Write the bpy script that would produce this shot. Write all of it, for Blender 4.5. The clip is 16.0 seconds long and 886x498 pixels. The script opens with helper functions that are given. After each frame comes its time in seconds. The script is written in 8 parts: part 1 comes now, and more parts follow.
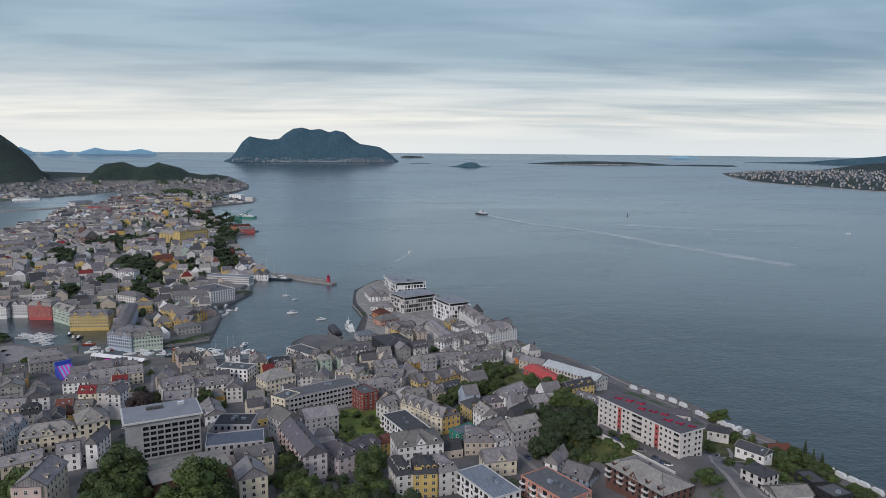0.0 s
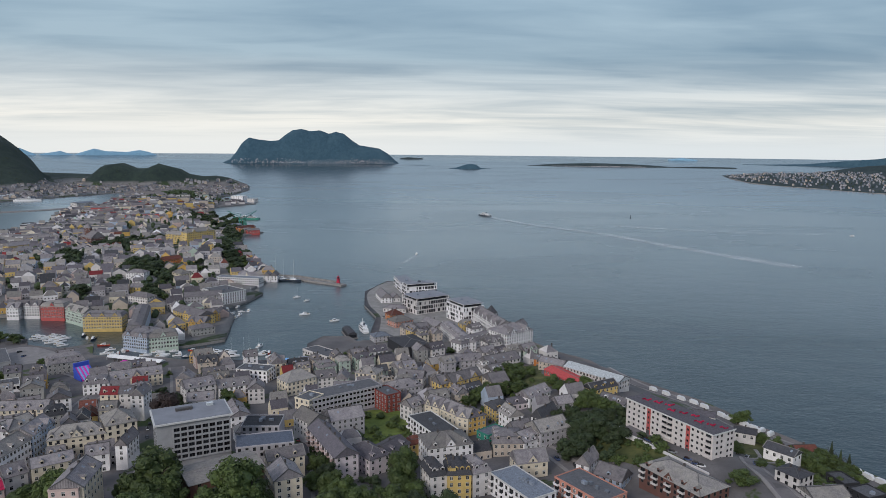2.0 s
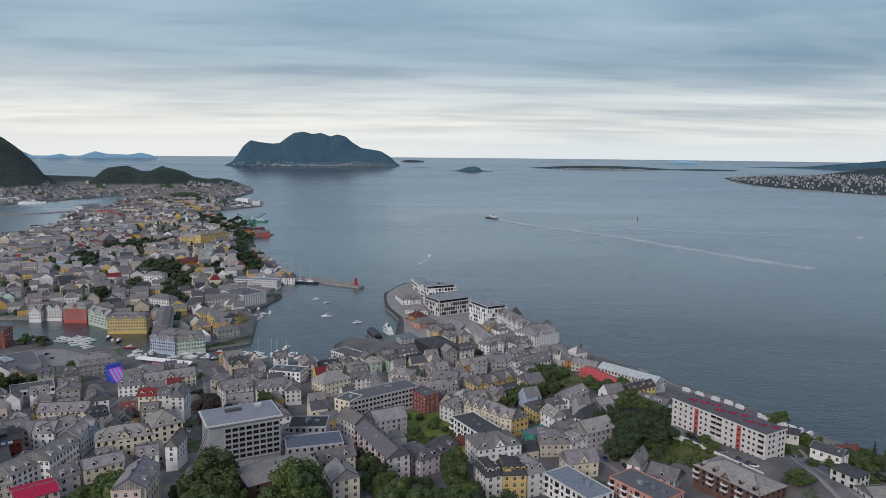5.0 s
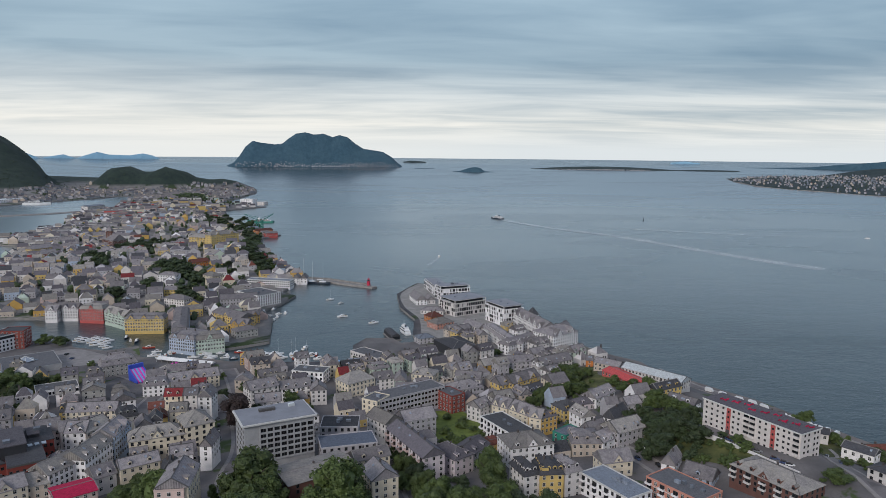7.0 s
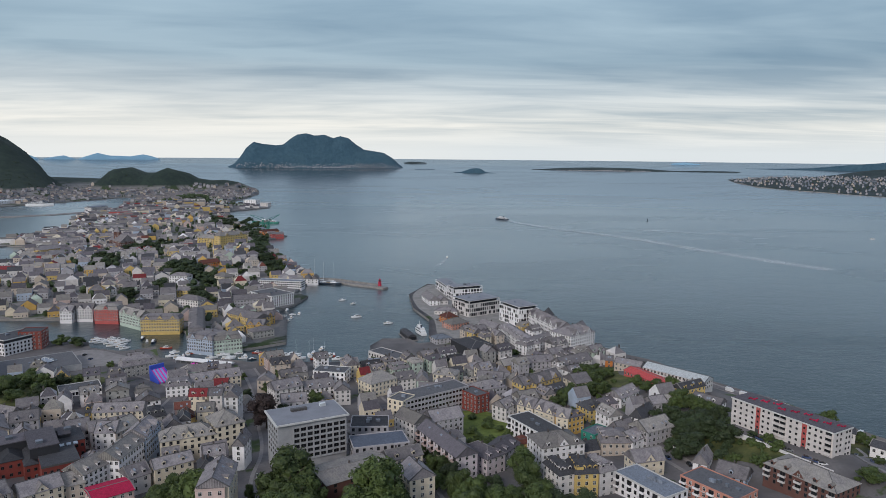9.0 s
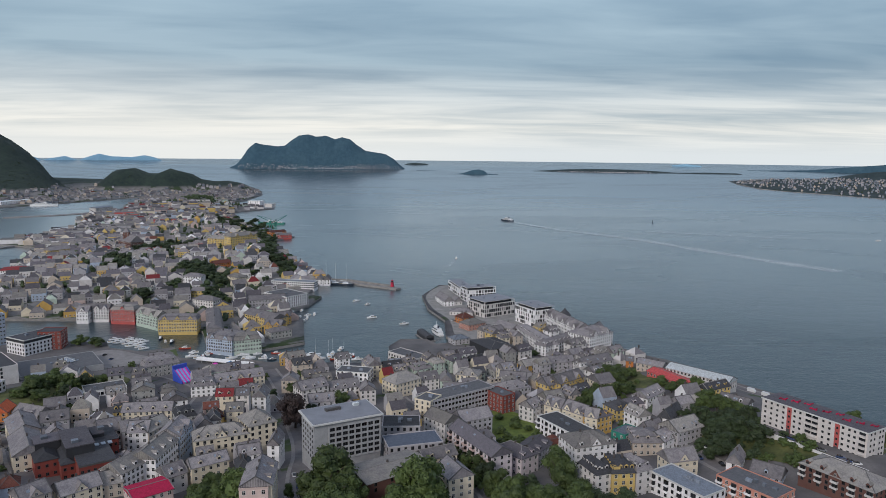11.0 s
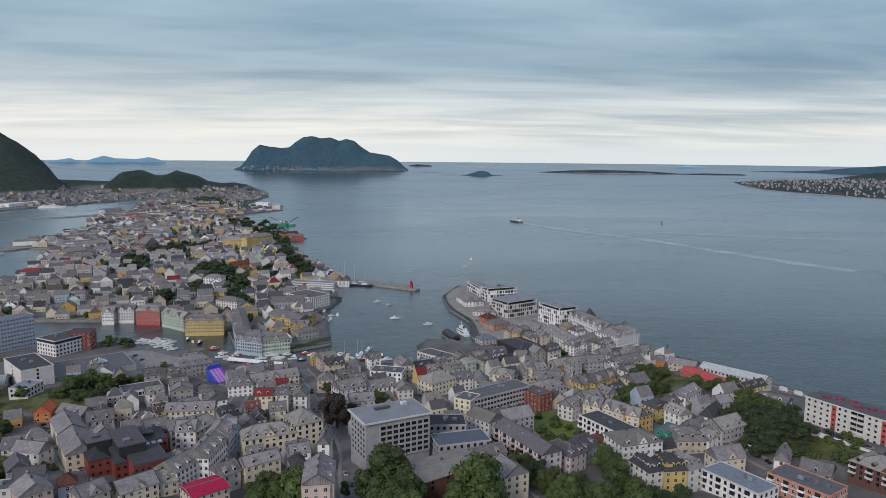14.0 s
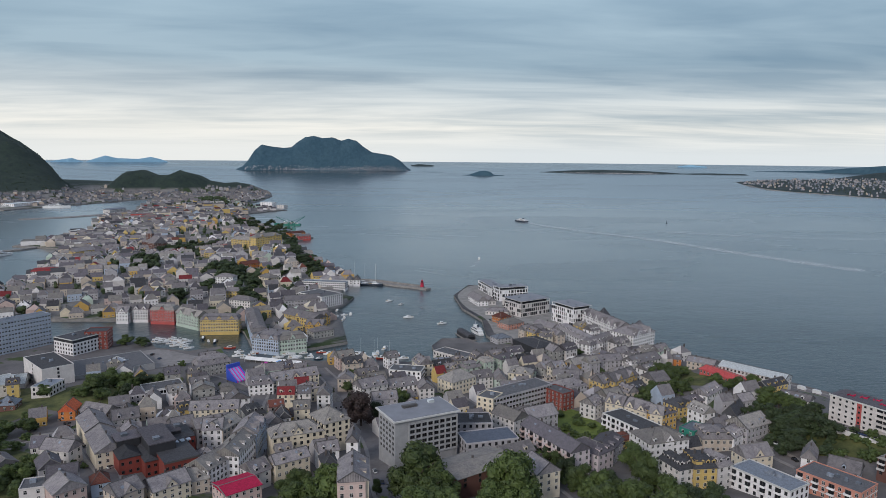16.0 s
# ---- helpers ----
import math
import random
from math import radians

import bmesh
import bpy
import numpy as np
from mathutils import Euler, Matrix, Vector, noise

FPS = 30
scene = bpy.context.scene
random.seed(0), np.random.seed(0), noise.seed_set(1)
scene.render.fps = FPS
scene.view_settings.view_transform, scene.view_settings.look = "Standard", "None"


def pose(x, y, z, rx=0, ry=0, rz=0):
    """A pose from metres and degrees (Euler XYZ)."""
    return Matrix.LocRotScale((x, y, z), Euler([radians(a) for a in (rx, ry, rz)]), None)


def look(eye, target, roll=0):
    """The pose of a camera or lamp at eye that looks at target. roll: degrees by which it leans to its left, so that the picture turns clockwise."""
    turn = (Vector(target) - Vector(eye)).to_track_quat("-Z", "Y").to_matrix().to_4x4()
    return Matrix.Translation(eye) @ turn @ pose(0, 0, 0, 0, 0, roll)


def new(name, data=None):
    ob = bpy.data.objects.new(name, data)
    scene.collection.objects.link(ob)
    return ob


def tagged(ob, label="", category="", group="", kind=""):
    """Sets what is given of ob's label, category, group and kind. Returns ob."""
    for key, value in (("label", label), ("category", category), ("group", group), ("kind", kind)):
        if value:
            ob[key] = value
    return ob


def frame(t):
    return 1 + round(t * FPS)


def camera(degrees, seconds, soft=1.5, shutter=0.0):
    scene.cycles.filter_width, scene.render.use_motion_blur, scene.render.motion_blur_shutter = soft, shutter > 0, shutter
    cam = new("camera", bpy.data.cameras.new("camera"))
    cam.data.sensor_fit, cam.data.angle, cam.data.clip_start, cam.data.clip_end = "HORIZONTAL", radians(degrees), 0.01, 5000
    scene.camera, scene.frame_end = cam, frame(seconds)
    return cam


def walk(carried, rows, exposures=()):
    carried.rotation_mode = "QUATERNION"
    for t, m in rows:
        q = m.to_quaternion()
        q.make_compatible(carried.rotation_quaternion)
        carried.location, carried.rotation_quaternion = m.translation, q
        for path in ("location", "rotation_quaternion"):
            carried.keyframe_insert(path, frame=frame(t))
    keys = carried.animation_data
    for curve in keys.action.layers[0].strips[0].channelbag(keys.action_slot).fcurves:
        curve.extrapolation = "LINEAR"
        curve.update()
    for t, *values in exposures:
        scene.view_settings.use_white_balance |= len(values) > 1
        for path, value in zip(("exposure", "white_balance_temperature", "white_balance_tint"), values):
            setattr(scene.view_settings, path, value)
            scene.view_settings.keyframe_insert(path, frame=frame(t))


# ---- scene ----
cam = camera(64.6, 16.0, 0.5)
PATH = [
    (0, (-5.351, 0.594, 173.924), (-5.289, 2.572, 173.63), 0.4),
    (1.5, (-17.845, 1.04, 173.57), (-17.776, 3.018, 173.28), 0.5),
    (3, (-30.595, 1.341, 173.151), (-30.519, 3.319, 172.864), 0.5),
    (6.5, (-60.857, 1.619, 171.784), (-60.775, 3.598, 171.505), 0.5),
    (7, (-65.075, 1.635, 171.702), (-64.992, 3.614, 171.423), 0.5),
    (9, (-81.764, 1.376, 171.174), (-81.675, 3.355, 170.898), 0.5),
    (11.5, (-103.766, 0.59, 170.559), (-103.672, 2.569, 170.288), 0.6),
    (12.5, (-112.033, 0.12, 170.367), (-111.94, 2.1, 170.098), 0.5),
    (14.5, (-127.163, -0.634, 169.671), (-127.069, 1.346, 169.403), 0.5),
    (16, (-137.666, -1.062, 169.175), (-137.571, 0.918, 168.907), 0.5),
]
walk(cam, [(t, look(eye, target, roll)) for t, eye, target, roll in PATH])

# ---- light: an overcast evening sky, brightest low in the west ----
SUN_DIR = Vector((-0.45, -0.72, 0.46)).normalized()
world = bpy.data.worlds.new("overcast_sky")
scene.world = world
world.use_nodes = True


class Nodes:
    """Short hand for building node trees."""

    def __init__(self, tree):
        self.t = tree
        tree.nodes.clear()

    def n(self, kind, **props):
        node = self.t.nodes.new(kind)
        for key, value in props.items():
            if key == "op":
                node.operation = value
            elif key == "blend":
                node.blend_type = value
            elif key == "dtype":
                node.data_type = value
            elif key == "sky":
                node.sky_type = value
        return node

    def link(self, a, b):
        self.t.links.new(a, b)

    def put(self, socket, value):
        if isinstance(value, bpy.types.NodeSocket):
            self.link(value, socket)
        else:
            socket.default_value = value

    def math(self, op, a, b=0.0, c=0.0):
        m = self.n("ShaderNodeMath", op=op)
        self.put(m.inputs[0], a), self.put(m.inputs[1], b), self.put(m.inputs[2], c)
        return m.outputs[0]

    def mix(self, fac, a, b, blend="MIX"):
        m = self.n("ShaderNodeMix", dtype="RGBA", blend=blend)
        self.put(m.inputs[0], fac)
        self.put(m.inputs[6], a if isinstance(a, bpy.types.NodeSocket) else (*a, 1))
        self.put(m.inputs[7], b if isinstance(b, bpy.types.NodeSocket) else (*b, 1))
        return m.outputs[2]

    def noise(self, vector, scale, detail=4.0, rough=0.55, warp=0.0):
        m = self.n("ShaderNodeTexNoise")
        self.put(m.inputs["Vector"], vector)
        m.inputs["Scale"].default_value, m.inputs["Detail"].default_value = scale, detail
        m.inputs["Roughness"].default_value, m.inputs["Distortion"].default_value = rough, warp
        return m.outputs["Fac"]

    def span(self, value, a, b, lo=0.0, hi=1.0):
        m = self.n("ShaderNodeMapRange")
        self.put(m.inputs["Value"], value)
        m.inputs["From Min"].default_value, m.inputs["From Max"].default_value = a, b
        m.inputs["To Min"].default_value, m.inputs["To Max"].default_value = lo, hi
        return m.outputs[0]

    def scaled(self, vector, s):
        m = self.n("ShaderNodeVectorMath", op="MULTIPLY")
        self.put(m.inputs[0], vector)
        m.inputs[1].default_value = s
        return m.outputs[0]


def build_sky():
    k = Nodes(world.node_tree)
    way = k.n("ShaderNodeTexCoord").outputs["Generated"]
    sep = k.n("ShaderNodeSeparateXYZ")
    k.link(way, sep.inputs[0])
    up = k.math("MAXIMUM", sep.outputs["Z"], 0.0)
    sky = k.n("ShaderNodeTexSky", sky="NISHITA")
    sky.sun_disc = False
    sky.sun_elevation = math.asin(SUN_DIR.z)
    sky.sun_rotation = math.atan2(SUN_DIR.x, SUN_DIR.y)
    clear = k.mix(1.0, sky.outputs[0], (0.1, 0.1, 0.1), "MULTIPLY")
    # a cloud deck seen in perspective: the way divided by its height
    low = k.math("ADD", up, 0.075)
    deck = k.n("ShaderNodeCombineXYZ")
    k.link(k.math("DIVIDE", sep.outputs["X"], low), deck.inputs[0])
    k.link(k.math("DIVIDE", sep.outputs["Y"], low), deck.inputs[1])
    flat = k.scaled(deck.outputs[0], (0.22, 0.50, 1.0))
    thick = k.noise(flat, 0.85, 5.0, 0.55, 0.5)
    fine = k.noise(k.scaled(deck.outputs[0], (0.45, 1.1, 1.0)), 1.3, 5.0, 0.55, 0.6)
    cover = k.math("ADD", k.math("MULTIPLY", thick, 0.7), k.math("MULTIPLY", fine, 0.3))
    cover = k.span(cover, 0.40, 0.575)
    # the deck thins out evenly towards the sea line
    even = k.span(up, 0.0, 0.045, 1.0, 0.0)
    cover = k.math("ADD", k.math("MULTIPLY", cover, k.math("SUBTRACT", 1.0, even)), k.math("MULTIPLY", even, 0.75))
    # base tint by height: cream white at the sea line, blue grey above
    ramp = k.n("ShaderNodeValToRGB")
    k.link(up, ramp.inputs[0])
    stops = ((0.0, (0.74, 0.80, 0.84)), (0.035, (0.79, 0.81, 0.80)), (0.075, (0.58, 0.65, 0.70)), (0.12, (0.34, 0.46, 0.56)), (0.22, (0.34, 0.48, 0.60)), (0.45, (0.42, 0.495, 0.64)), (1.0, (0.425, 0.475, 0.61)))
    while len(ramp.color_ramp.elements) < len(stops):
        ramp.color_ramp.elements.new(0.5)
    for el, (at, col) in zip(ramp.color_ramp.elements, stops):
        el.position, el.color = at, (*col, 1)
    # the low west glows through the cloud
    west = k.n("ShaderNodeVectorMath", op="DOT_PRODUCT")
    k.link(way, west.inputs[0])
    west.inputs[1].default_value = (-0.3, 0.954, 0.0)
    glow = k.math("MULTIPLY", k.span(west.outputs["Value"], 0.9, 1.0), k.span(up, 0.0, 0.13, 1.0, 0.0))
    dark = k.mix(1.0, ramp.outputs[0], (0.62, 0.69, 0.75), "MULTIPLY")
    bright = k.mix(1.0, ramp.outputs[0], (1.16, 1.12, 1.08), "MULTIPLY")
    cloud = k.mix(cover, dark, bright)
    cloud = k.mix(k.math("MULTIPLY", glow, 0.42), cloud, (1.0, 0.97, 0.90))
    seen = k.mix(0.06, cloud, clear)
    bg = k.n("ShaderNodeBackground")
    k.link(seen, bg.inputs[0])
    bg.inputs[1].default_value = 1.0
    out = k.n("ShaderNodeOutputWorld")
    k.link(bg.outputs[0], out.inputs[0])


build_sky()
sun = new("sun", bpy.data.lights.new("sun", "SUN"))
sun.data.energy, sun.data.angle, sun.data.color = 1.75, radians(20), (1.0, 0.945, 0.90)
sun.matrix_world = look((0, 0, 500), Vector((0, 0, 500)) - SUN_DIR)
scene.view_settings.exposure = 0.0

# ---- materials ----
def principled(name, rough=0.8, metal=0.0):
    m = bpy.data.materials.new(name)
    m.use_nodes = True
    k = Nodes(m.node_tree)
    b = k.n("ShaderNodeBsdfPrincipled")
    b.inputs["Roughness"].default_value, b.inputs["Metallic"].default_value = rough, metal
    out = k.n("ShaderNodeOutputMaterial")
    k.link(b.outputs[0], out.inputs[0])
    return m, k, b


def bumped(k, b, value, strength, distance):
    u = k.n("ShaderNodeBump")
    u.inputs["Strength"].default_value, u.inputs["Distance"].default_value = strength, distance
    k.link(value, u.inputs["Height"])
    k.link(u.outputs[0], b.inputs["Normal"])


def place_of(k):
    return k.n("ShaderNodeNewGeometry").outputs["Position"]


def whim(k):
    return k.n("ShaderNodeObjectInfo").outputs["Random"]


def mottled(name, col, rough=0.85, big=0.12, small=1.2, amount=0.22, vary=0.12, tint=None, relief=0.0):
    """A weathered matt surface: broad stains, fine grain, and a shift from thing to thing."""
    m, k, b = principled(name, rough)
    at = place_of(k)
    stain, grain = k.noise(at, big, 4.0, 0.6), k.noise(at, small, 5.0, 0.65)
    dark = tuple(c * (1 - amount) for c in col)
    light = tuple(min(1.0, c * (1 + amount * 0.6)) for c in (tint or col))
    c = k.mix(k.span(stain, 0.33, 0.67), dark, light)
    c = k.mix(k.span(grain, 0.3, 0.7, 0.0, 0.45), c, tuple(x * 0.72 for x in col))
    v = k.span(whim(k), 0, 1, 1 - vary, 1 + vary)
    comb = k.n("ShaderNodeCombineXYZ")
    for i in range(3):
        k.link(v, comb.inputs[i])
    c = k.mix(1.0, c, comb.outputs[0], "MULTIPLY")
    k.link(c, b.inputs["Base Color"])
    if relief:
        bumped(k, b, grain, 0.5, relief)
    return m


def slate(name, col, lichen, amount=0.5, course=0.5):
    """Slate roofing: courses and slabs, lichen, and pale repaired patches."""
    m, k, b = principled(name, 0.8)
    b.inputs["Specular IOR Level"].default_value = 0.25
    at = k.n("ShaderNodeTexCoord").outputs["Object"]
    brick = k.n("ShaderNodeTexBrick")
    k.link(k.scaled(at, (1.0, 1.0, 1.0)), brick.inputs["Vector"])
    brick.inputs["Scale"].default_value = 1.0
    brick.inputs["Brick Width"].default_value, brick.inputs["Row Height"].default_value = 0.9, course
    brick.inputs["Mortar Size"].default_value = 0.025
    brick.inputs["Color1"].default_value = (*[c * 1.12 for c in col], 1)
    brick.inputs["Color2"].default_value = (*[c * 0.84 for c in col], 1)
    brick.inputs["Mortar"].default_value = (*[c * 0.5 for c in col], 1)
    w = place_of(k)
    moss = k.span(k.noise(w, 0.22, 5.0, 0.7), 0.40, 0.62)
    c = k.mix(k.math("MULTIPLY", moss, amount), brick.outputs["Color"], lichen)
    c = k.mix(k.span(k.noise(w, 0.75, 5.0, 0.75), 0.46, 0.68, 0.0, 0.55), c, tuple(x * 0.5 for x in col))
    v = k.span(whim(k), 0, 1, 0.62, 1.2)
    comb = k.n("ShaderNodeCombineXYZ")
    for i in range(3):
        k.link(v, comb.inputs[i])
    c = k.mix(1.0, c, comb.outputs[0], "MULTIPLY")
    k.link(c, b.inputs["Base Color"])
    bumped(k, b, brick.outputs["Fac"], 0.4, -0.03)
    return m


def foliage(name, dark, light, spread=0.35):
    m, k, b = principled(name, 0.65)
    w = place_of(k)
    isl = k.n("ShaderNodeNewGeometry").outputs["Random Per Island"]
    c = k.mix(k.span(k.noise(w, spread, 4.0, 0.6), 0.35, 0.65), dark, light)
    c = k.mix(k.span(isl, 0, 1, 0.0, 0.55), c, tuple(x * 1.5 for x in light))
    v = k.span(whim(k), 0, 1, 0.75, 1.2)
    comb = k.n("ShaderNodeCombineXYZ")
    for i in range(3):
        k.link(v, comb.inputs[i])
    k.link(k.mix(1.0, c, comb.outputs[0], "MULTIPLY"), b.inputs["Base Color"])
    return m


def sea_water():
    m, k, b = principled("sea_water", 0.2)
    w = place_of(k)
    swell = k.noise(k.scaled(w, (1.0, 1.6, 1.0)), 0.018, 5.0, 0.6, 0.3)
    ripple = k.noise(k.scaled(w, (0.8, 1.3, 1.0)), 0.16, 4.0, 0.6, 0.2)
    chop = k.noise(k.scaled(w, (0.55, 1.0, 1.0)), 0.42, 3.0, 0.6, 0.4)
    c = k.mix(k.span(swell, 0.35, 0.65), (0.011, 0.030, 0.040), (0.016, 0.039, 0.050))
    k.link(c, b.inputs["Base Color"])
    b.inputs["IOR"].default_value = 1.33
    slick = k.noise(k.scaled(w, (0.35, 1.0, 1.0)), 0.0045, 4.0, 0.55, 0.8)
    dist = k.n("ShaderNodeVectorMath", op="LENGTH")
    k.link(w, dist.inputs[0])
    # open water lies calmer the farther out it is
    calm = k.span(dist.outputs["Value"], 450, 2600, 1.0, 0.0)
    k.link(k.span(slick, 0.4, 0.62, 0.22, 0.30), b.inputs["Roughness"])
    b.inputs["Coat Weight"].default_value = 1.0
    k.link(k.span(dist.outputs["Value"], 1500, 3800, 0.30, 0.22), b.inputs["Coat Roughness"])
    # coat IOR climbs with distance: extra sheen put in to brighten far water
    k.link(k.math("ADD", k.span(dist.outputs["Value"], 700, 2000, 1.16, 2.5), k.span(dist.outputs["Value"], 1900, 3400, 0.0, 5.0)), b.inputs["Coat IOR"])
    both = k.math("ADD", k.math("ADD", k.math("MULTIPLY", swell, 3.0), ripple), k.math("MULTIPLY", chop, 0.75))
    u = k.n("ShaderNodeBump")
    u.inputs["Distance"].default_value = 1.0
    k.link(k.math("MULTIPLY", calm, 0.36), u.inputs["Strength"])
    k.link(both, u.inputs["Height"])
    k.link(u.outputs[0], b.inputs["Normal"])
    k.link(u.outputs[0], b.inputs["Coat Normal"])
    return m


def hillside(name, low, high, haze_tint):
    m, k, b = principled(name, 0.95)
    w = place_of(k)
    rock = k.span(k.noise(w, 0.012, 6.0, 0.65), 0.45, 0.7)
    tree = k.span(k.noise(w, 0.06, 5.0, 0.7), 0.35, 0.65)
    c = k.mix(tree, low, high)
    # patches drift towards haze_tint, distance haze mixed into the colour
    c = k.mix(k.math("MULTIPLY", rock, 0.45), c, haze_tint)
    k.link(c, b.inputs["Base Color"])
    bumped(k, b, k.noise(w, 0.03, 6.0, 0.7), 0.9, 12.0)
    return m


def town_ground():
    m, k, b = principled("paving", 0.9)
    w = place_of(k)
    c = k.mix(k.span(k.noise(w, 0.05, 5.0, 0.6), 0.35, 0.65), (0.105, 0.098, 0.100), (0.185, 0.172, 0.170))
    c = k.mix(k.span(k.noise(w, 0.8, 5.0, 0.65), 0.35, 0.7, 0.0, 0.6), c, (0.085, 0.080, 0.083))
    green = k.span(k.noise(w, 0.035, 4.0, 0.6, 0.6), 0.60, 0.64)
    c = k.mix(green, c, (0.05, 0.075, 0.022))
    k.link(c, b.inputs["Base Color"])
    return m


def isle_ground():
    m, k, b = principled("shore_ground", 0.95)
    w = place_of(k)
    sep = k.n("ShaderNodeSeparateXYZ")
    k.link(w, sep.inputs[0])
    c = k.mix(k.span(k.noise(w, 0.03, 5.0, 0.6), 0.35, 0.65), (0.15, 0.142, 0.138), (0.25, 0.236, 0.228))
    c = k.mix(k.span(k.noise(w, 0.4, 5.0, 0.65), 0.35, 0.7, 0.0, 0.6), c, (0.12, 0.115, 0.115))
    green = k.span(k.noise(w, 0.02, 5.0, 0.65, 0.5), 0.52, 0.58)
    c = k.mix(green, c, (0.035, 0.055, 0.020))
    wild = k.math("MULTIPLY", k.span(sep.outputs["Y"], 2250, 2350), k.span(sep.outputs["Z"], 28, 38))
    wood = k.mix(k.span(k.noise(w, 0.05, 6.0, 0.7), 0.35, 0.65), (0.013, 0.026, 0.024), (0.028, 0.046, 0.034))
    c = k.mix(wild, c, wood)
    k.link(c, b.inputs["Base Color"])
    bumped(k, b, k.noise(w, 0.06, 6.0, 0.7), 0.7, 3.0)
    return m


MAT = {
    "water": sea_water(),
    "paving": town_ground(),
    "shore": isle_ground(),
    # island, ridge and lowland hold distance haze in their base colours
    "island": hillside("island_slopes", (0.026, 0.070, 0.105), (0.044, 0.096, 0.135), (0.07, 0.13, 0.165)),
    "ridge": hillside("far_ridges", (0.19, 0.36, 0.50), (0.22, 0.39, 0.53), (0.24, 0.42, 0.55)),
    "lowland": hillside("low_islands", (0.018, 0.034, 0.039), (0.036, 0.055, 0.058), (0.08, 0.10, 0.11)),
    "hill": hillside("wooded_hill", (0.012, 0.022, 0.012), (0.028, 0.042, 0.020), (0.06, 0.07, 0.06)),
    "quay": mottled("quay_stone", (0.25, 0.235, 0.225), 0.9, 0.2, 1.5, 0.35),
}

# ---- the lie of the land ----
HUB = Vector((-65.0, 0.0, 171.0))     # middle of the flight
NEAR, REACH = 1800.0, 3100.0           # distances past NEAR are drawn in towards NEAR + REACH


def drawn_in(x, y, z):
    """A far place, drawn in along its line of sight, so that the open sea fits in five kilometres."""
    dx, dy, dz = x - HUB.x, y - HUB.y, z - HUB.z
    d = np.maximum(np.hypot(dx, dy), 1e-6)
    s = np.where(d > NEAR, (NEAR + REACH - REACH * REACH / (np.maximum(d, NEAR) - NEAR + REACH)) / d, 1.0)
    # the sea curves away below the level of the eye
    f = np.clip((d - NEAR) / 1200.0, 0, 1)
    fall = 0.0048 * f * f * (3 - 2 * f) * d * s
    return HUB.x + dx * s, HUB.y + dy * s, HUB.z + dz * s - fall, s


# coast of the town, quay by quay
COAST_TOWN = [(-1500, 612), (-394, 616), (-366, 614), (-356, 595), (-324, 584), (-302, 598), (-288, 566), (-276, 561), (-231, 560), (-211, 551), (-199, 558),
              (-184, 562), (-175, 550), (-131, 549), (-114, 553), (-118, 598), (-108, 622), (-84, 622), (-76, 606), (-60, 611), (-66, 634), (-64, 694),
              (-80, 749), (-85, 820), (-62, 886), (-34, 880), (-12, 845), (12, 800), (26, 750), (40, 715), (58, 660), (70, 620), (84, 596), (96, 572), (112, 552), (140, 504),
              (160, 474), (172, 458), (181, 438), (186, 418), (197, 402), (209, 378), (219, 350), (228, 330), (240, 300)]
COAST_EAST = [(290, 240), (380, 60), (700, -500), (-1500, -500)]
# coast of the long island across the sound
COAST_ISLE = [(-1000, 706), (-430, 700), (-398, 700), (-367, 695), (-338, 661), (-301, 661), (-293, 650), (-276, 602), (-236, 588), (-222, 592), (-193, 612),
              (-207, 698), (-226, 734), (-211, 764), (-203, 812), (-222, 830), (-214, 902), (-206, 925), (-252, 1021), (-332, 1235), (-354, 1347), (-330, 1400), (-392, 1432),
              (-470, 1600), (-590, 1960), (-507, 2120), (-690, 2190), (-700, 2600), (-729, 3000), (-792, 3277), (-900, 3600)]
COAST_FAR = [(-1500, 4300), (-3000, 5200), (-5200, 4500), (-4000, 2300), (-1750, 2240), (-1330, 2110), (-1255, 2390), (-1180, 2700), (-1130, 2760), (-1060, 2480),
             (-1000, 2240), (-905, 1990), (-940, 1800), (-860, 1640), (-826, 1500), (-842, 1440), (-838, 1258), (-745, 1232), (-726, 1177), (-664, 991), (-646, 916), (-640, 790)]
TOWN, ISLE = COAST_TOWN + COAST_EAST, COAST_ISLE + COAST_FAR


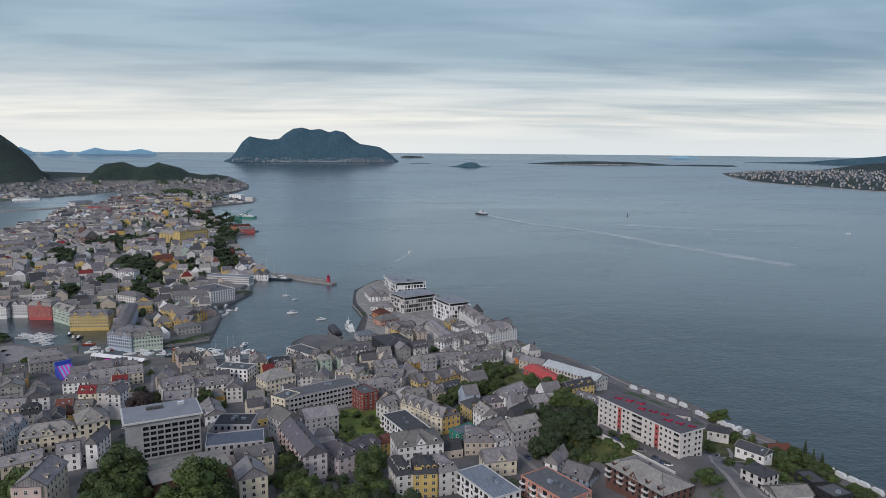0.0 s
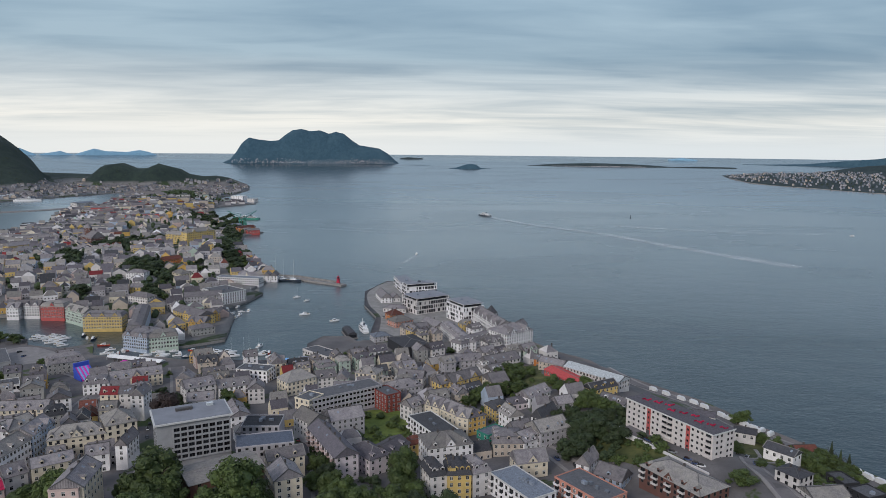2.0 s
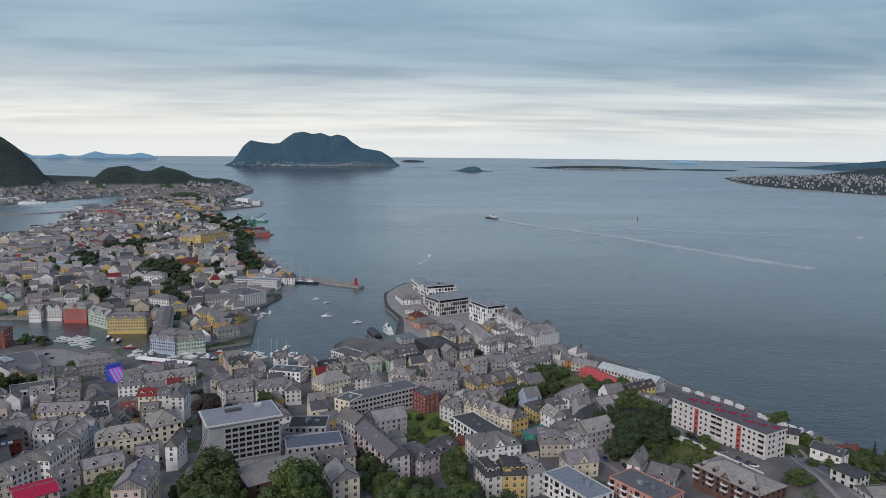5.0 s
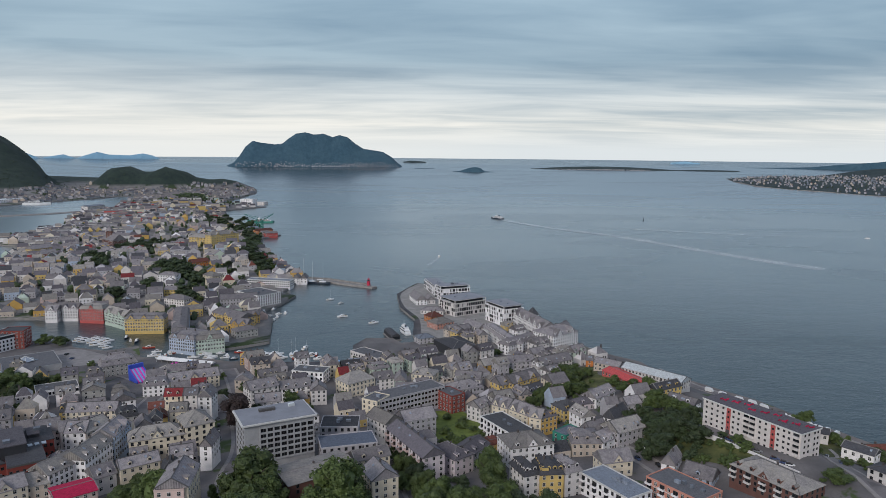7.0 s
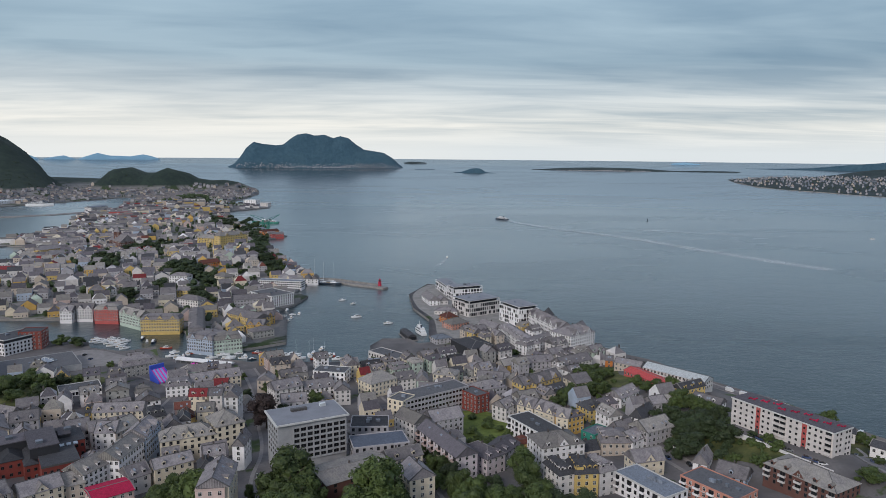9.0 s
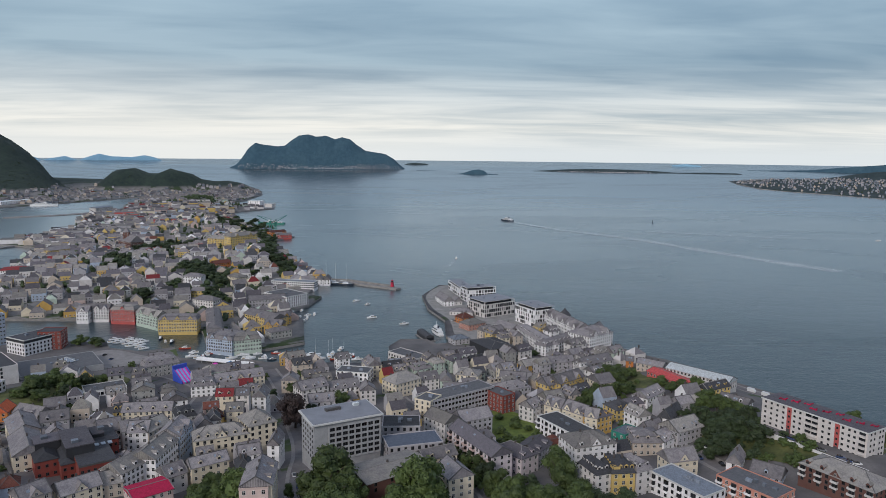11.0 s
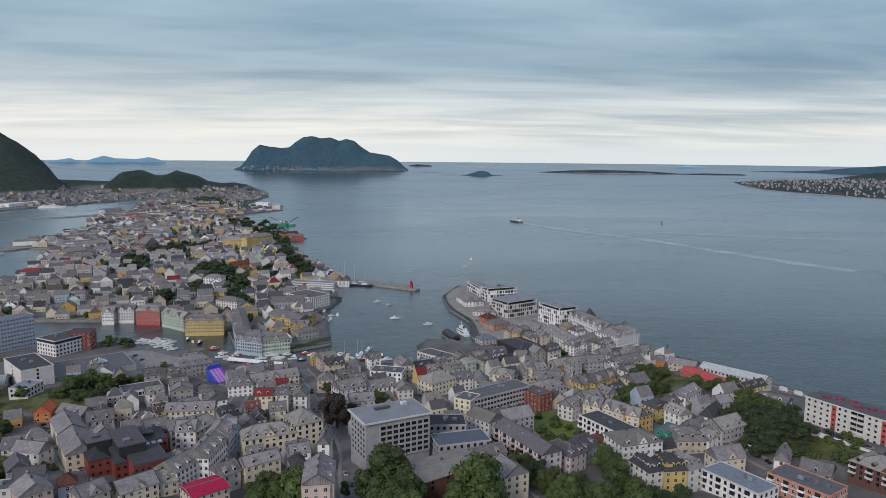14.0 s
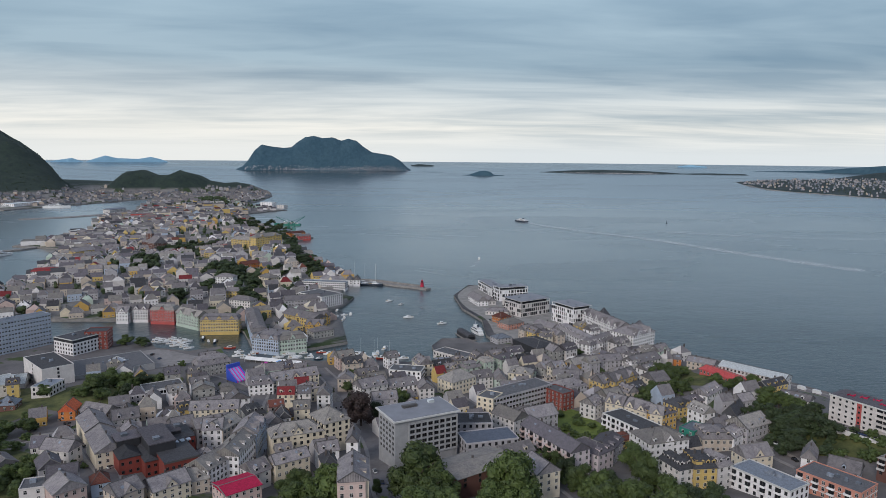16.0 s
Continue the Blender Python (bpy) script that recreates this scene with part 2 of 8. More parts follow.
def inland(loop, x, y):
    """Signed distance to a coast, positive on land."""
    if np.size(x) < 200:
        p = np.asarray(loop, float)
        q = np.roll(p, -1, 0)
        ex, ey = q[:, 0] - p[:, 0], q[:, 1] - p[:, 1]
        dx, dy = np.atleast_1d(x)[:, None] - p[:, 0], np.atleast_1d(y)[:, None] - p[:, 1]
        f = np.minimum(np.maximum((dx * ex + dy * ey) / (ex * ex + ey * ey), 0), 1)
        best = np.sqrt(((dx - f * ex) ** 2 + (dy - f * ey) ** 2).min(1))
        yy = np.atleast_1d(y)[:, None]
        cross = (p[:, 1] > yy) != (q[:, 1] > yy)
        left = np.atleast_1d(x)[:, None] < p[:, 0] + dy / np.where(ey == 0, 1e-9, ey) * ex
        odd = (cross & left).sum(1) % 2 == 1
        return np.where(odd, best, -best).reshape(np.shape(x))
    best = np.full(np.shape(x), 1e9)
    inside = np.zeros(np.shape(x), bool)
    for (ax, ay), (bx, by) in zip(loop, loop[1:] + loop[:1]):
        ex, ey = bx - ax, by - ay
        f = np.clip(((x - ax) * ex + (y - ay) * ey) / (ex * ex + ey * ey), 0, 1)
        best = np.minimum(best, np.hypot(x - ax - f * ex, y - ay - f * ey))
        cross = (ay > y) != (by > y)
        with np.errstate(divide="ignore", invalid="ignore"):
            inside ^= cross & (x < ax + (y - ay) / (ey if ey else 1e-9) * ex)
    return np.where(inside, best, -best)


def bump(x, y, cx, cy, rx, ry, h, turn=0.0):
    c, s = math.cos(radians(turn)), math.sin(radians(turn))
    u, v = ((x - cx) * c + (y - cy) * s) / rx, (-(x - cx) * s + (y - cy) * c) / ry
    return h * np.exp(-(u * u + v * v))


def dome(x, y, cx, cy, rx, ry, h):
    return h * np.maximum(0, 1 - ((x - cx) / rx) ** 2 - ((y - cy) / ry) ** 2) ** 0.8


def town_height(x, y):
    x, y = np.asarray(x, float), np.asarray(y, float)
    z = np.interp(y, (0, 150, 250, 300, 340, 400, 460, 520, 560), (62, 40, 23, 17, 13.5, 9.5, 6.5, 3.5, 2.5))
    z = z + bump(x, y, 78, 425, 48, 75, 11.0) + bump(x, y, 103, 327, 55, 30, 13.5, -62.3) + bump(x, y, 142, 285, 32, 38, 9.0) + bump(x, y, 95, 478, 40, 45, 6.5) + bump(x, y, -130, 262, 60, 40, 6.0) + bump(x, y, -150, 318, 40, 35, 5.0) - bump(x, y, -150, 290, 45, 40, 2.0) + bump(x, y, -345, 450, 45, 42, 6.0) + bump(x, y, -300, 330, 60, 60, 2.0) - bump(x, y, -190, 300, 60, 50, 3.0)
    d = inland(TOWN, x, y)
    east = np.clip((x - 60) / 60, 0, 1)
    cap = 2.5 + np.maximum(d - 13, 0) * 0.31
    return np.where(east > 0, np.minimum(z, cap * east + 99 * (1 - east)), z)


def isle_height(x, y):
    x, y = np.asarray(x, float), np.asarray(y, float)
    d = inland(ISLE, x, y)
    z = bump(x, y, -345, 1130, 100, 150, 21) + bump(x, y, -300, 1010, 60, 110, 9) + bump(x, y, -370, 820, 90, 90, 8) + bump(x, y, -500, 960, 120, 130, 14)
    z = z + bump(x, y, -600, 1500, 150, 250, 16) + bump(x, y, -720, 2050, 110, 330, 34) + bump(x, y, -850, 2600, 140, 250, 12)
    far = np.maximum(dome(x, y, -1430, 3400, 140, 260, 92), dome(x, y, -1225, 3400, 130, 240, 98)) + dome(x, y, -1000, 3400, 160, 200, 42)
    far = far + 315 * (1 - np.exp(-np.maximum(-15 - 0.515 * y - x, 0) / 170)) * np.exp(-((y - 3600) / 600) ** 2)
    rough = np.zeros(np.shape(x))
    for w, a in ((260.0, 0.10), (110.0, 0.06), (45.0, 0.03)):
        rough = rough + a * np.sin(x / w * 2.1 + 1.3 * np.sin(y / w)) * np.cos(y / w * 1.7 + x / w * 0.6)
    far = far * (1 + rough)
    rise = np.clip((d - 6) / 60, 0, 1)
    return 2.4 + (z + far) * rise


def height(x, y):
    """Ground level at one place."""
    if float(inland(TOWN, np.array([x]), np.array([y]))[0]) > -2:
        return float(town_height(np.array([x]), np.array([y]))[0])
    return float(isle_height(np.array([x]), np.array([y]))[0])

# ---- the ground, the sea and the islands ----
from mathutils.geometry import delaunay_2d_cdt


def mesh_object(name, verts, faces, material, parent=None, smooth=False):
    me = bpy.data.meshes.new(name)
    me.from_pydata([tuple(v) for v in verts], [], faces)
    me.materials.append(material)
    if smooth:
        me.polygons.foreach_set("use_smooth", [True] * len(me.polygons))
    me.update()
    ob = new(name, me)
    if parent:
        ob.parent = parent
    return ob


def resampled(loop, step):
    out = []
    for (ax, ay), (bx, by) in zip(loop, loop[1:] + loop[:1]):
        far = max(1.0, math.hypot((ax + bx) / 2 + 65, (ay + by) / 2) / 900)
        n = max(1, int(math.hypot(bx - ax, by - ay) / (step * far)))
        out += [(ax + (bx - ax) * i / n, ay + (by - ay) * i / n) for i in range(n)]
    return out


def sheet(loop, seeds):
    """Triangles that fill a loop, with seeds inside it."""
    pts = [Vector(p) for p in loop] + [Vector(p) for p in seeds]
    n = len(loop)
    edges = [(i, (i + 1) % n) for i in range(n)]
    v, e, f, *_ = delaunay_2d_cdt(pts, edges, [], 1, 0.001)
    return [(p.x, p.y) for p in v], f


def grid_in(loop, x0, x1, y0, y1, step, margin):
    gx, gy = np.meshgrid(np.arange(x0, x1, step), np.arange(y0, y1, step))
    gx, gy = gx.ravel(), gy.ravel()
    keep = inland(loop, gx, gy) > margin
    return list(zip(gx[keep].tolist(), gy[keep].tolist()))


def coast_land(name, loop, seeds, level, material, label):
    edge = resampled(loop, 10)
    flat, faces = sheet(edge, seeds)
    xs, ys = np.array([p[0] for p in flat]), np.array([p[1] for p in flat])
    zs = level(xs, ys)
    px, py, pz, _ = drawn_in(xs, ys, zs)
    verts = list(zip(px.tolist(), py.tolist(), pz.tolist()))
    n = len(edge)
    # quay walls down into the water
    ex, ey = np.array([p[0] for p in edge]), np.array([p[1] for p in edge])
    lx, ly, lz, _ = drawn_in(ex, ey, np.full(n, -3.0))
    base = len(verts)
    verts += list(zip(lx.tolist(), ly.tolist(), lz.tolist()))
    near = {(round(p[0], 2), round(p[1], 2)): i for i, p in enumerate(flat)}
    idx = [near.get((round(p[0], 2), round(p[1], 2)), 0) for p in edge]
    for i in range(n):
        j = (i + 1) % n
        faces.append((idx[i], base + i, base + j, idx[j]))
    ob = mesh_object(name, verts, faces, material, smooth=False)
    ob.data.materials.append(MAT["quay"])
    cut = len(faces) - n
    for p in ob.data.polygons[cut:]:
        p.material_index = 1
    for p in ob.data.polygons[:cut]:
        p.use_smooth = True
    return tagged(ob, label, "ground", kind="structure")


seeds = grid_in(TOWN, -620, 330, 220, 900, 9, 5) + grid_in(TOWN, -1400, 600, -450, 215, 60, 20)
coast_land("ground", TOWN, seeds, town_height, MAT["paving"], "grey asphalt and paving of the harbour town")
seeds = grid_in(ISLE, -900, -150, 590, 1500, 14, 7) + grid_in(ISLE, -1400, -300, 1510, 2550, 26, 12) + grid_in(ISLE, -5200, -500, 2560, 5200, 62, 30)
coast_land("ground_far_shore", ISLE, seeds, isle_height, MAT["shore"], "built-up long island with wooded hills behind")


def make_sea():
    verts, faces = [], []
    rings = [0] + [40 * 1.0835 ** i for i in range(82)]
    n = 180
    for r in rings[1:]:
        for i in range(n):
            a = 2 * math.pi * i / n
            x, y, z, _ = drawn_in(HUB.x + r * math.sin(a), HUB.y + r * math.cos(a), 0.0)
            verts.append((float(x), float(y), float(z)))
    verts.append((HUB.x, HUB.y, 0.0))
    hub = len(verts) - 1
    for i in range(n):
        faces.append((hub, (i + 1) % n, i))
    for k in range(len(rings) - 2):
        for i in range(n):
            j = (i + 1) % n
            faces.append((k * n + i, k * n + j, (k + 1) * n + j, (k + 1) * n + i))
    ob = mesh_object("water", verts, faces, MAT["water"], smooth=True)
    # the drawn-in sea climbs slightly: lean its normals as its waves do, so that it mirrors the low sky
    lean = []
    for k in range(len(rings) - 1):
        p, q = verts[max(k - 1, 0) * n], verts[min(k + 1, len(rings) - 2) * n]
        rp, rq, rm = (math.hypot(c[0] - HUB.x, c[1] - HUB.y) for c in (p, q, verts[k * n]))
        slope = math.atan2(q[2] - p[2], max(rq - rp, 1e-6))
        dip = math.atan2(HUB.z - verts[k * n][2], rm)
        rise = 0.09 + 0.12 * float(np.interp(rm, (2000, 3100, 4086, 4250), (0.0, 1.0, 1.0, 0.0)))
        tilt = max(0.0, (max(slope * 1.05, rise) - dip) / 2)
        lean += [(-math.sin(tilt) * math.sin(2 * math.pi * i / n), -math.sin(tilt) * math.cos(2 * math.pi * i / n), math.cos(tilt)) for i in range(n)]
    ob.data.normals_split_custom_set_from_vertices(lean + [(0.0, 0.0, 1.0)])
    tagged(ob, "calm grey-blue fjord water with small ripples", "sea", kind="structure")


make_sea()


def bearing(px, d):
    """A far place by its bearing (tangent east of straight ahead) and its distance."""
    a = math.atan(px)
    return HUB.x + d * math.sin(a), HUB.y + d * math.cos(a)


def island(name, label, dist, left, right, profile, depth, material, rough=0.05, seed=0):
    """An island whose skyline runs through (tangent, rise) pairs; it falls off to the front and the back."""
    verts, faces = [], []
    nu, nv = 120, 26
    tans = [p[0] for p in profile]
    highs = [p[1] for p in profile]
    for j in range(nv + 1):
        v = j / nv * 2 - 1
        for i in range(nu + 1):
            u = left + (right - left) * i / nu
            edge = math.sqrt(max(0.0, 1 - (2 * i / nu - 1) ** 4))
            d = dist + v * depth * (0.25 + 0.75 * edge)
            x, y = bearing(u, d)
            h = float(np.interp(u, tans, highs))
            fall = max(0.0, 1 - abs(v)) ** 0.75 if v > 0 else max(0.0, 1 - abs(v) ** 1.7)
            wob = noise.fractal(Vector((x / 420.0, y / 420.0, seed)), 0.9, 2.0, 5)
            z = h * fall * (1 + rough * wob * 3 * (1 - fall)) + rough * h * wob * fall * 0.5
            z = max(z, 1.0) if abs(v) < 0.97 and edge > 0.1 else -6.0
            a, b, c, _ = drawn_in(x, y, z)
            verts.append((float(a), float(b), float(c)))
    for j in range(nv):
        for i in range(nu):
            a = j * (nu + 1) + i
            faces.append((a, a + 1, a + nu + 2, a + nu + 1))
    ob = mesh_object(name, verts, faces, material, smooth=True)
    return tagged(ob, label, "island", kind="structure")


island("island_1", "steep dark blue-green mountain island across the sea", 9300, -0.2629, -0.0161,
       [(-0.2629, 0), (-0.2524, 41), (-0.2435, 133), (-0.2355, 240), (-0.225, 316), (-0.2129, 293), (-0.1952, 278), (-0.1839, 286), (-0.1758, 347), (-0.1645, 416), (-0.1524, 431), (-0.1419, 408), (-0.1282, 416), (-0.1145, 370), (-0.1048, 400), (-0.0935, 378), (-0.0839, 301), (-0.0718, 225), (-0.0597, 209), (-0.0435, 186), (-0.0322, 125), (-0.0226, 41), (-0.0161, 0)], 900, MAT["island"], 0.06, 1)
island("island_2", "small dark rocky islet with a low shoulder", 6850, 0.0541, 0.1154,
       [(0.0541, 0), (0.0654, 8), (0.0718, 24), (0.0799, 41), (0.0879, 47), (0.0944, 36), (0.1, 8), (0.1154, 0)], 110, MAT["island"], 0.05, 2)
island("island_3", "flat green island with scattered houses", 8800, 0.1641, 0.4722,
       [(0.1641, 0), (0.1859, 12), (0.2141, 27), (0.2545, 36), (0.3029, 33), (0.3432, 20), (0.3674, 8), (0.3714, 6), (0.4158, 14), (0.4641, 10), (0.4722, 0)], 240, MAT["lowland"], 0.1, 3)
island("island_4", "low skerry on the sea line", 14000, -0.0155, 0.0168,
       [(-0.0155, 10), (-0.005, 33), (0.0111, 21), (0.0168, 10)], 120, MAT["lowland"], 0.05, 4)
island("island_5", "low skerry close to the islet", 8200, -0.0009, 0.029,
       [(-0.0009, 0), (0.008, 2), (0.0185, 2), (0.029, 0)], 90, MAT["island"], 0.05, 5)
island("island_6", "haze-tinted blue mountain range far across the sea", 19000, -0.5563, -0.353,
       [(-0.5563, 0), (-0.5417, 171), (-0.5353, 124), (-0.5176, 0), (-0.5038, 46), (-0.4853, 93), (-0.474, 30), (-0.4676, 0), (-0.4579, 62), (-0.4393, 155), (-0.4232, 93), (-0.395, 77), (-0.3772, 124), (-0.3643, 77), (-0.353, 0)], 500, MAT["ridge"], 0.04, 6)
island("island_7", "low haze-tinted skerry on the horizon", 17000, 0.3675, 0.4111,
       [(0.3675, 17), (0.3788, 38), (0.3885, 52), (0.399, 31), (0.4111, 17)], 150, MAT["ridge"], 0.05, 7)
island("island_8", "haze-tinted blue headlands far behind the green shore", 12000, 0.4757, 0.8209,
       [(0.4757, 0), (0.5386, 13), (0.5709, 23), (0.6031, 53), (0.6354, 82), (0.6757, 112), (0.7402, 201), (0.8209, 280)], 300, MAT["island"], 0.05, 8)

# the populated green shore across the fjord
SHORE = [(2360, 5380), (2130, 4750), (1915, 3980), (1938, 3710), (2045, 3100), (2300, 2500), (4200, 2300), (4600, 4600), (3600, 5800), (2700, 5700)]


def shore_height(x, y):
    d = inland(SHORE, x, y)
    z = 3 + 24 * np.clip(d / 420, 0, 1) ** 0.8 + bump(x, y, 3620, 5300, 330, 350, 75) + 4 * np.sin(x / 90) * np.cos(y / 130)
    return np.maximum(z, 1.5)


coast_land("ground_green_shore", SHORE, grid_in(SHORE, 1900, 4600, 2300, 5800, 60, 30), shore_height, MAT["lowland"], "low green shore with many small houses")

# ---- a kit for houses ----
WALLS = {"white": (0.84, 0.81, 0.81), "cream": (0.72, 0.63, 0.49), "beige": (0.56, 0.47, 0.39), "grey": (0.43, 0.41, 0.43), "pale": (0.66, 0.62, 0.60), "yellow": (0.63, 0.45, 0.16),
         "ochre": (0.56, 0.35, 0.10), "pink": (0.58, 0.44, 0.40), "red": (0.52, 0.105, 0.095), "brick": (0.23, 0.048, 0.036), "blue": (0.42, 0.49, 0.60), "green": (0.46, 0.54, 0.46), "teal": (0.03, 0.23, 0.17),
         "black": (0.03, 0.03, 0.035), "salmon": (0.55, 0.25, 0.185), "lilac": (0.64, 0.56, 0.58), "brown": (0.16, 0.075, 0.06), "ivory": (0.70, 0.64, 0.61), "stone": (0.36, 0.35, 0.33), "orange": (0.55, 0.19, 0.05), "concrete": (0.36, 0.36, 0.37), "steel": (0.40, 0.45, 0.53)}
WALL_WORDS = {"white": "white-painted", "cream": "cream rendered", "beige": "beige rendered", "grey": "grey rendered", "pale": "pale plastered", "yellow": "yellow-painted", "ochre": "ochre rendered", "pink": "pale pink", "red": "bright red",
              "brick": "red brick", "blue": "pale blue", "green": "pale green", "teal": "green-sheeted", "black": "black-clad", "salmon": "salmon-coloured", "lilac": "pale lilac", "brown": "brown brick", "ivory": "ivory rendered", "stone": "grey stone", "orange": "orange timber", "concrete": "bare concrete", "steel": "blue-grey panelled"}
ROOFS = {"slate": ((0.235, 0.215, 0.228), (0.32, 0.295, 0.288)), "lichen": ((0.275, 0.254, 0.246), (0.35, 0.325, 0.285)), "dark": ((0.075, 0.075, 0.085), (0.10, 0.10, 0.10)), "purple": ((0.145, 0.132, 0.15), (0.17, 0.16, 0.17)),
         "redtile": ((0.26, 0.04, 0.045), (0.27, 0.06, 0.06)), "rust": ((0.17, 0.06, 0.045), (0.19, 0.09, 0.07)), "white": ((0.66, 0.70, 0.72), (0.62, 0.65, 0.66)), "metal": ((0.24, 0.27, 0.32), (0.26, 0.28, 0.32)), "bluegrey": ((0.12, 0.14, 0.185), (0.14, 0.16, 0.20)), "felt": ((0.12, 0.12, 0.13), (0.15, 0.15, 0.15)),
         "coral": ((0.68, 0.11, 0.11), (0.70, 0.14, 0.13)), "crimson": ((0.52, 0.02, 0.08), (0.50, 0.03, 0.09)), "orange": ((0.62, 0.14, 0.06), (0.6, 0.16, 0.08))}
ROOF_WORDS = {"slate": "grey slate", "lichen": "lichen-grown slate", "dark": "black tiled", "purple": "dark purple slate", "redtile": "red tiled", "rust": "rusty red", "white": "white sheet-metal", "metal": "blue-grey metal", "bluegrey": "dark blue-grey sheet", "felt": "grey felt",
              "coral": "coral red metal", "crimson": "crimson metal", "orange": "bright orange tiled"}
SHAPE_WORDS = {"g": "gabled", "d": "gabled", "h": "hipped", "m": "mansard", "f": "flat"}
for key, col in WALLS.items():
    MAT["wall_" + key] = mottled("wall_" + key, col, 0.8, 0.25, 1.8, 0.16, 0.10)
for key, (col, moss) in ROOFS.items():
    MAT["roof_" + key] = slate("roof_" + key, col, moss, 0.7 if key in ("slate", "lichen") else 0.3)
MAT["trim"] = mottled("window_trim", (0.68, 0.67, 0.65), 0.6, 0.5, 3.0, 0.1)
MAT["trim_dark"] = mottled("window_trim_dark", (0.09, 0.085, 0.085), 0.6, 0.5, 3.0, 0.1)
MAT["chimney"] = mottled("chimney_soot", (0.10, 0.085, 0.08), 0.9, 0.5, 3.0, 0.3)


def glazing():
    m, k, b = principled("window_glass", 0.12)
    k.link(k.mix(k.span(whim(k), 0, 1), (0.008, 0.009, 0.011), (0.03, 0.032, 0.036)), b.inputs["Base Color"])
    b.inputs["IOR"].default_value = 1.5
    return m


MAT["glass"] = glazing()
MAT["skylight"] = mottled("skylight_glass", (0.30, 0.34, 0.40), 0.15, 1.0, 4.0, 0.2)


def part(name, verts, faces, material, parent, label=""):
    me = bpy.data.meshes.new(name)
    me.from_pydata(verts, [], faces)
    me.materials.append(material)
    ob = bpy.data.objects.new(name, me)
    scene.collection.objects.link(ob)
    ob.parent = parent
    if label:
        ob["label"] = label
    return ob


def box(x0, x1, y0, y1, z0, z1, verts=None, faces=None):
    verts, faces = ([] if verts is None else verts), ([] if faces is None else faces)
    b = len(verts)
    verts += [(x0, y0, z0), (x1, y0, z0), (x1, y1, z0), (x0, y1, z0), (x0, y0, z1), (x1, y0, z1), (x1, y1, z1), (x0, y1, z1)]
    faces += [tuple(b + i for i in f) for f in ((3, 2, 1, 0), (4, 5, 6, 7), (0, 1, 5, 4), (1, 2, 6, 5), (2, 3, 7, 6), (3, 0, 4, 7))]
    return verts, faces


def window_mesh(name, bars, trim):
    """A unit window in its frame: one metre by one metre, facing -y, glass set back in a proud frame."""
    v, f, mats = [], [], []
    t, o = 0.055, 0.07
    def quad(*c):
        b = len(v)
        v.extend(c)
        f.append((b, b + 1, b + 2, b + 3))
    rim = ((-0.5, -0.5), (0.5, -0.5), (0.5, 0.5), (-0.5, 0.5))
    ins = ((-0.5 + t, -0.5 + t), (0.5 - t, -0.5 + t), (0.5 - t, 0.5 - t), (-0.5 + t, 0.5 - t))
    for i in range(4):
        j = (i + 1) % 4
        (ax, az), (bx, bz), (cx, cz), (dx, dz) = rim[i], rim[j], ins[j], ins[i]
        quad((ax, -o, az), (bx, -o, bz), (cx, -o, cz), (dx, -o, dz))
        quad((ax, 0.02, az), (bx, 0.02, bz), (bx, -o, bz), (ax, -o, az))
        quad((dx, -o, dz), (cx, -o, cz), (cx, -0.015, cz), (dx, -0.015, dz))
        mats += [0, 0, 0]
    quad((ins[0][0], -0.015, ins[0][1]), (ins[1][0], -0.015, ins[1][1]), (ins[2][0], -0.015, ins[2][1]), (ins[3][0], -0.015, ins[3][1]))
    mats.append(1)
    for x0, x1, z0, z1 in bars:
        quad((x0, -0.05, z0), (x1, -0.05, z0), (x1, -0.05, z1), (x0, -0.05, z1))
        mats.append(0)
    me = bpy.data.meshes.new(name)
    me.from_pydata(v, [], f)
    me.materials.append(trim)
    me.materials.append(MAT["glass"])
    me.polygons.foreach_set("material_index", mats)
    return me


WINDOWS = {"sash": window_mesh("sash_window", ((-0.03, 0.03, -0.45, 0.45), (-0.45, 0.45, 0.12, 0.17)), MAT["trim"]),
           "plain": window_mesh("plain_window", (), MAT["trim"]),
           "dark": window_mesh("dark_window", ((-0.02, 0.02, -0.45, 0.45),), MAT["trim_dark"])}


def window(parent, x, y, z, turn, w, h, kind="sash"):
    ob = bpy.data.objects.new("window", WINDOWS[kind])
    scene.collection.objects.link(ob)
    ob.parent = parent
    ob.location, ob.rotation_euler, ob.scale = (x, y, z), (0, 0, turn), (w, 1.0, h)
    return ob


def window_field(parent, sx, sy, st, sl, n, floors, fh, w, h, kind, rnd=None):
    """A far facade's windows, too small to pick apart."""
    src = WINDOWS[kind]
    co = [tuple(v.co) for v in src.vertices]
    fc = [tuple(p.vertices) for p in src.polygons]
    mi = [p.material_index for p in src.polygons]
    v, f, m = [], [], []
    for k in range(floors):
        for i in range(n):
            b, t, z, wide = len(v), (i + 0.5) * sl / n, (k + 0.55) * fh, w
            if rnd:
                wide = rnd.choice((0.0, 0.5, 0.5, 1.0, 1.15)) * w
                if not wide:
                    continue
            v += [(t + x * wide, y, z + q * h) for x, y, q in co]
            f += [tuple(b + j for j in face) for face in fc]
            m += mi
    me = bpy.data.meshes.new("facade_glazing")
    me.from_pydata(v, [], f)
    for mat in src.materials:
        me.materials.append(mat)
    me.polygons.foreach_set("material_index", m)
    ob = bpy.data.objects.new("facade_glazing", me)
    scene.collection.objects.link(ob)
    ob["kind"] = "stuff"
    ob.parent, ob.location, ob.rotation_euler = parent, (sx, sy, 0), (0, 0, radians(st))
    return ob


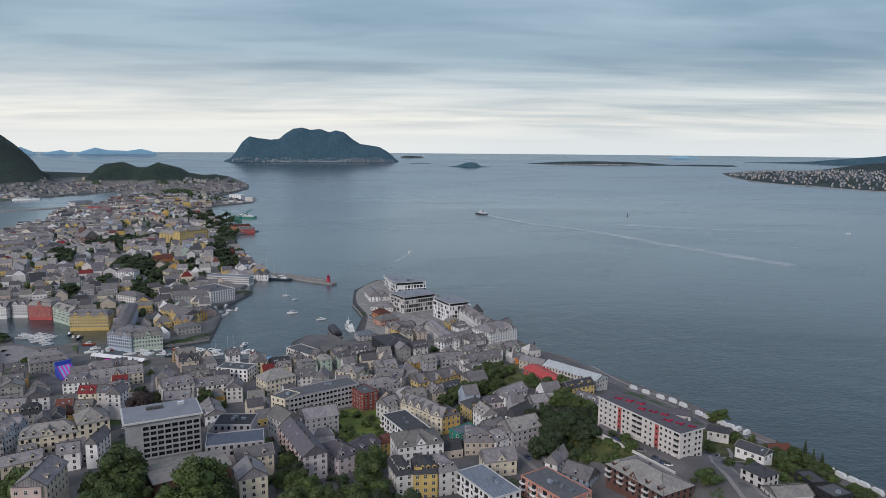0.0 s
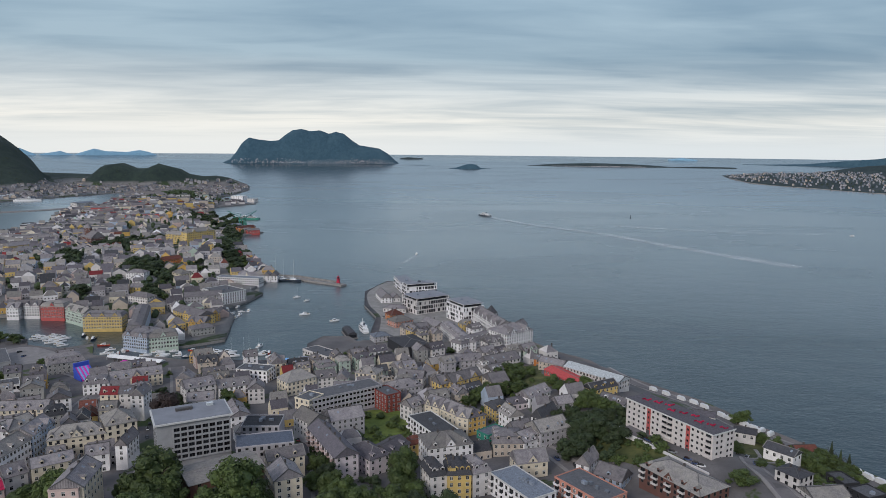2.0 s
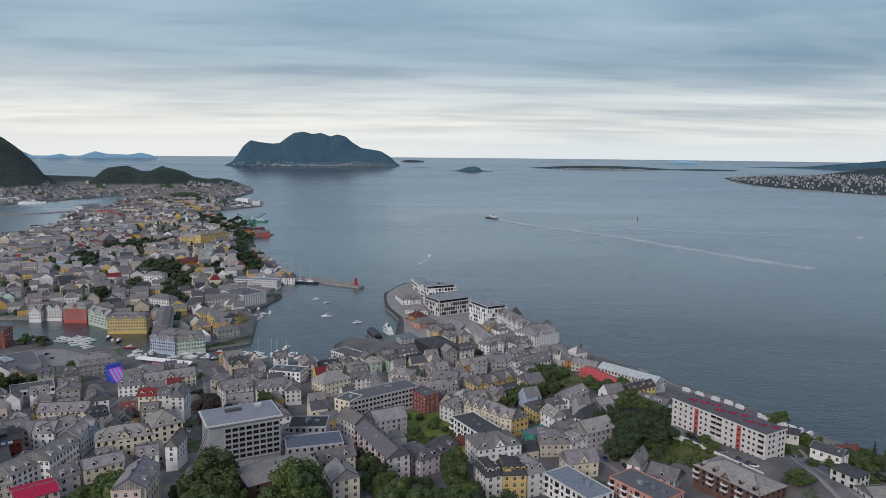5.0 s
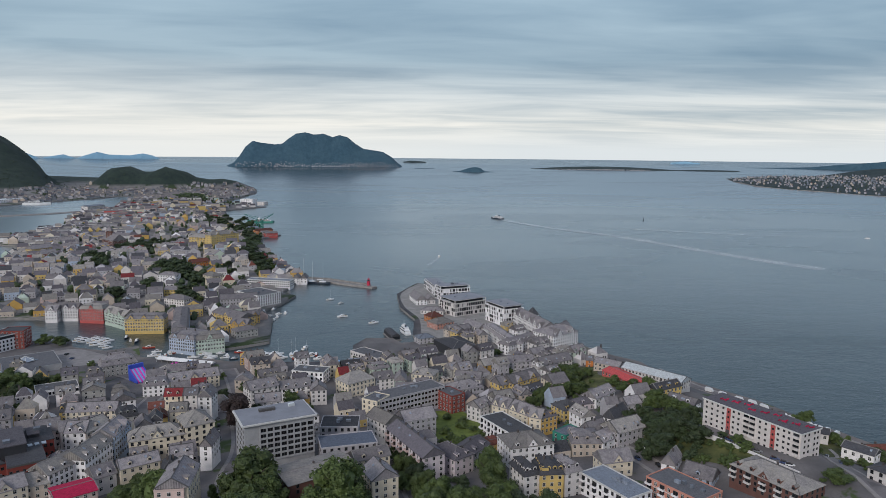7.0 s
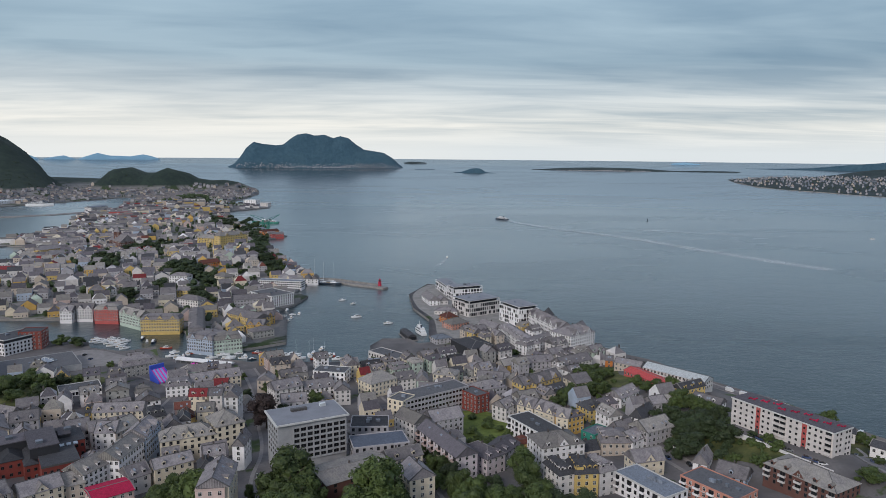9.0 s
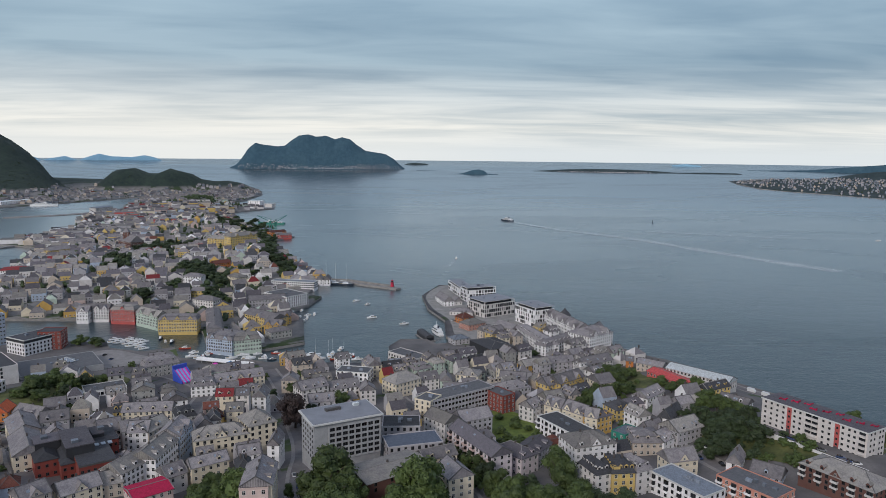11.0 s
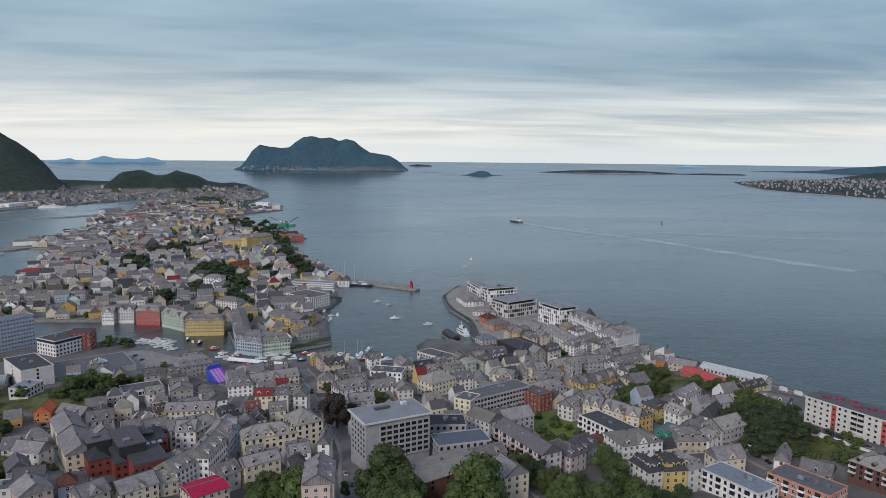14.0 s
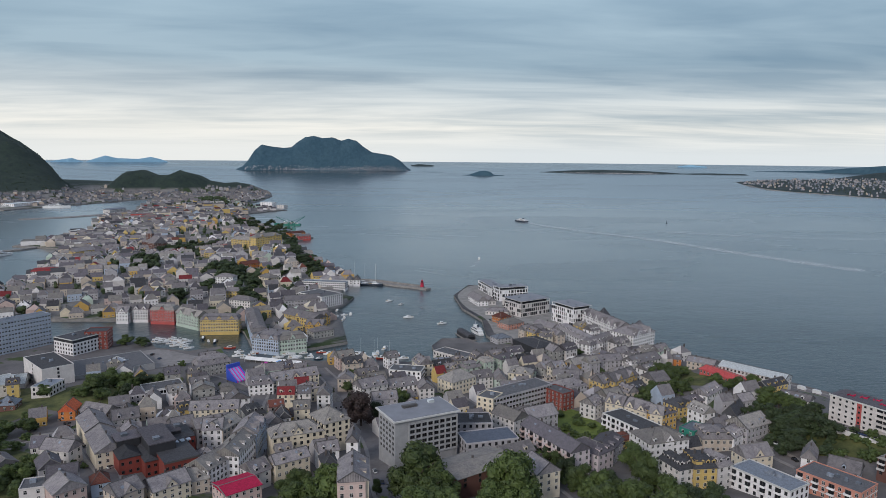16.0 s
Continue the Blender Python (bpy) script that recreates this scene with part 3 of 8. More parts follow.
def roof_solid(w, d, z, kind, rh, over=0.45, lip=0.22):
    """A closed roof over a w by d box whose walls end at z."""
    o = over
    if kind == "flat" or rh <= 0:
        return box(-0.1, w + 0.1, -0.1, d + 0.1, z - 0.02, z + 0.3)
    v = [(-o, -o, z - 0.12), (w + o, -o, z - 0.12), (w + o, d + o, z - 0.12), (-o, d + o, z - 0.12)]
    v += [(x, y, q + lip) for x, y, q in v]
    f = [(3, 2, 1, 0), (0, 1, 5, 4), (1, 2, 6, 5), (2, 3, 7, 6), (3, 0, 4, 7)]
    top = z + rh
    if kind == "g":
        v += [(-o, d / 2, top), (w + o, d / 2, top)]
        f += [(4, 5, 9, 8), (6, 7, 8, 9), (5, 6, 9), (7, 4, 8)]
    elif kind == "d":
        v += [(w / 2, -o, top), (w / 2, d + o, top)]
        f += [(5, 6, 9, 8), (7, 4, 8, 9), (4, 5, 8), (6, 7, 9)]
    elif kind == "h":
        if w >= d:
            v += [(d / 2, d / 2, top), (w - d / 2 + 0.01, d / 2, top)]
            f += [(4, 5, 9, 8), (6, 7, 8, 9), (5, 6, 9), (7, 4, 8)]
        else:
            v += [(w / 2, w / 2, top), (w / 2, d - w / 2 + 0.01, top)]
            f += [(5, 6, 9, 8), (7, 4, 8, 9), (4, 5, 8), (6, 7, 9)]
    else:
        i, q = min(1.5, w / 5, d / 5), z + rh * 0.62
        v += [(i, i, q), (w - i, i, q), (w - i, d - i, q), (i, d - i, q)]
        f += [(4, 5, 9, 8), (5, 6, 10, 9), (6, 7, 11, 10), (7, 4, 8, 11)]
        if w >= d:
            v += [(d / 2, d / 2, top), (w - d / 2 + 0.01, d / 2, top)]
            f += [(8, 9, 13, 12), (10, 11, 12, 13), (9, 10, 13), (11, 8, 12)]
        else:
            v += [(w / 2, w / 2, top), (w / 2, d - w / 2 + 0.01, top)]
            f += [(9, 10, 13, 12), (11, 8, 12, 13), (8, 9, 12), (10, 11, 13)]
    return v, f


def bar(v, f, p, q, r=0.17):
    """A squared batten from p to q."""
    p, q = Vector(p), Vector(q)
    d = (q - p).normalized()
    s = d.cross(Vector((0, 0, 1)))
    s = (s.normalized() if s.length > 1e-3 else Vector((1, 0, 0))) * r
    t = s.cross(d).normalized() * r
    b = len(v)
    for c in (p, q):
        v.extend(tuple(c + k) for k in (-s - t, s - t, s + t, -s + t))
    f.extend(tuple(b + i for i in g) for g in ((0, 1, 5, 4), (1, 2, 6, 5), (2, 3, 7, 6), (3, 0, 4, 7), (3, 2, 1, 0), (4, 5, 6, 7)))


def roof_edges(w, d, z, kind, rh, o=0.45):
    """Ridge caps, hips and barge boards of a roof."""
    v, f = [], []
    e, t = z + 0.1, z + rh
    if kind == "g":
        bar(v, f, (-o, d / 2, t), (w + o, d / 2, t))
        for x in (-o, w + o):
            bar(v, f, (x, -o, e), (x, d / 2, t)), bar(v, f, (x, d + o, e), (x, d / 2, t))
    elif kind == "d":
        bar(v, f, (w / 2, -o, t), (w / 2, d + o, t))
        for y in (-o, d + o):
            bar(v, f, (-o, y, e), (w / 2, y, t)), bar(v, f, (w + o, y, e), (w / 2, y, t))
    elif kind == "h":
        m = min(w, d) / 2
        a, b = ((m, d / 2), (w - m + 0.01, d / 2)) if w >= d else ((w / 2, m), (w / 2, d - m + 0.01))
        bar(v, f, (*a, t), (*b, t))
        ends = (((-o, -o), (-o, d + o)), ((w + o, -o), (w + o, d + o))) if w >= d else (((-o, -o), (w + o, -o)), ((-o, d + o), (w + o, d + o)))
        for top, pair in zip((a, b), ends):
            for c in pair:
                bar(v, f, (*c, e), (*top, t), 0.12)
    elif kind == "m":
        i, q = min(1.5, w / 5, d / 5), z + rh * 0.62
        for p, r in (((i, i), (w - i, i)), ((w - i, i), (w - i, d - i)), ((w - i, d - i), (i, d - i)), ((i, d - i), (i, i))):
            bar(v, f, (*p, q), (*r, q), 0.14)
    return v, f


def wall_solid(w, d, h, kind, rh, deep=4.0):
    v = [(0, 0, -deep), (w, 0, -deep), (w, d, -deep), (0, d, -deep), (0, 0, h), (w, 0, h), (w, d, h), (0, d, h)]
    f = [(0, 1, 5, 4), (1, 2, 6, 5), (2, 3, 7, 6), (3, 0, 4, 7), (3, 2, 1, 0), (4, 5, 6, 7)]
    top = h + rh - 0.14
    if kind == "g" and rh > 0:
        v += [(0, d / 2, top), (w, d / 2, top)]
        f += [(5, 6, 9), (7, 4, 8), (4, 5, 9, 8), (6, 7, 8, 9)]
    elif kind == "d" and rh > 0:
        v += [(w / 2, 0, top), (w / 2, d, top)]
        f += [(4, 5, 8), (6, 7, 9), (5, 6, 9, 8), (7, 4, 8, 9)]
    return v, f


TAKEN = []                              # footprints: middle and radius of what already stands


def slope_at(kind, w, d, h, rh, x, y):
    """Height of the roof over a point of the plan."""
    if kind == "g":
        return h + rh * (1 - abs(y - d / 2) / (d / 2))
    if kind == "d":
        return h + rh * (1 - abs(x - w / 2) / (w / 2))
    if kind in "hm":
        m = min(x, w - x, y, d - y) / (min(w, d) / 2)
        if kind == "m":
            return h + (rh * 0.62 if m > 0.25 else rh * 0.3)
        return h + rh * min(1.0, m)
    return h + 0.3


def dormer(parent, x, y, z, turn, w, h, deep, wall, roof):
    """A small gabled window-house that stands out of a roof, facing -y before its turn."""
    base = bpy.data.objects.new("dormer", None)
    scene.collection.objects.link(base)
    base.parent, base.location, base.rotation_euler = parent, (x, y, z), (0, 0, turn)
    v, f = box(-w / 2, w / 2, 0, deep, -1.0, h)
    b = len(v)
    v += [(0, 0, h + w * 0.4), (0, deep, h + w * 0.4)]
    f += [(4, 5, b), (6, 7, b + 1)]
    p = bpy.data.meshes.new("dormer")
    o = 0.2
    r = len(v)
    v += [(-w / 2 - o, -o, h - 0.05), (0, -o, h + w * 0.4 + 0.12), (w / 2 + o, -o, h - 0.05), (-w / 2 - o, deep, h - 0.05), (0, deep, h + w * 0.4 + 0.12), (w / 2 + o, deep, h - 0.05)]
    f += [(r, r + 1, r + 4, r + 3), (r + 1, r + 2, r + 5, r + 4), (r, r + 2, r + 1)]
    p.from_pydata(v, [], f)
    p.materials.append(wall), p.materials.append(roof)
    p.polygons.foreach_set("material_index", [0] * (len(f) - 3) + [1, 1, 0])
    bpy.data.objects.remove(base)
    ob = bpy.data.objects.new("dormer", p)
    scene.collection.objects.link(ob)
    ob.parent, ob.location, ob.rotation_euler = parent, (x, y, z), (0, 0, turn)
    win = bpy.data.objects.new("dormer_window", WINDOWS["dark"])
    scene.collection.objects.link(win)
    win.parent, win.location, win.scale = ob, (0, -0.03, h * 0.52), (w * 0.68, 1, h * 0.8)
    return ob


def front_gable(parent, x, w, h, rh, d, wall, roof):
    """A cross gable that rises over the front eave."""
    v = [(x - w / 2, -0.12, h - 1.5), (x + w / 2, -0.12, h - 1.5), (x + w / 2, -0.12, h + 0.2), (x, -0.12, h + rh * 0.82), (x - w / 2, -0.12, h + 0.2), (x - w / 2, d / 2, h - 1.5), (x + w / 2, d / 2, h - 1.5), (x + w / 2, d / 2, h + 0.2), (x, d / 2, h + rh * 0.82), (x - w / 2, d / 2, h + 0.2)]
    f = [(0, 1, 2, 3, 4), (1, 6, 7, 2), (5, 0, 4, 9)]
    g = part("front_gable", v, f, wall, parent)
    o, q = 0.3, h + rh * 0.82 + 0.15
    v = [(x - w / 2 - o, -0.4, h + 0.1), (x, -0.4, q), (x + w / 2 + o, -0.4, h + 0.1), (x - w / 2 - o, d / 2, h + 0.1), (x, d / 2, q), (x + w / 2 + o, d / 2, h + 0.1)]
    v += [(a, b, c - 0.2) for a, b, c in v]
    f = [(0, 1, 4, 3), (1, 2, 5, 4), (6, 7, 1, 0), (7, 8, 2, 1), (9, 10, 7, 6), (10, 11, 8, 7)]
    part("gable_roof", v, f, roof, g)
    win = window(g, x, -0.14, h + rh * 0.25, 0, 1.1, 1.3)
    win.name = "gable_window"
    return g


def balcony_shape(hw):
    """A balcony slab with a parapet round its three free sides."""
    v, f = [], []
    for q in ((-hw, hw, -1.35, -0.03, 0.0, 0.16), (-hw, hw, -1.35, -1.25, 0.16, 1.05), (-hw, -hw + 0.1, -1.25, -0.03, 0.16, 1.05), (hw - 0.1, hw, -1.25, -0.03, 0.16, 1.05)):
        box(*q, v, f)
    return v, f


def house(x, y, turn, w, d, z, h, kind="g", rh=4.0, wall="white", roof="slate", floors=0, bay=3.0, win=(1.4, 1.8), style="sash", dormers=0, chimneys=1, gables=0, sides=True, label="", category="house", name="house", ledge=0, grand=False, band="", balc=()):
    """A house. x, y: the front's left corner; turn: where its front runs, degrees; w, d: front and depth; z: ground; h: eaves; rh: rise of the roof."""
    base = new(name)
    base.matrix_world = pose(x, y, z, 0, 0, turn)
    a = radians(turn)
    cx, cy = x + w / 2 * math.cos(a) - d / 2 * math.sin(a), y + w / 2 * math.sin(a) + d / 2 * math.cos(a)
    TAKEN.append((cx, cy, w / 2, d / 2, a))
    mw, mr = MAT["wall_" + wall], MAT["roof_" + roof]
    floors = floors or max(1, round(h / 3.1))
    if not dormers and category == "house" and kind in "gh" and rh > 2.5 and min(w, d) > 8 and cy < 540 and random.random() < 0.6:
        dormers = max(2, int(w / 6))
    if not label:
        label = f"{WALL_WORDS[wall]} {('two', 'two', 'two', 'three', 'four', 'five', 'six', 'seven', 'eight')[min(floors, 8)] if floors > 1 else 'one'}-storey house with {SHAPE_WORDS[kind]} {ROOF_WORDS[roof]} roof"
    tagged(base, label, category)
    part("wall", *wall_solid(w, d, h, kind, rh, max(4.0, z - height(cx, cy) + 3.0)), mw, base)
    if kind == "f":
        part("roof", *box(0.25, w - 0.25, 0.25, d - 0.25, h + 0.004, h + 0.16), mr, base)
        v, f = [], []
        for s in ((-0.1, w + 0.1, -0.1, 0.24), (-0.1, w + 0.1, d - 0.24, d + 0.1), (-0.1, 0.24, 0.25, d - 0.25), (w - 0.24, w + 0.1, 0.25, d - 0.25)):
            box(*s, h - 0.25, h + 0.55, v, f)
        part("parapet", v, f, mw if wall != "white" else MAT["trim"], base)
        if band:
            v, f = [], []
            for q in ((-0.12, w + 0.12, -0.12, -0.004), (w + 0.004, w + 0.12, -0.004, d), (-0.12, -0.004, -0.004, d)):
                box(*q, h - 2.4, h - 0.26, v, f)
            part("top_band", v, f, MAT["wall_" + band], base)
        for i in range(chimneys):
            bx, by = w * (0.2 + 0.6 * random.random()), d * (0.35 + 0.3 * random.random())
            part("roof_hatch", *box(bx, bx + random.uniform(1.2, 3), by, by + random.uniform(1, 2), h + 0.1, h + random.uniform(0.9, 1.8)), MAT["roof_metal"], base)
    else:
        tiles = part("roof", *roof_solid(w, d, h, kind, rh), mr, base)
        edge_v, edge_f = roof_edges(w, d, h, kind, rh)
        if edge_v:
            part("ridge", edge_v, edge_f, MAT["trim_dark"] if random.random() < 0.75 else MAT["quay"], base)
        for i in range(chimneys):
            u = (i + 0.5) / chimneys
            px, py = (w * (0.15 + 0.7 * u), d / 2 + 0.4) if kind != "d" else (w / 2 + 0.3, d * (0.15 + 0.7 * u))
            top = h + rh + random.uniform(0.7, 1.4)
            part("chimney", *box(px - 0.4, px + 0.4, py - 0.35, py + 0.35, h + 0.4 * rh, top), MAT["chimney"], base)
        if cy < 520 and kind in "gd" and rh > 2:
            for i in range(random.choice((0, 1, 2, 3))):
                u = random.uniform(0.15, 0.85)
                if kind == "g":
                    px, py, pitch = w * u, d * random.uniform(0.15, 0.35), (math.atan2(rh, d / 2), 0)
                else:
                    side = random.random() < 0.5
                    px, py, pitch = w * (random.uniform(0.15, 0.35) if side else random.uniform(0.65, 0.85)), d * u, (0, -math.atan2(rh, w / 2) if side else math.atan2(rh, w / 2))
                sky = part("skylight", *box(-0.5, 0.5, -0.7, 0.7, 0.05, 0.24), MAT["skylight"], base)
                sky.location, sky.rotation_euler = (px, py, slope_at(kind, w, d, h, rh, px, py)), (*pitch, 0)
    # windows on the sides that look up to the hill
    fh = h / floors
    for side, (sx, sy, st, sl) in enumerate(((0, 0, 0, w), (w, 0, 90, d), (w, d, 180, w), (0, d, 270, d))):
        nx, ny = math.sin(a + radians(st)), -math.cos(a + radians(st))
        face = (nx * (HUB.x - cx) + ny * (HUB.y - cy)) / math.hypot(HUB.x - cx, HUB.y - cy)
        if face < 0.12 or (side and not sides):
            continue
        n = max(1, int((sl - 0.8) / bay))
        if cy > 400 and not grand:
            window_field(base, sx, sy, st, sl, n, floors, fh, win[0], min(win[1], fh * 0.7), style)
        for k in range(floors if cy <= 400 or grand else 0):
            for i in range(n):
                t = (i + 0.5) * sl / n
                px, py = sx + t * math.cos(radians(st)), sy + t * math.sin(radians(st))
                if balc and balc[0] == side and i % balc[1] == 0 and k:
                    window(base, px, py, (k + 0.48) * fh, radians(st), bay * 0.8, fh * 0.78, "dark")
                    hw = bay * 0.46
                    slab = part("balcony", *balcony_shape(hw), mw if balc[2:] == () else MAT["wall_" + balc[2]], base)
                    slab.matrix_local = pose(px, py, k * fh + 0.1, 0, 0, st)
                    continue
                window(base, px, py, (k + 0.55) * fh, radians(st), win[0], min(win[1], fh * 0.7), style)
        if ledge and side < 2:
            for k in range(1, floors):
                part("ledge", *box(0, sl, -0.18, 0, k * fh - 0.15, k * fh + 0.12), MAT["trim"], base).matrix_local = pose(sx, sy, 0, 0, 0, st)
        if (kind == "d" and side == 0) or (kind == "g" and side in (1, 3)):
            px, py = sx + sl / 2 * math.cos(radians(st)), sy + sl / 2 * math.sin(radians(st))
            window(base, px, py, h + rh * 0.35, radians(st), 1.1, 1.3, style)
        if dormers and kind != "f" and ((kind in "ghm" and side in (0, 2)) or (kind == "d" and side in (1, 3)) or kind == "m"):
            m = dormers if side in (0, 2) else max(1, round(dormers * d / w))
            for i in range(m):
                t, back = (i + 0.5) * sl / m, 0.9
                px = sx + t * math.cos(radians(st)) - back * math.sin(radians(st))
                py = sy + t * math.sin(radians(st)) + back * math.cos(radians(st))
                dormer(base, px, py, slope_at(kind, w, d, h, rh, px, py) - (0.2 if kind != "m" else 0.0), radians(st), 1.7, 1.7, min(3.0, d / 3), mw, mr)
    for i in range(gables):
        front_gable(base, (i + 0.5) * w / gables, min(5.5, w / gables * 0.7), h, max(rh, 3.0), d, mw, mr)
    return base

# ---- the large single buildings ----
MAT["beacon_red"] = mottled("beacon_paint", (0.50, 0.02, 0.06), 0.5, 0.5, 3.0, 0.1)
MAT["roof_sheet"] = mottled("roof_sheeting", (0.25, 0.255, 0.285), 0.6, 0.15, 1.0, 0.15, 0.0)
def tower_office():
    """The grey office block with a white-rimmed flat roof and a deep window grid."""
    base = new("office_building")
    w, d, h = 33.6, 20.5, 20.5
    base.matrix_world = pose(-144.3, 318.6, 22.0, 0, 0, 25.1)
    tagged(base, "grey concrete office block with a white-rimmed flat roof", "office building")
    a = radians(25.1)
    TAKEN.append((-144.3 + 16 * math.cos(a) - 10 * math.sin(a), 318.6 + 16 * math.sin(a) + 10 * math.cos(a), 18, 12, a))
    con = MAT["wall_concrete"]
    part("wall", *box(0, w, 0, d, -12, h), con, base)
    cols, rows, x0 = 8, 6, 7.2
    cw, rh = (w - x0 - 0.3) / cols, 16.4 / rows
    for i in range(cols + 1):
        x = x0 + i * cw
        part("pier", *box(x - 0.28, x + 0.28, -0.75, 0.0, 2.0, h - 1.2), con, base)
    for k in range(rows + 1):
        z = 2.2 + k * rh
        part("spandrel", *box(x0, w - 0.3, -0.62, 0.0, z - 0.42, z + 0.42), con, base)
    for i in range(cols):
        for k in range(rows):
            window(base, x0 + (i + 0.5) * cw, -0.06, 2.2 + (k + 0.5) * rh, 0, cw - 0.6, rh - 0.85, "dark")
    for k in range(6):
        for i in range(5):
            window(base, 0, 2.6 + i * 3.7, 3.6 + k * 2.73, radians(270), 1.5, 1.35, "dark")
    part("roof_edge", *box(-1.3, w + 1.3, -1.3, d + 1.3, h + 0.004, h + 0.75), MAT["trim"], base, "white overhanging roof rim")
    part("roof", *box(-0.5, w + 0.5, -0.5, d + 0.5, h + 0.3, h + 1.0), MAT["roof_sheet"], base)
    part("roof_plant", *box(10, 18, 13, 15, h + 0.9, h + 2.2), MAT["trim_dark"], base)
    part("roof_plant", *box(25, 28, 14, 16, h + 0.9, h + 2.4), MAT["roof_white"], base)
    for i in range(5):
        part("vent", *box(10.3 + i * 1.6, 11.3 + i * 1.6, 12.6, 12.98, h + 0.9, h + 1.9), MAT["trim_dark"], base)


def modern_block(x, y, turn, w, d, h, floors, label, bay=3.2, seed=1, shade="white", frame_top=True):
    """A modern waterfront block: white slabs and end walls, dark glazing between, a set-back glass storey under a thin roof."""
    base = new("waterfront_block")
    base.matrix_world = pose(x, y, 2.6, 0, 0, turn)
    tagged(base, label, "apartment block", "white blocks on the spit")
    a = radians(turn)
    TAKEN.append((x + w / 2 * math.cos(a) - d / 2 * math.sin(a), y + w / 2 * math.sin(a) + d / 2 * math.cos(a), w / 2 + 1, d / 2 + 1, a))
    rnd = random.Random(seed)
    white, fh = MAT["wall_" + shade], (h - 3.2) / (floors - 1)
    top = h - 3.2
    part("wall", *box(0, w, 0, d, -4, top), white, base)
    for k in range(1, floors):
        z = k * fh
        part("floor_slab", *box(-0.25, w + 0.25, -0.25, d + 0.25, z - 0.16, z + 0.16), white, base)
    for sx, sy, st, sl in ((0, 0, 0, w), (w, 0, 90, d), (0, d, 270, d)):
        window_field(base, sx, sy, st, sl, max(2, int(sl / bay)), floors - 1, fh, bay * 0.8, fh * 0.74, "dark", rnd)
    part("penthouse", *box(2.4, w - 2.4, 2.2, d - 2.0, top + 0.17, h), MAT["glass"], base, "set-back glass storey")
    part("roof", *box(1.0, w - 0.4, 0.6, d - 0.6, h + 0.004, h + 0.4), MAT["roof_sheet"], base)
    part("roof_edge", *box(0.8, w - 0.2, 0.4, d - 0.4, h - 0.3, h + 0.002), white, base)
    if frame_top:
        for q in ((0, 0.7, 0, 0.7), (w - 0.7, w, 0, 0.7), (0, 0.7, d - 0.7, d)):
            part("corner_pier", *box(*q, top + 0.17, h - 0.31), white, base)
    for i in range(rnd.choice((2, 3))):
        px, py = w * rnd.uniform(0.2, 0.75), d * rnd.uniform(0.3, 0.6)
        part("roof_hatch", *box(px, px + rnd.uniform(1.5, 4), py, py + rnd.uniform(1.2, 2.5), h + 0.41, h + rnd.uniform(1.2, 2.2)), MAT["roof_metal"], base)


def apartment_block():
    """The long white block on the slope, with red stair strips, loggias and red rails on its roof."""
    base = new("apartment_block")
    w, d, h = 55.0, 15.0, 13.8
    base.matrix_world = pose(88.3, 351.5, 29.4, 0, 0, -62.3)
    tagged(base, "white five-storey apartment block with red stairwells", "apartment block")
    a = radians(-62.3)
    TAKEN.append((88.3 + 29 * math.cos(a) - 7.5 * math.sin(a), 351.5 + 29 * math.sin(a) + 7.5 * math.cos(a), 30, 9, a))
    part("wall", *box(0, w, 0, d, -5, h), MAT["wall_ivory"], base)
    part("roof", *box(-0.35, w + 0.35, -0.35, d + 0.35, h + 0.004, h + 0.4), MAT["roof_purple"], base)
    part("fascia", *box(-0.45, w + 0.45, -0.45, -0.36, h - 0.25, h + 0.45), MAT["trim"], base)
    part("fascia", *box(w + 0.36, w + 0.45, -0.36, d + 0.45, h - 0.25, h + 0.45), MAT["trim"], base)
    red = MAT["wall_red"]
    for x in (14.5, 39.5):
        part("stair_strip", *box(x, x + 2.4, -0.12, 0.0, 0, h - 0.3), red, base, "red stairwell strip")
        for k in range(4):
            window(base, x + 1.2, -0.13, 3.2 + k * 2.76, 0, 1.0, 1.1, "dark")
        part("entrance", *box(x + 0.2, x + 2.2, -0.3, -0.121, 0, 2.2), MAT["trim_dark"], base)
    for k in range(5):
        z = 1.5 + k * 2.76
        for x in (2.2, 5.6, 9.0, 12.4, 18.6, 21.6, 33.6, 36.8, 43.4, 46.4, 49.0):
            window(base, x, 0, z, 0, 1.15, 1.15, "dark")
        for y in (3.0, 6.0, 10.5, 13.0):
            window(base, w, y, z, radians(90), 1.15, 1.2, "dark")
        if k:
            for x in (26.0, 29.4, 52.6):
                b = part("balcony", *box(x - 1.6, x + 1.6, -1.25, 0, z - 1.45, z - 0.45), MAT["wall_ivory"], base)
                part("recess", *box(x - 1.5, x + 1.5, -0.1, 0.0, z - 0.44, z + 0.9), MAT["glass"], b)
    random.seed(5)
    for i in range(9):
        x, y = 6 + i * 5.6, 5.0 + (i % 3) * 2.2
        for k in range(3):
            l = random.uniform(1.2, 2.6)
            part("roof_rail", *box(x + k * 1.1, x + k * 1.1 + (l if k % 2 else 0.4), y + k * 0.9, y + k * 0.9 + (0.4 if k % 2 else l), h + 0.41, h + 1.0), MAT["roof_crimson"], base)


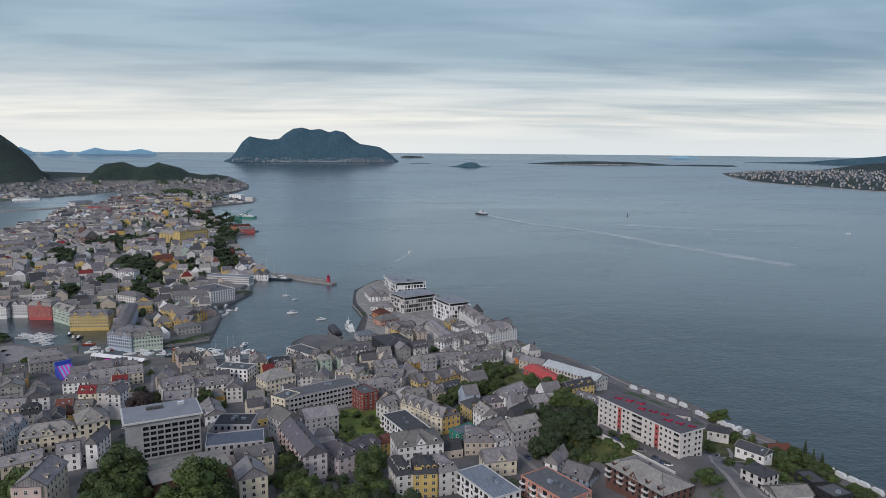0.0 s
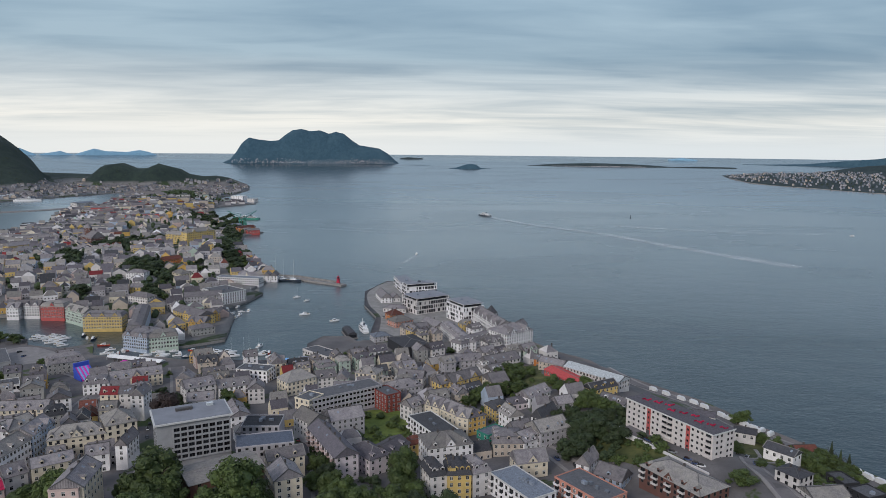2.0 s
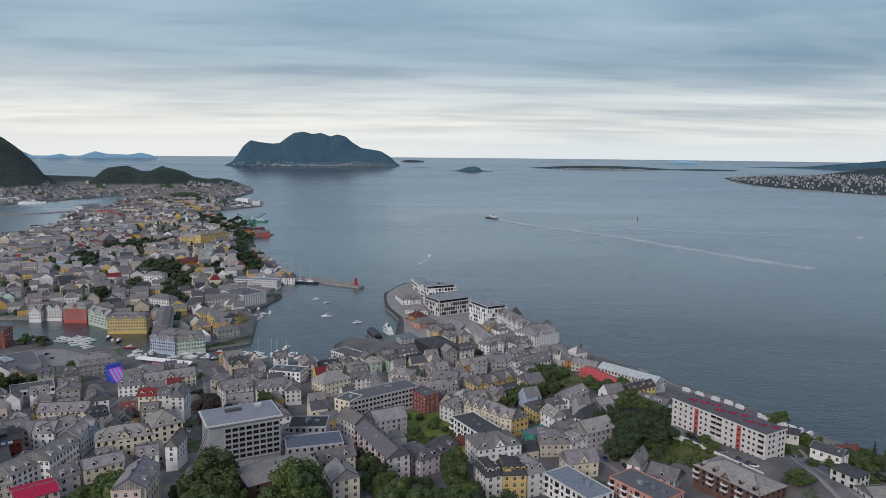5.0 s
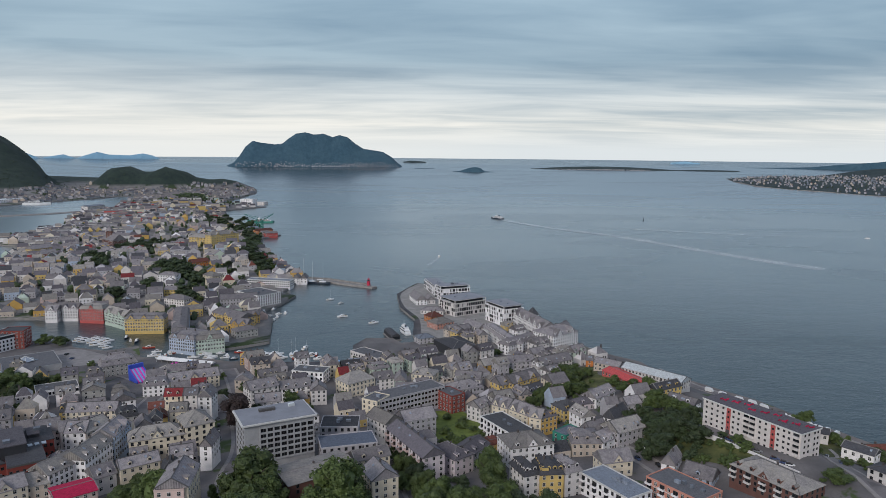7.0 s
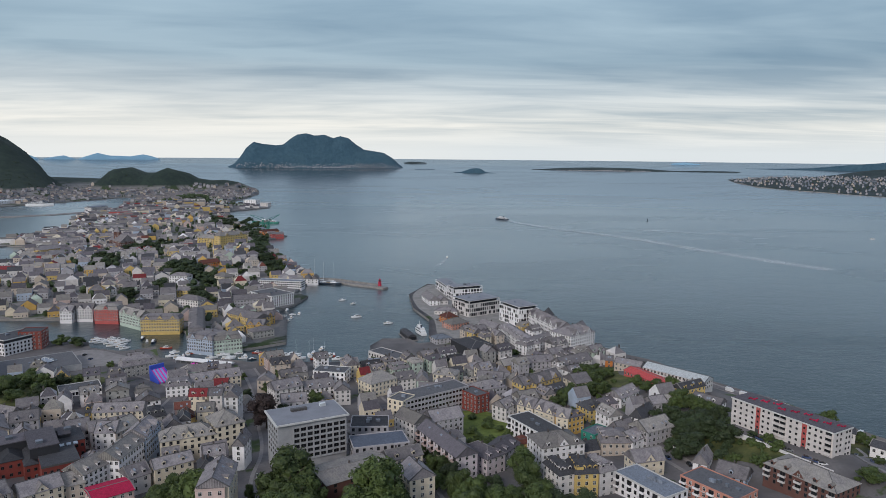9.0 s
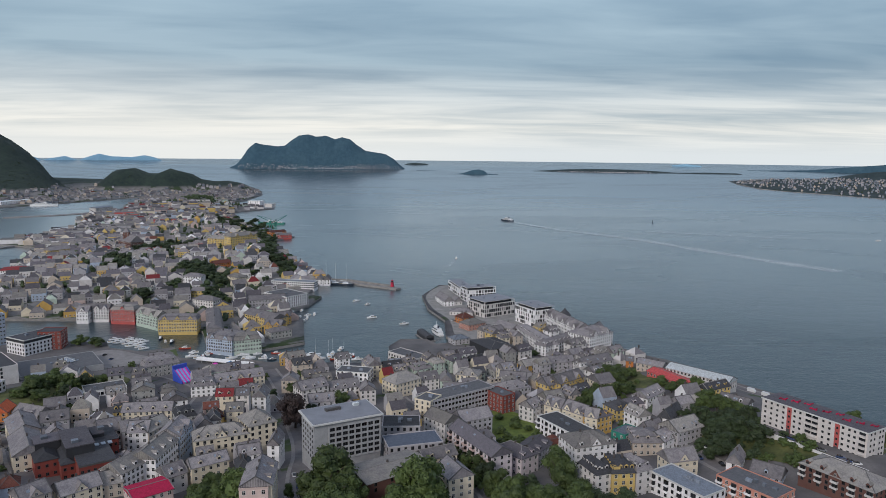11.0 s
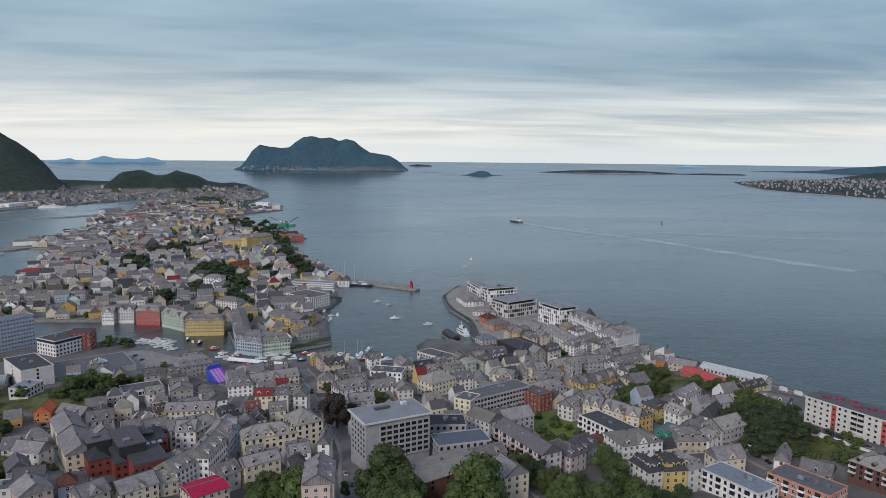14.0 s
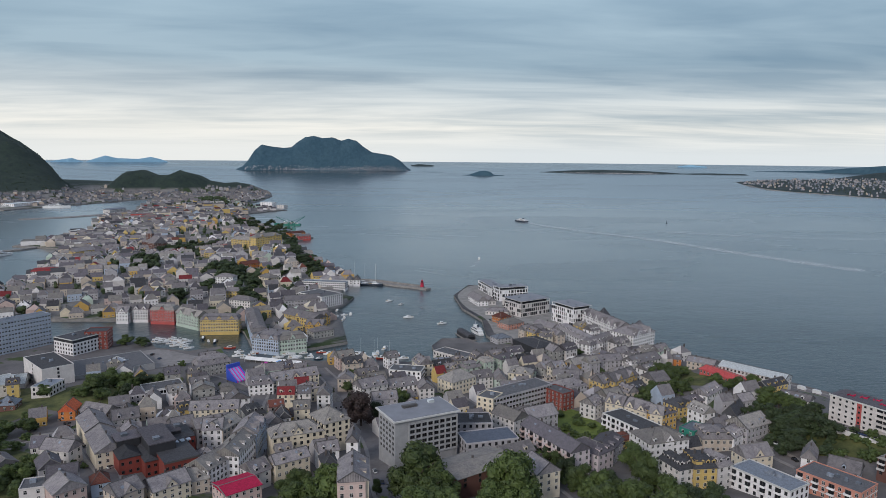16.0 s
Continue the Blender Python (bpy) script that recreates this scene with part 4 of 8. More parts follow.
def lighthouse():
    base = new("lighthouse")
    base.location = (-121.9, 870, 2.2)
    tagged(base, "small red lighthouse at the end of the breakwater", "lighthouse")
    def ring(name, rows, mat, parent):
        v, f, n = [], [], 14
        for r, z in rows:
            v += [(r * math.cos(2 * math.pi * i / n), r * math.sin(2 * math.pi * i / n), z) for i in range(n)]
        for k in range(len(rows) - 1):
            f += [(k * n + i, k * n + (i + 1) % n, (k + 1) * n + (i + 1) % n, (k + 1) * n + i) for i in range(n)]
        f += [tuple(range(n))[::-1], tuple(range((len(rows) - 1) * n, len(rows) * n))]
        return part(name, v, f, mat, parent)
    ring("plinth", ((3.4, -1), (3.4, 0.8), (3.0, 0.8)), MAT["quay"], base)
    ring("tower", ((2.3, 0.8), (1.9, 6.0), (2.4, 6.1), (2.4, 6.5)), MAT["beacon_red"], base)
    ring("lantern", ((1.3, 6.5), (1.3, 8.2)), MAT["glass"], base)
    ring("dome", ((1.7, 8.2), (1.5, 8.7), (0.9, 9.4), (0.12, 9.8), (0.1, 10.8)), MAT["beacon_red"], base)


def strip(name, pts, width, z0, z1, mat, label, category, kind="structure"):
    """A wall or mole of one width along a line."""
    v, f = [], []
    for i, (x, y) in enumerate(pts):
        (ax, ay), (bx, by) = pts[max(i - 1, 0)], pts[min(i + 1, len(pts) - 1)]
        l = math.hypot(bx - ax, by - ay)
        nx, ny = -(by - ay) / l * width / 2, (bx - ax) / l * width / 2
        v += [(x - nx, y - ny, z0), (x + nx, y + ny, z0), (x + nx * 0.9, y + ny * 0.9, z1), (x - nx * 0.9, y - ny * 0.9, z1)]
    for i in range(len(pts) - 1):
        a, b = i * 4, i * 4 + 4
        f += [(a, a + 3, b + 3, b), (a + 1, b + 1, b + 2, a + 2), (a + 3, a + 2, b + 2, b + 3)]
    e = len(v) - 4
    f += [(0, 1, 2, 3), (e + 3, e + 2, e + 1, e)]
    ob = mesh_object(name, v, f, mat)
    return tagged(ob, label, category, kind=kind)


tower_office()
apartment_block()
lighthouse()
strip("breakwater", [(-205, 915), (-180, 908), (-150, 886), (-120, 868), (-114, 862)], 9, -3, 2.4, MAT["quay"], "long stone breakwater with a flat top", "breakwater")
strip("breakwater", [(-205, 921), (-178, 914), (-148, 892), (-122, 875)], 2.0, 1, 4.2, MAT["quay"], "stone parapet along the breakwater", "breakwater")
strip("pier", [(-835, 1180), (-805, 1216), (-781, 1277), (-716, 1280)], 14, -3, 2.2, MAT["quay"], "long concrete harbour pier", "pier")
strip("pier", [(-1100, 1765), (-1075, 1779), (-1011, 1830), (-960, 1900), (-920, 2000)], 34, -3, 2.0, MAT["quay"], "long stone breakwater of the outer harbour", "breakwater")

# ---- houses ----
# bottom left
house(-229.4, 307.1, 65.0, 18.4, 13.1, 14.1, 10.9, "g", 4.4, "white", "lichen", dormers=3, chimneys=2, bay=2.4)
house(-218.5, 318.9, 82.5, 22.8, 12.8, 12.8, 13.8, "g", 4.3, "white", "lichen", dormers=3, chimneys=2, bay=2.4)
house(-214.9, 342.7, 87.5, 19.2, 12.5, 15.4, 12.5, "g", 4.2, "blue", "slate", bay=2.2, gables=2)
house(-243.2, 298.1, 30.6, 16.8, 12.1, 15.2, 6.6, "g", 4.4, "beige", "lichen", dormers=2, chimneys=2)
house(-209.0, 307.4, 44.5, 9.3, 11.6, 15.2, 7.4, "g", 4.2, "pale", "slate", chimneys=1)
house(-199.9, 312.9, 34.0, 17.5, 9.3, 17.4, 7.2, "g", 3.6, "cream", "slate", dormers=2, chimneys=2)
house(-175.9, 299.1, 17.9, 6.8, 12.0, 21.8, 8.0, "h", 4.0, "beige", "dark", chimneys=2)
house(-153.8, 266.1, 94.6, 20.2, 12.4, 29.7, 9.6, "g", 4.3, "cream", "slate", chimneys=2, dormers=2)
house(-166.2, 263.4, 5.9, 11.2, 10.4, 32.3, 6.6, "f", 0.0, "pink", "felt", chimneys=2)
house(-206.9, 339.9, 22.1, 26.8, 13.4, 16.5, 9.8, "h", 5.1, "cream", "lichen", gables=1, dormers=6, style="dark", bay=3.2)
house(-182.0, 350.0, 32.5, 15.0, 17.3, 17.4, 12.2, "h", 5.6, "cream", "lichen", style="dark", bay=3.2)
house(-168.6, 329.0, -1.0, 5.7, 14.0, 20.7, 8.0, "d", 4.0, "white", "slate")
house(-266.1, 397.8, 6.2, 27.8, 10.4, 11.9, 7.8, "g", 4.2, "cream", "slate", dormers=4, chimneys=2)
house(-246.8, 357.3, 7.1, 10.2, 13.7, 14.4, 9.5, "g", 4.2, "white", "slate", dormers=2)
house(-236.2, 358.4, 65.3, 16.0, 12.5, 14.1, 9.4, "g", 4.2, "beige", "lichen", dormers=1)
house(-228.1, 378.2, 27.1, 10.6, 12.4, 14.4, 9.3, "m", 4.6, "stone", "dark", dormers=3)
house(-213.8, 367.5, 27.5, 8.2, 10.3, 15.5, 7.2, "d", 4.1, "grey", "slate")
house(-210.5, 376.0, 19.8, 7.0, 9.2, 15.3, 7.2, "d", 4.1, "white", "dark")
house(-220.5, 402.0, 17.8, 8.7, 9.2, 13.6, 6.1, "g", 3.1, "pink", "rust")
house(-204.2, 390.8, 10.2, 9.1, 10.2, 15.1, 7.1, "g", 4.1, "cream", "lichen")
house(-262.0, 359.2, 30.6, 11.4, 14.8, 13.6, 9.5, "g", 4.8, "pale", "slate", dormers=1)
# centre front
house(-113.5, 350.9, 0.9, 19.7, 15.2, 19.6, 9.1, "f", 0.0, "grey", "dark", chimneys=3, style="dark")
house(-109.6, 325.2, 14.1, 27.7, 15.1, 22.4, 6.0, "f", 0.0, "grey", "bluegrey", chimneys=0, style="dark")
house(-117.0, 279.8, 33.7, 32.5, 19.8, 27.4, 4.9, "g", 1.8, "brown", "lichen", chimneys=1, style="dark", bay=7, name="hall", category="hall")
house(-92.1, 316.3, 24.1, 17.3, 10.4, 19.6, 6.2, "g", 3.6, "cream", "slate", chimneys=2)
house(-82.4, 282.8, 24.1, 12.0, 13.5, 23.1, 9.4, "d", 4.7, "cream", "slate", chimneys=1)
house(-60.6, 313.7, 26.8, 11.8, 40.5, 16.7, 11.7, "d", 4.3, "lilac", "purple", chimneys=4, bay=3.4, balc=(3,2,"pink"))
house(-80.2, 364.8, 41.1, 12.0, 16.6, 15.1, 9.3, "d", 4.2, "pale", "lichen", chimneys=2)
house(-69.9, 374.9, 24.0, 19.5, 12.5, 13.2, 8.4, "g", 4.7, "grey", "slate", chimneys=2)
house(-45.0, 321.6, 37.4, 12.1, 19.5, 13.7, 9.8, "h", 3.8, "lilac", "purple", chimneys=1)
house(-35.2, 330.3, 53.9, 15.7, 12.9, 14.0, 8.6, "g", 3.2, "grey", "purple", chimneys=1)
house(-27.4, 378.0, -61.9, 30.7, 14.8, 13.9, 9.5, "f", 0.0, "white", "felt", chimneys=2, style="dark", bay=3.0, balc=(0,2))
house(-16.5, 330.4, 15.5, 23.6, 18.1, 15.5, 9.6, "h", 4.8, "white", "lichen", gables=1, chimneys=2)
house(6.5, 375.9, 28.6, 12.0, 13.8, 13.1, 9.5, "h", 3.2, "ochre", "purple", bay=2.6)
house(0.3, 379.0, -29.6, 7.1, 9.5, 13.2, 9.5, "g", 4.2, "cream", "slate", gables=1)
house(-8.9, 396.8, -51.0, 15.1, 11.7, 11.2, 9.5, "g", 4.8, "cream", "slate", gables=2)
house(-17.7, 407.5, -42.0, 11.5, 11.6, 10.0, 9.5, "g", 4.8, "cream", "slate", gables=2)
house(23.8, 395.2, 23.4, 13.1, 12.8, 11.2, 8.5, "h", 4.3, "yellow", "dark", gables=1)
house(9.9, 359.2, -50.6, 8.8, 14.3, 13.0, 9.2, "f", 0.0, "teal", "metal", chimneys=1, sides=True)
house(17.3, 345.2, -1.1, 16.4, 15.3, 13.8, 7.5, "m", 4.9, "beige", "slate", dormers=3, chimneys=1)
house(26.2, 364.3, -58.2, 8.4, 11.9, 14.4, 7.5, "d", 4.9, "yellow", "slate")
house(33.5, 344.1, 37.7, 12.6, 11.9, 13.2, 8.7, "g", 4.3, "white", "slate", gables=1)
house(42.7, 348.5, 27.1, 19.2, 13.9, 15.6, 9.6, "g", 4.8, "grey", "lichen", dormers=2)
house(42.3, 377.7, -43.8, 7.4, 16.1, 17.6, 5.3, "d", 5.4, "white", "dark")
house(-15.9, 293.3, 19.2, 7.7, 14.3, 16.1, 12.6, "m", 4.9, "pale", "dark", dormers=2, chimneys=1)
house(-8.6, 294.2, 4.6, 10.8, 14.2, 16.4, 12.6, "m", 4.9, "yellow", "dark", dormers=4, chimneys=2)
house(3.0, 295.5, 24.1, 9.1, 14.2, 16.1, 12.6, "m", 4.9, "pale", "slate", dormers=2)
house(10.8, 300.1, -60.3, 29.1, 14.5, 17.9, 9.2, "f", 0.0, "white", "metal", chimneys=4, style="dark", balc=(0,2), bay=3.4)
house(25.7, 315.2, 12.3, 15.6, 10.7, 16.5, 7.5, "g", 4.8, "cream", "slate", gables=1)
# right front
house(39.7, 295.7, -56.9, 27.9, 15.8, 18.6, 8.4, "f", 0.0, "salmon", "felt", chimneys=4, ledge=1, balc=(0,2,"white"), bay=3.2)
house(60.0, 304.9, -40.7, 13.3, 11.0, 19.2, 4.9, "g", 4.4, "blue", "slate", dormers=1)
house(54.3, 317.2, -35.3, 6.5, 13.1, 18.4, 5.0, "d", 4.9, "white", "slate")
house(78.5, 296.8, -61.8, 33.2, 18.2, 24.1, 8.0, "h", 4.3, "brown", "lichen", gables=1, style="dark", balc=(0,2,"pale"), bay=3.4)
house(156.3, 337.5, -52.8, 15.1, 9, 17.3, 4.5, "g", 2.5, "white", "dark", chimneys=1)
house(134.3, 285.0, -62.1, 11.3, 10, 29.6, 6, "h", 1.5, "pale", "dark", chimneys=2, style="dark")
house(173.0, 310.1, -81.3, 11.9, 8, 16.9, 4, "f", 0, "black", "felt", chimneys=0, style="dark")
house(168.7, 286.2, -72.6, 10.1, 11, 20.5, 5, "f", 0, "black", "felt", chimneys=1, style="dark")
house(139.5, 263.5, 5.7, 16.2, 10, 28.9, 4, "g", 2.5, "pale", "lichen")
house(186.3, 358.4, 2.8, 12.2, 8, 5.4, 4, "g", 2.5, "pale", "rust")
house(153.3, 365.2, -29.6, 11.2, 9, 14.6, 4, "g", 2, "pale", "dark")
house(140.3, 391.0, -25.3, 12.6, 9, 13.8, 4.5, "g", 2, "pale", "purple")
# middle left
house(-412.6, 569.6, 60.2, 31.4, 24, 2.5, 13, "f", 0, "white", "dark", chimneys=3, style="dark", bay=3.0, band="black", name="office_building")
house(-393.9, 590.9, 96.5, 15.8, 18, 2.5, 15, "f", 0, "brick", "dark", chimneys=0, sides=True)
house(-378.7, 500.2, 34.3, 54.8, 42.1, 2.7, 5.0, "f", 0.0, "concrete", "felt", chimneys=2, sides=False, style="dark", bay=60)
house(-486.5, 554.6, 53.9, 65.3, 14, 2.5, 27, "f", 0, "steel", "metal", chimneys=3, style="plain", bay=2.4, floors=8, win=(1.6,1.35), name="office_building")
house(-390.6, 478.3, 43.0, 20.7, 42.1, 8.4, 11.0, "f", 0.0, "pale", "felt", chimneys=2, style="dark", bay=30)
house(-368.8, 444.7, 84.8, 17.2, 12.4, 12.0, 6.2, "f", 0.0, "pale", "metal", chimneys=1, style="dark")
house(-413.9, 450.4, 40.4, 20.6, 25.1, 10.5, 5.0, "f", 0.0, "white", "white", chimneys=1)
house(-311.4, 451.7, 30.7, 25.3, 16.0, 8.3, 4.3, "f", 0.0, "white", "felt", chimneys=2, style="plain", bay=2.2, win=(1.9,2.2))
house(-293.9, 508.1, 33.2, 24.8, 13.4, 3.3, 8.7, "m", 6.2, "stone", "slate", dormers=3, chimneys=2)
house(-245.5, 458.9, 15.6, 16.1, 13.4, 5.6, 8.3, "m", 4.1, "white", "slate", dormers=3, chimneys=1)
house(-231.6, 469.4, 27.3, 33.4, 12.3, 5.2, 8.2, "g", 4.6, "cream", "slate", dormers=5, gables=1, chimneys=3)
house(-221.4, 430.6, 4.3, 10.8, 9.1, 11.2, 6.1, "g", 4.1, "cream", "redtile")
house(-193.4, 408.2, -1.4, 8.0, 11.8, 17.0, 7.9, "d", 4.4, "white", "slate")
house(-207.5, 425.8, 6.7, 7.8, 10.0, 13.6, 6.0, "g", 3.5, "pale", "slate")
house(-187.1, 467.7, -1.1, 10.7, 9.0, 8.3, 7.0, "d", 4.0, "beige", "slate", gables=0)
house(-167.1, 428.3, 33.8, 18.7, 12.9, 13.6, 7.9, "g", 4.5, "pale", "slate", dormers=3)
house(-159.2, 406.9, 13.8, 14.8, 10.0, 14.6, 7.0, "g", 4.0, "grey", "slate", chimneys=2)
house(-152.6, 492.2, -13.3, 23.8, 14.3, 4.5, 9.2, "f", 0.0, "white", "felt", style="dark", chimneys=2)
house(-150.0, 439.4, 22.6, 19.2, 12.1, 10.1, 8.1, "g", 4.0, "white", "slate", dormers=3)
house(-131.2, 439.1, 11.7, 10.1, 10.2, 9.3, 8.2, "d", 4.1, "pale", "slate")
house(-108.7, 454.2, 38.6, 22.0, 15.3, 7.2, 9.2, "h", 5.6, "cream", "lichen", chimneys=1)
house(-91.1, 469.9, 20.8, 13.2, 12.3, 5.8, 8.2, "g", 4.1, "pale", "slate", dormers=2)
house(-78.2, 468.3, -0.8, 7.8, 12.3, 5.9, 8.2, "d", 4.6, "green", "slate")
house(-66.6, 483.9, -19.0, 16.2, 13.4, 4.0, 9.8, "h", 3.6, "cream", "lichen", bay=2.6)
house(-86.7, 407.2, 33.7, 50.2, 15.6, 9.0, 12.5, "f", 0.0, "grey", "felt", chimneys=3, style="plain", bay=2.6, win=(2.1,1.7), name="office_building")
house(-96.4, 411.5, -32.1, 11.2, 13.6, 10.0, 12.0, "f", 0.0, "cream", "felt", chimneys=1)
house(-94.4, 546.8, 45.8, 15.0, 32.3, 1.4, 4.5, "f", 0.0, "pale", "felt", chimneys=1, style="dark")
house(-116.1, 542.5, 6.7, 11.2, 9.1, 1.1, 3.5, "g", 2.0, "pale", "metal", chimneys=0)
house(-76.7, 442.0, -0.9, 12.8, 12.4, 7.6, 9.3, "g", 3.1, "pale", "slate")
house(-63.9, 447.8, 27.5, 14.1, 10.4, 6.5, 8.3, "g", 3.1, "pale", "slate")
# middle right
house(-33.0, 557.0, 26.0, 24, 34, 2.8, 8.0, "h", 3.0, "black", "dark", chimneys=0, style="dark", sides=False, bay=30)
house(30.0, 498.3, 30.6, 29.8, 12.1, 7.0, 8.1, "g", 4.6, "pale", "slate", dormers=2)
house(6.9, 513.0, 11.4, 20.9, 12.1, 4.7, 8.0, "g", 4.0, "grey", "slate", dormers=2)
house(-12.1, 465.8, -68.4, 13.8, 10.4, 6.1, 9.4, "d", 5.2, "yellow", "slate")
house(-6.3, 451.7, 34.0, 10.1, 10.4, 7.1, 8.8, "g", 4.7, "yellow", "slate", dormers=1)
house(1.7, 452.5, 38.1, 26.4, 11.4, 7.4, 9.4, "g", 4.7, "yellow", "slate", gables=2, dormers=2)
house(22.2, 460.5, -68.9, 15.1, 12.5, 9.4, 9.4, "d", 4.7, "cream", "slate")
house(-38.2, 438.6, 23.6, 21.3, 13.5, 7.2, 9.9, "h", 4.2, "grey", "slate", bay=2.5)
house(-36.1, 474.3, -12.7, 17.9, 12.5, 4.2, 9.4, "g", 4.2, "pale", "slate")
house(9.7, 438.3, 35.5, 14.7, 9.4, 9.3, 5.7, "g", 4.2, "pale", "dark")
house(-50.5, 433.5, -55.3, 16.5, 10.4, 8.3, 11.5, "f", 0.0, "brick", "felt")
house(-25.1, 402.7, 45.4, 10.5, 10.5, 10.1, 8.4, "g", 4.2, "pale", "slate", gables=1)
house(46.1, 407.3, 41.9, 20.7, 10.4, 15.1, 7.3, "g", 4.2, "white", "slate")
house(35.5, 405.9, 15.5, 13.6, 9.5, 14.8, 4.6, "h", 3.2, "lilac", "purple")
house(66.6, 515.4, -16.1, 5.5, 9.1, 7.6, 6.1, "g", 3.0, "orange", "slate")
house(65.4, 488.0, -39.1, 19.4, 9.0, 14.8, 6.0, "g", 3.0, "beige", "slate", chimneys=3)
house(78.9, 465.2, -49.1, 44.5, 12.0, 18.6, 5.5, "g", 3.0, "pale", "white", chimneys=0, bay=2.5, name="shed", category="shed")
house(65.5, 465.2, -66.6, 37.1, 13.1, 18.6, 3.5, "g", 2.0, "red", "coral", chimneys=0, name="hall", category="hall")
house(85.3, 410.1, 26.9, 20.2, 9.0, 19.9, 6.5, "g", 3.5, "yellow", "dark", chimneys=2)
house(85.7, 396.9, -47.2, 16.9, 9.0, 21.6, 5.0, "g", 3.0, "white", "slate")
house(60.6, 392.2, 20.2, 10.5, 9.3, 19.9, 4.4, "g", 3.6, "grey", "slate")
# the spit
modern_block(-52, 858, -77, 50, 17, 11.5, 3, "low white waterfront block with framed glass fronts", 3.6, 1)
modern_block(-35, 783, 19, 37, 17, 15.5, 4, "white waterfront block with a framed glass front", 3.6, 2)
modern_block(-23, 702, 32, 40, 30, 16.5, 4, "pale stone waterfront block with a curved bay and dark windows", 2.8, 3, "pale")
modern_block(-38, 724, -50, 16, 20, 14.0, 4, "pale low wing of the waterfront block", 2.8, 5, "pale")
modern_block(7, 691, -63, 33, 24, 19.5, 5, "white five-storey waterfront block with a glass top storey", 3.0, 4)
house(31, 662, -73, 62, 15, 2.5, 13.5, "g", 5.5, "white", "slate", gables=6, chimneys=2, bay=2.6, label="long white gabled warehouse row beside the fjord")
house(53, 573, 36, 31, 24, 2.8, 14, "h", 6, "white", "slate", gables=2, dormers=4, chimneys=1, bay=2.6)
house(63, 612, -35, 9, 12, 2.6, 12, "d", 5, "white", "slate")
house(46, 640, 30, 8, 8, 2.6, 16, "h", 7.5, "white", "dark", chimneys=0, label="white corner turret with a pointed dark roof")
house(-1, 632, -75, 64, 12, 2.6, 8, "m", 4.5, "white", "slate", dormers=9, chimneys=2)
house(14, 565, 42, 54, 12, 2.8, 8, "m", 4.5, "white", "slate", dormers=9, chimneys=2)
house(-62, 757, 14, 12, 34, 2.5, 5.5, "d", 5.5, "white", "slate", chimneys=0)
house(-50, 762, 14, 9, 16, 2.5, 4.5, "d", 4.5, "pale", "slate", chimneys=0)
house(-58, 716, -12, 24, 13, 2.5, 4, "h", 3, "pale", "slate", chimneys=0)
house(-43, 650, 34, 20, 16, 2.5, 5.5, "h", 4.5, "salmon", "lichen", chimneys=2)
house(-48, 676, 30, 14, 13, 2.5, 6, "h", 4.5, "orange", "rust", chimneys=2)
house(-18, 655, -60, 26, 11, 2.5, 6, "g", 4, "pale", "slate")
house(-26, 628, 30, 17, 11, 2.5, 5, "g", 3.5, "grey", "slate")
house(-60, 600, 24, 15, 12, 2.5, 5, "h", 3, "grey", "metal", chimneys=0)
# waterfront of the long island
house(-427.5, 690.6, -0.5, 11.5, 12, 2.4, 10, "g", 4.5, "white", "slate", gables=1, bay=2.4)
house(-413.8, 696.2, -0.4, 15.4, 12, 2.4, 11, "g", 4.5, "white", "slate", gables=2, bay=2.4)
house(-393.5, 689.1, -6.4, 24.1, 14, 2.4, 12, "m", 5, "red", "lichen", gables=1, bay=2.4)
house(-366.9, 683.3, -37.9, 35.5, 12, 2.4, 11, "g", 5, "green", "lichen", gables=2, bay=2.4)
house(-332.5, 645.9, 3.1, 34.9, 15, 2.4, 12, "m", 4.5, "yellow", "slate", gables=3, bay=2.2, chimneys=2)
house(-271.6, 586.2, -21.6, 25.5, 24, 2.4, 11, "m", 5, "blue", "slate", gables=2, bay=2.2, chimneys=2)
house(-247.3, 578.7, 22.2, 23.3, 16, 2.4, 10, "m", 5.5, "green", "lichen", gables=1, bay=2.2, chimneys=1)
house(-234.2, 639.5, -8.2, 16.2, 14, 2.4, 9, "g", 4, "ochre", "slate", gables=2)
house(-224.0, 620.1, 35.9, 20.6, 12, 2.4, 6.5, "h", 3, "stone", "slate")
house(-263.4, 686.0, -41.0, 44.1, 18, 2.5, 9, "g", 4.5, "yellow", "slate", gables=1)
house(-231.5, 666.1, 42.1, 21.0, 12, 2.4, 8, "g", 4.5, "ochre", "slate", gables=2)
house(-270.1, 739.4, 17.5, 38.5, 18, 2.7, 10, "g", 4, "grey", "slate", chimneys=2)
house(-232.4, 748.6, 47.1, 29.5, 40, 2.4, 12, "f", 0, "white", "felt", chimneys=2, style="dark", bay=2.8, win=(1.2,2.4))
house(-271.5, 865.3, -12.0, 55.5, 14, 3.0, 8, "f", 0, "white", "metal", chimneys=2, style="plain", bay=2.5, win=(2.0,1.5))
house(-219.3, 887.7, 0.0, 8.6, 14, 2.4, 6, "d", 5, "white", "slate", chimneys=0)
house(-210.0, 887.7, 0.0, 8.6, 14, 2.4, 6, "d", 5, "white", "slate", chimneys=0)
house(-417.9, 1107.0, -26.4, 46.3, 14, 20.4, 14, "h", 5, "yellow", "lichen", chimneys=2)
house(-368.9, 1058.3, 50.3, 49.3, 15, 25.1, 17, "h", 5, "yellow", "lichen", gables=2, chimneys=2)
house(-371.2, 839.4, -9.6, 22.7, 13, 12.2, 9, "h", 3.5, "white", "slate")
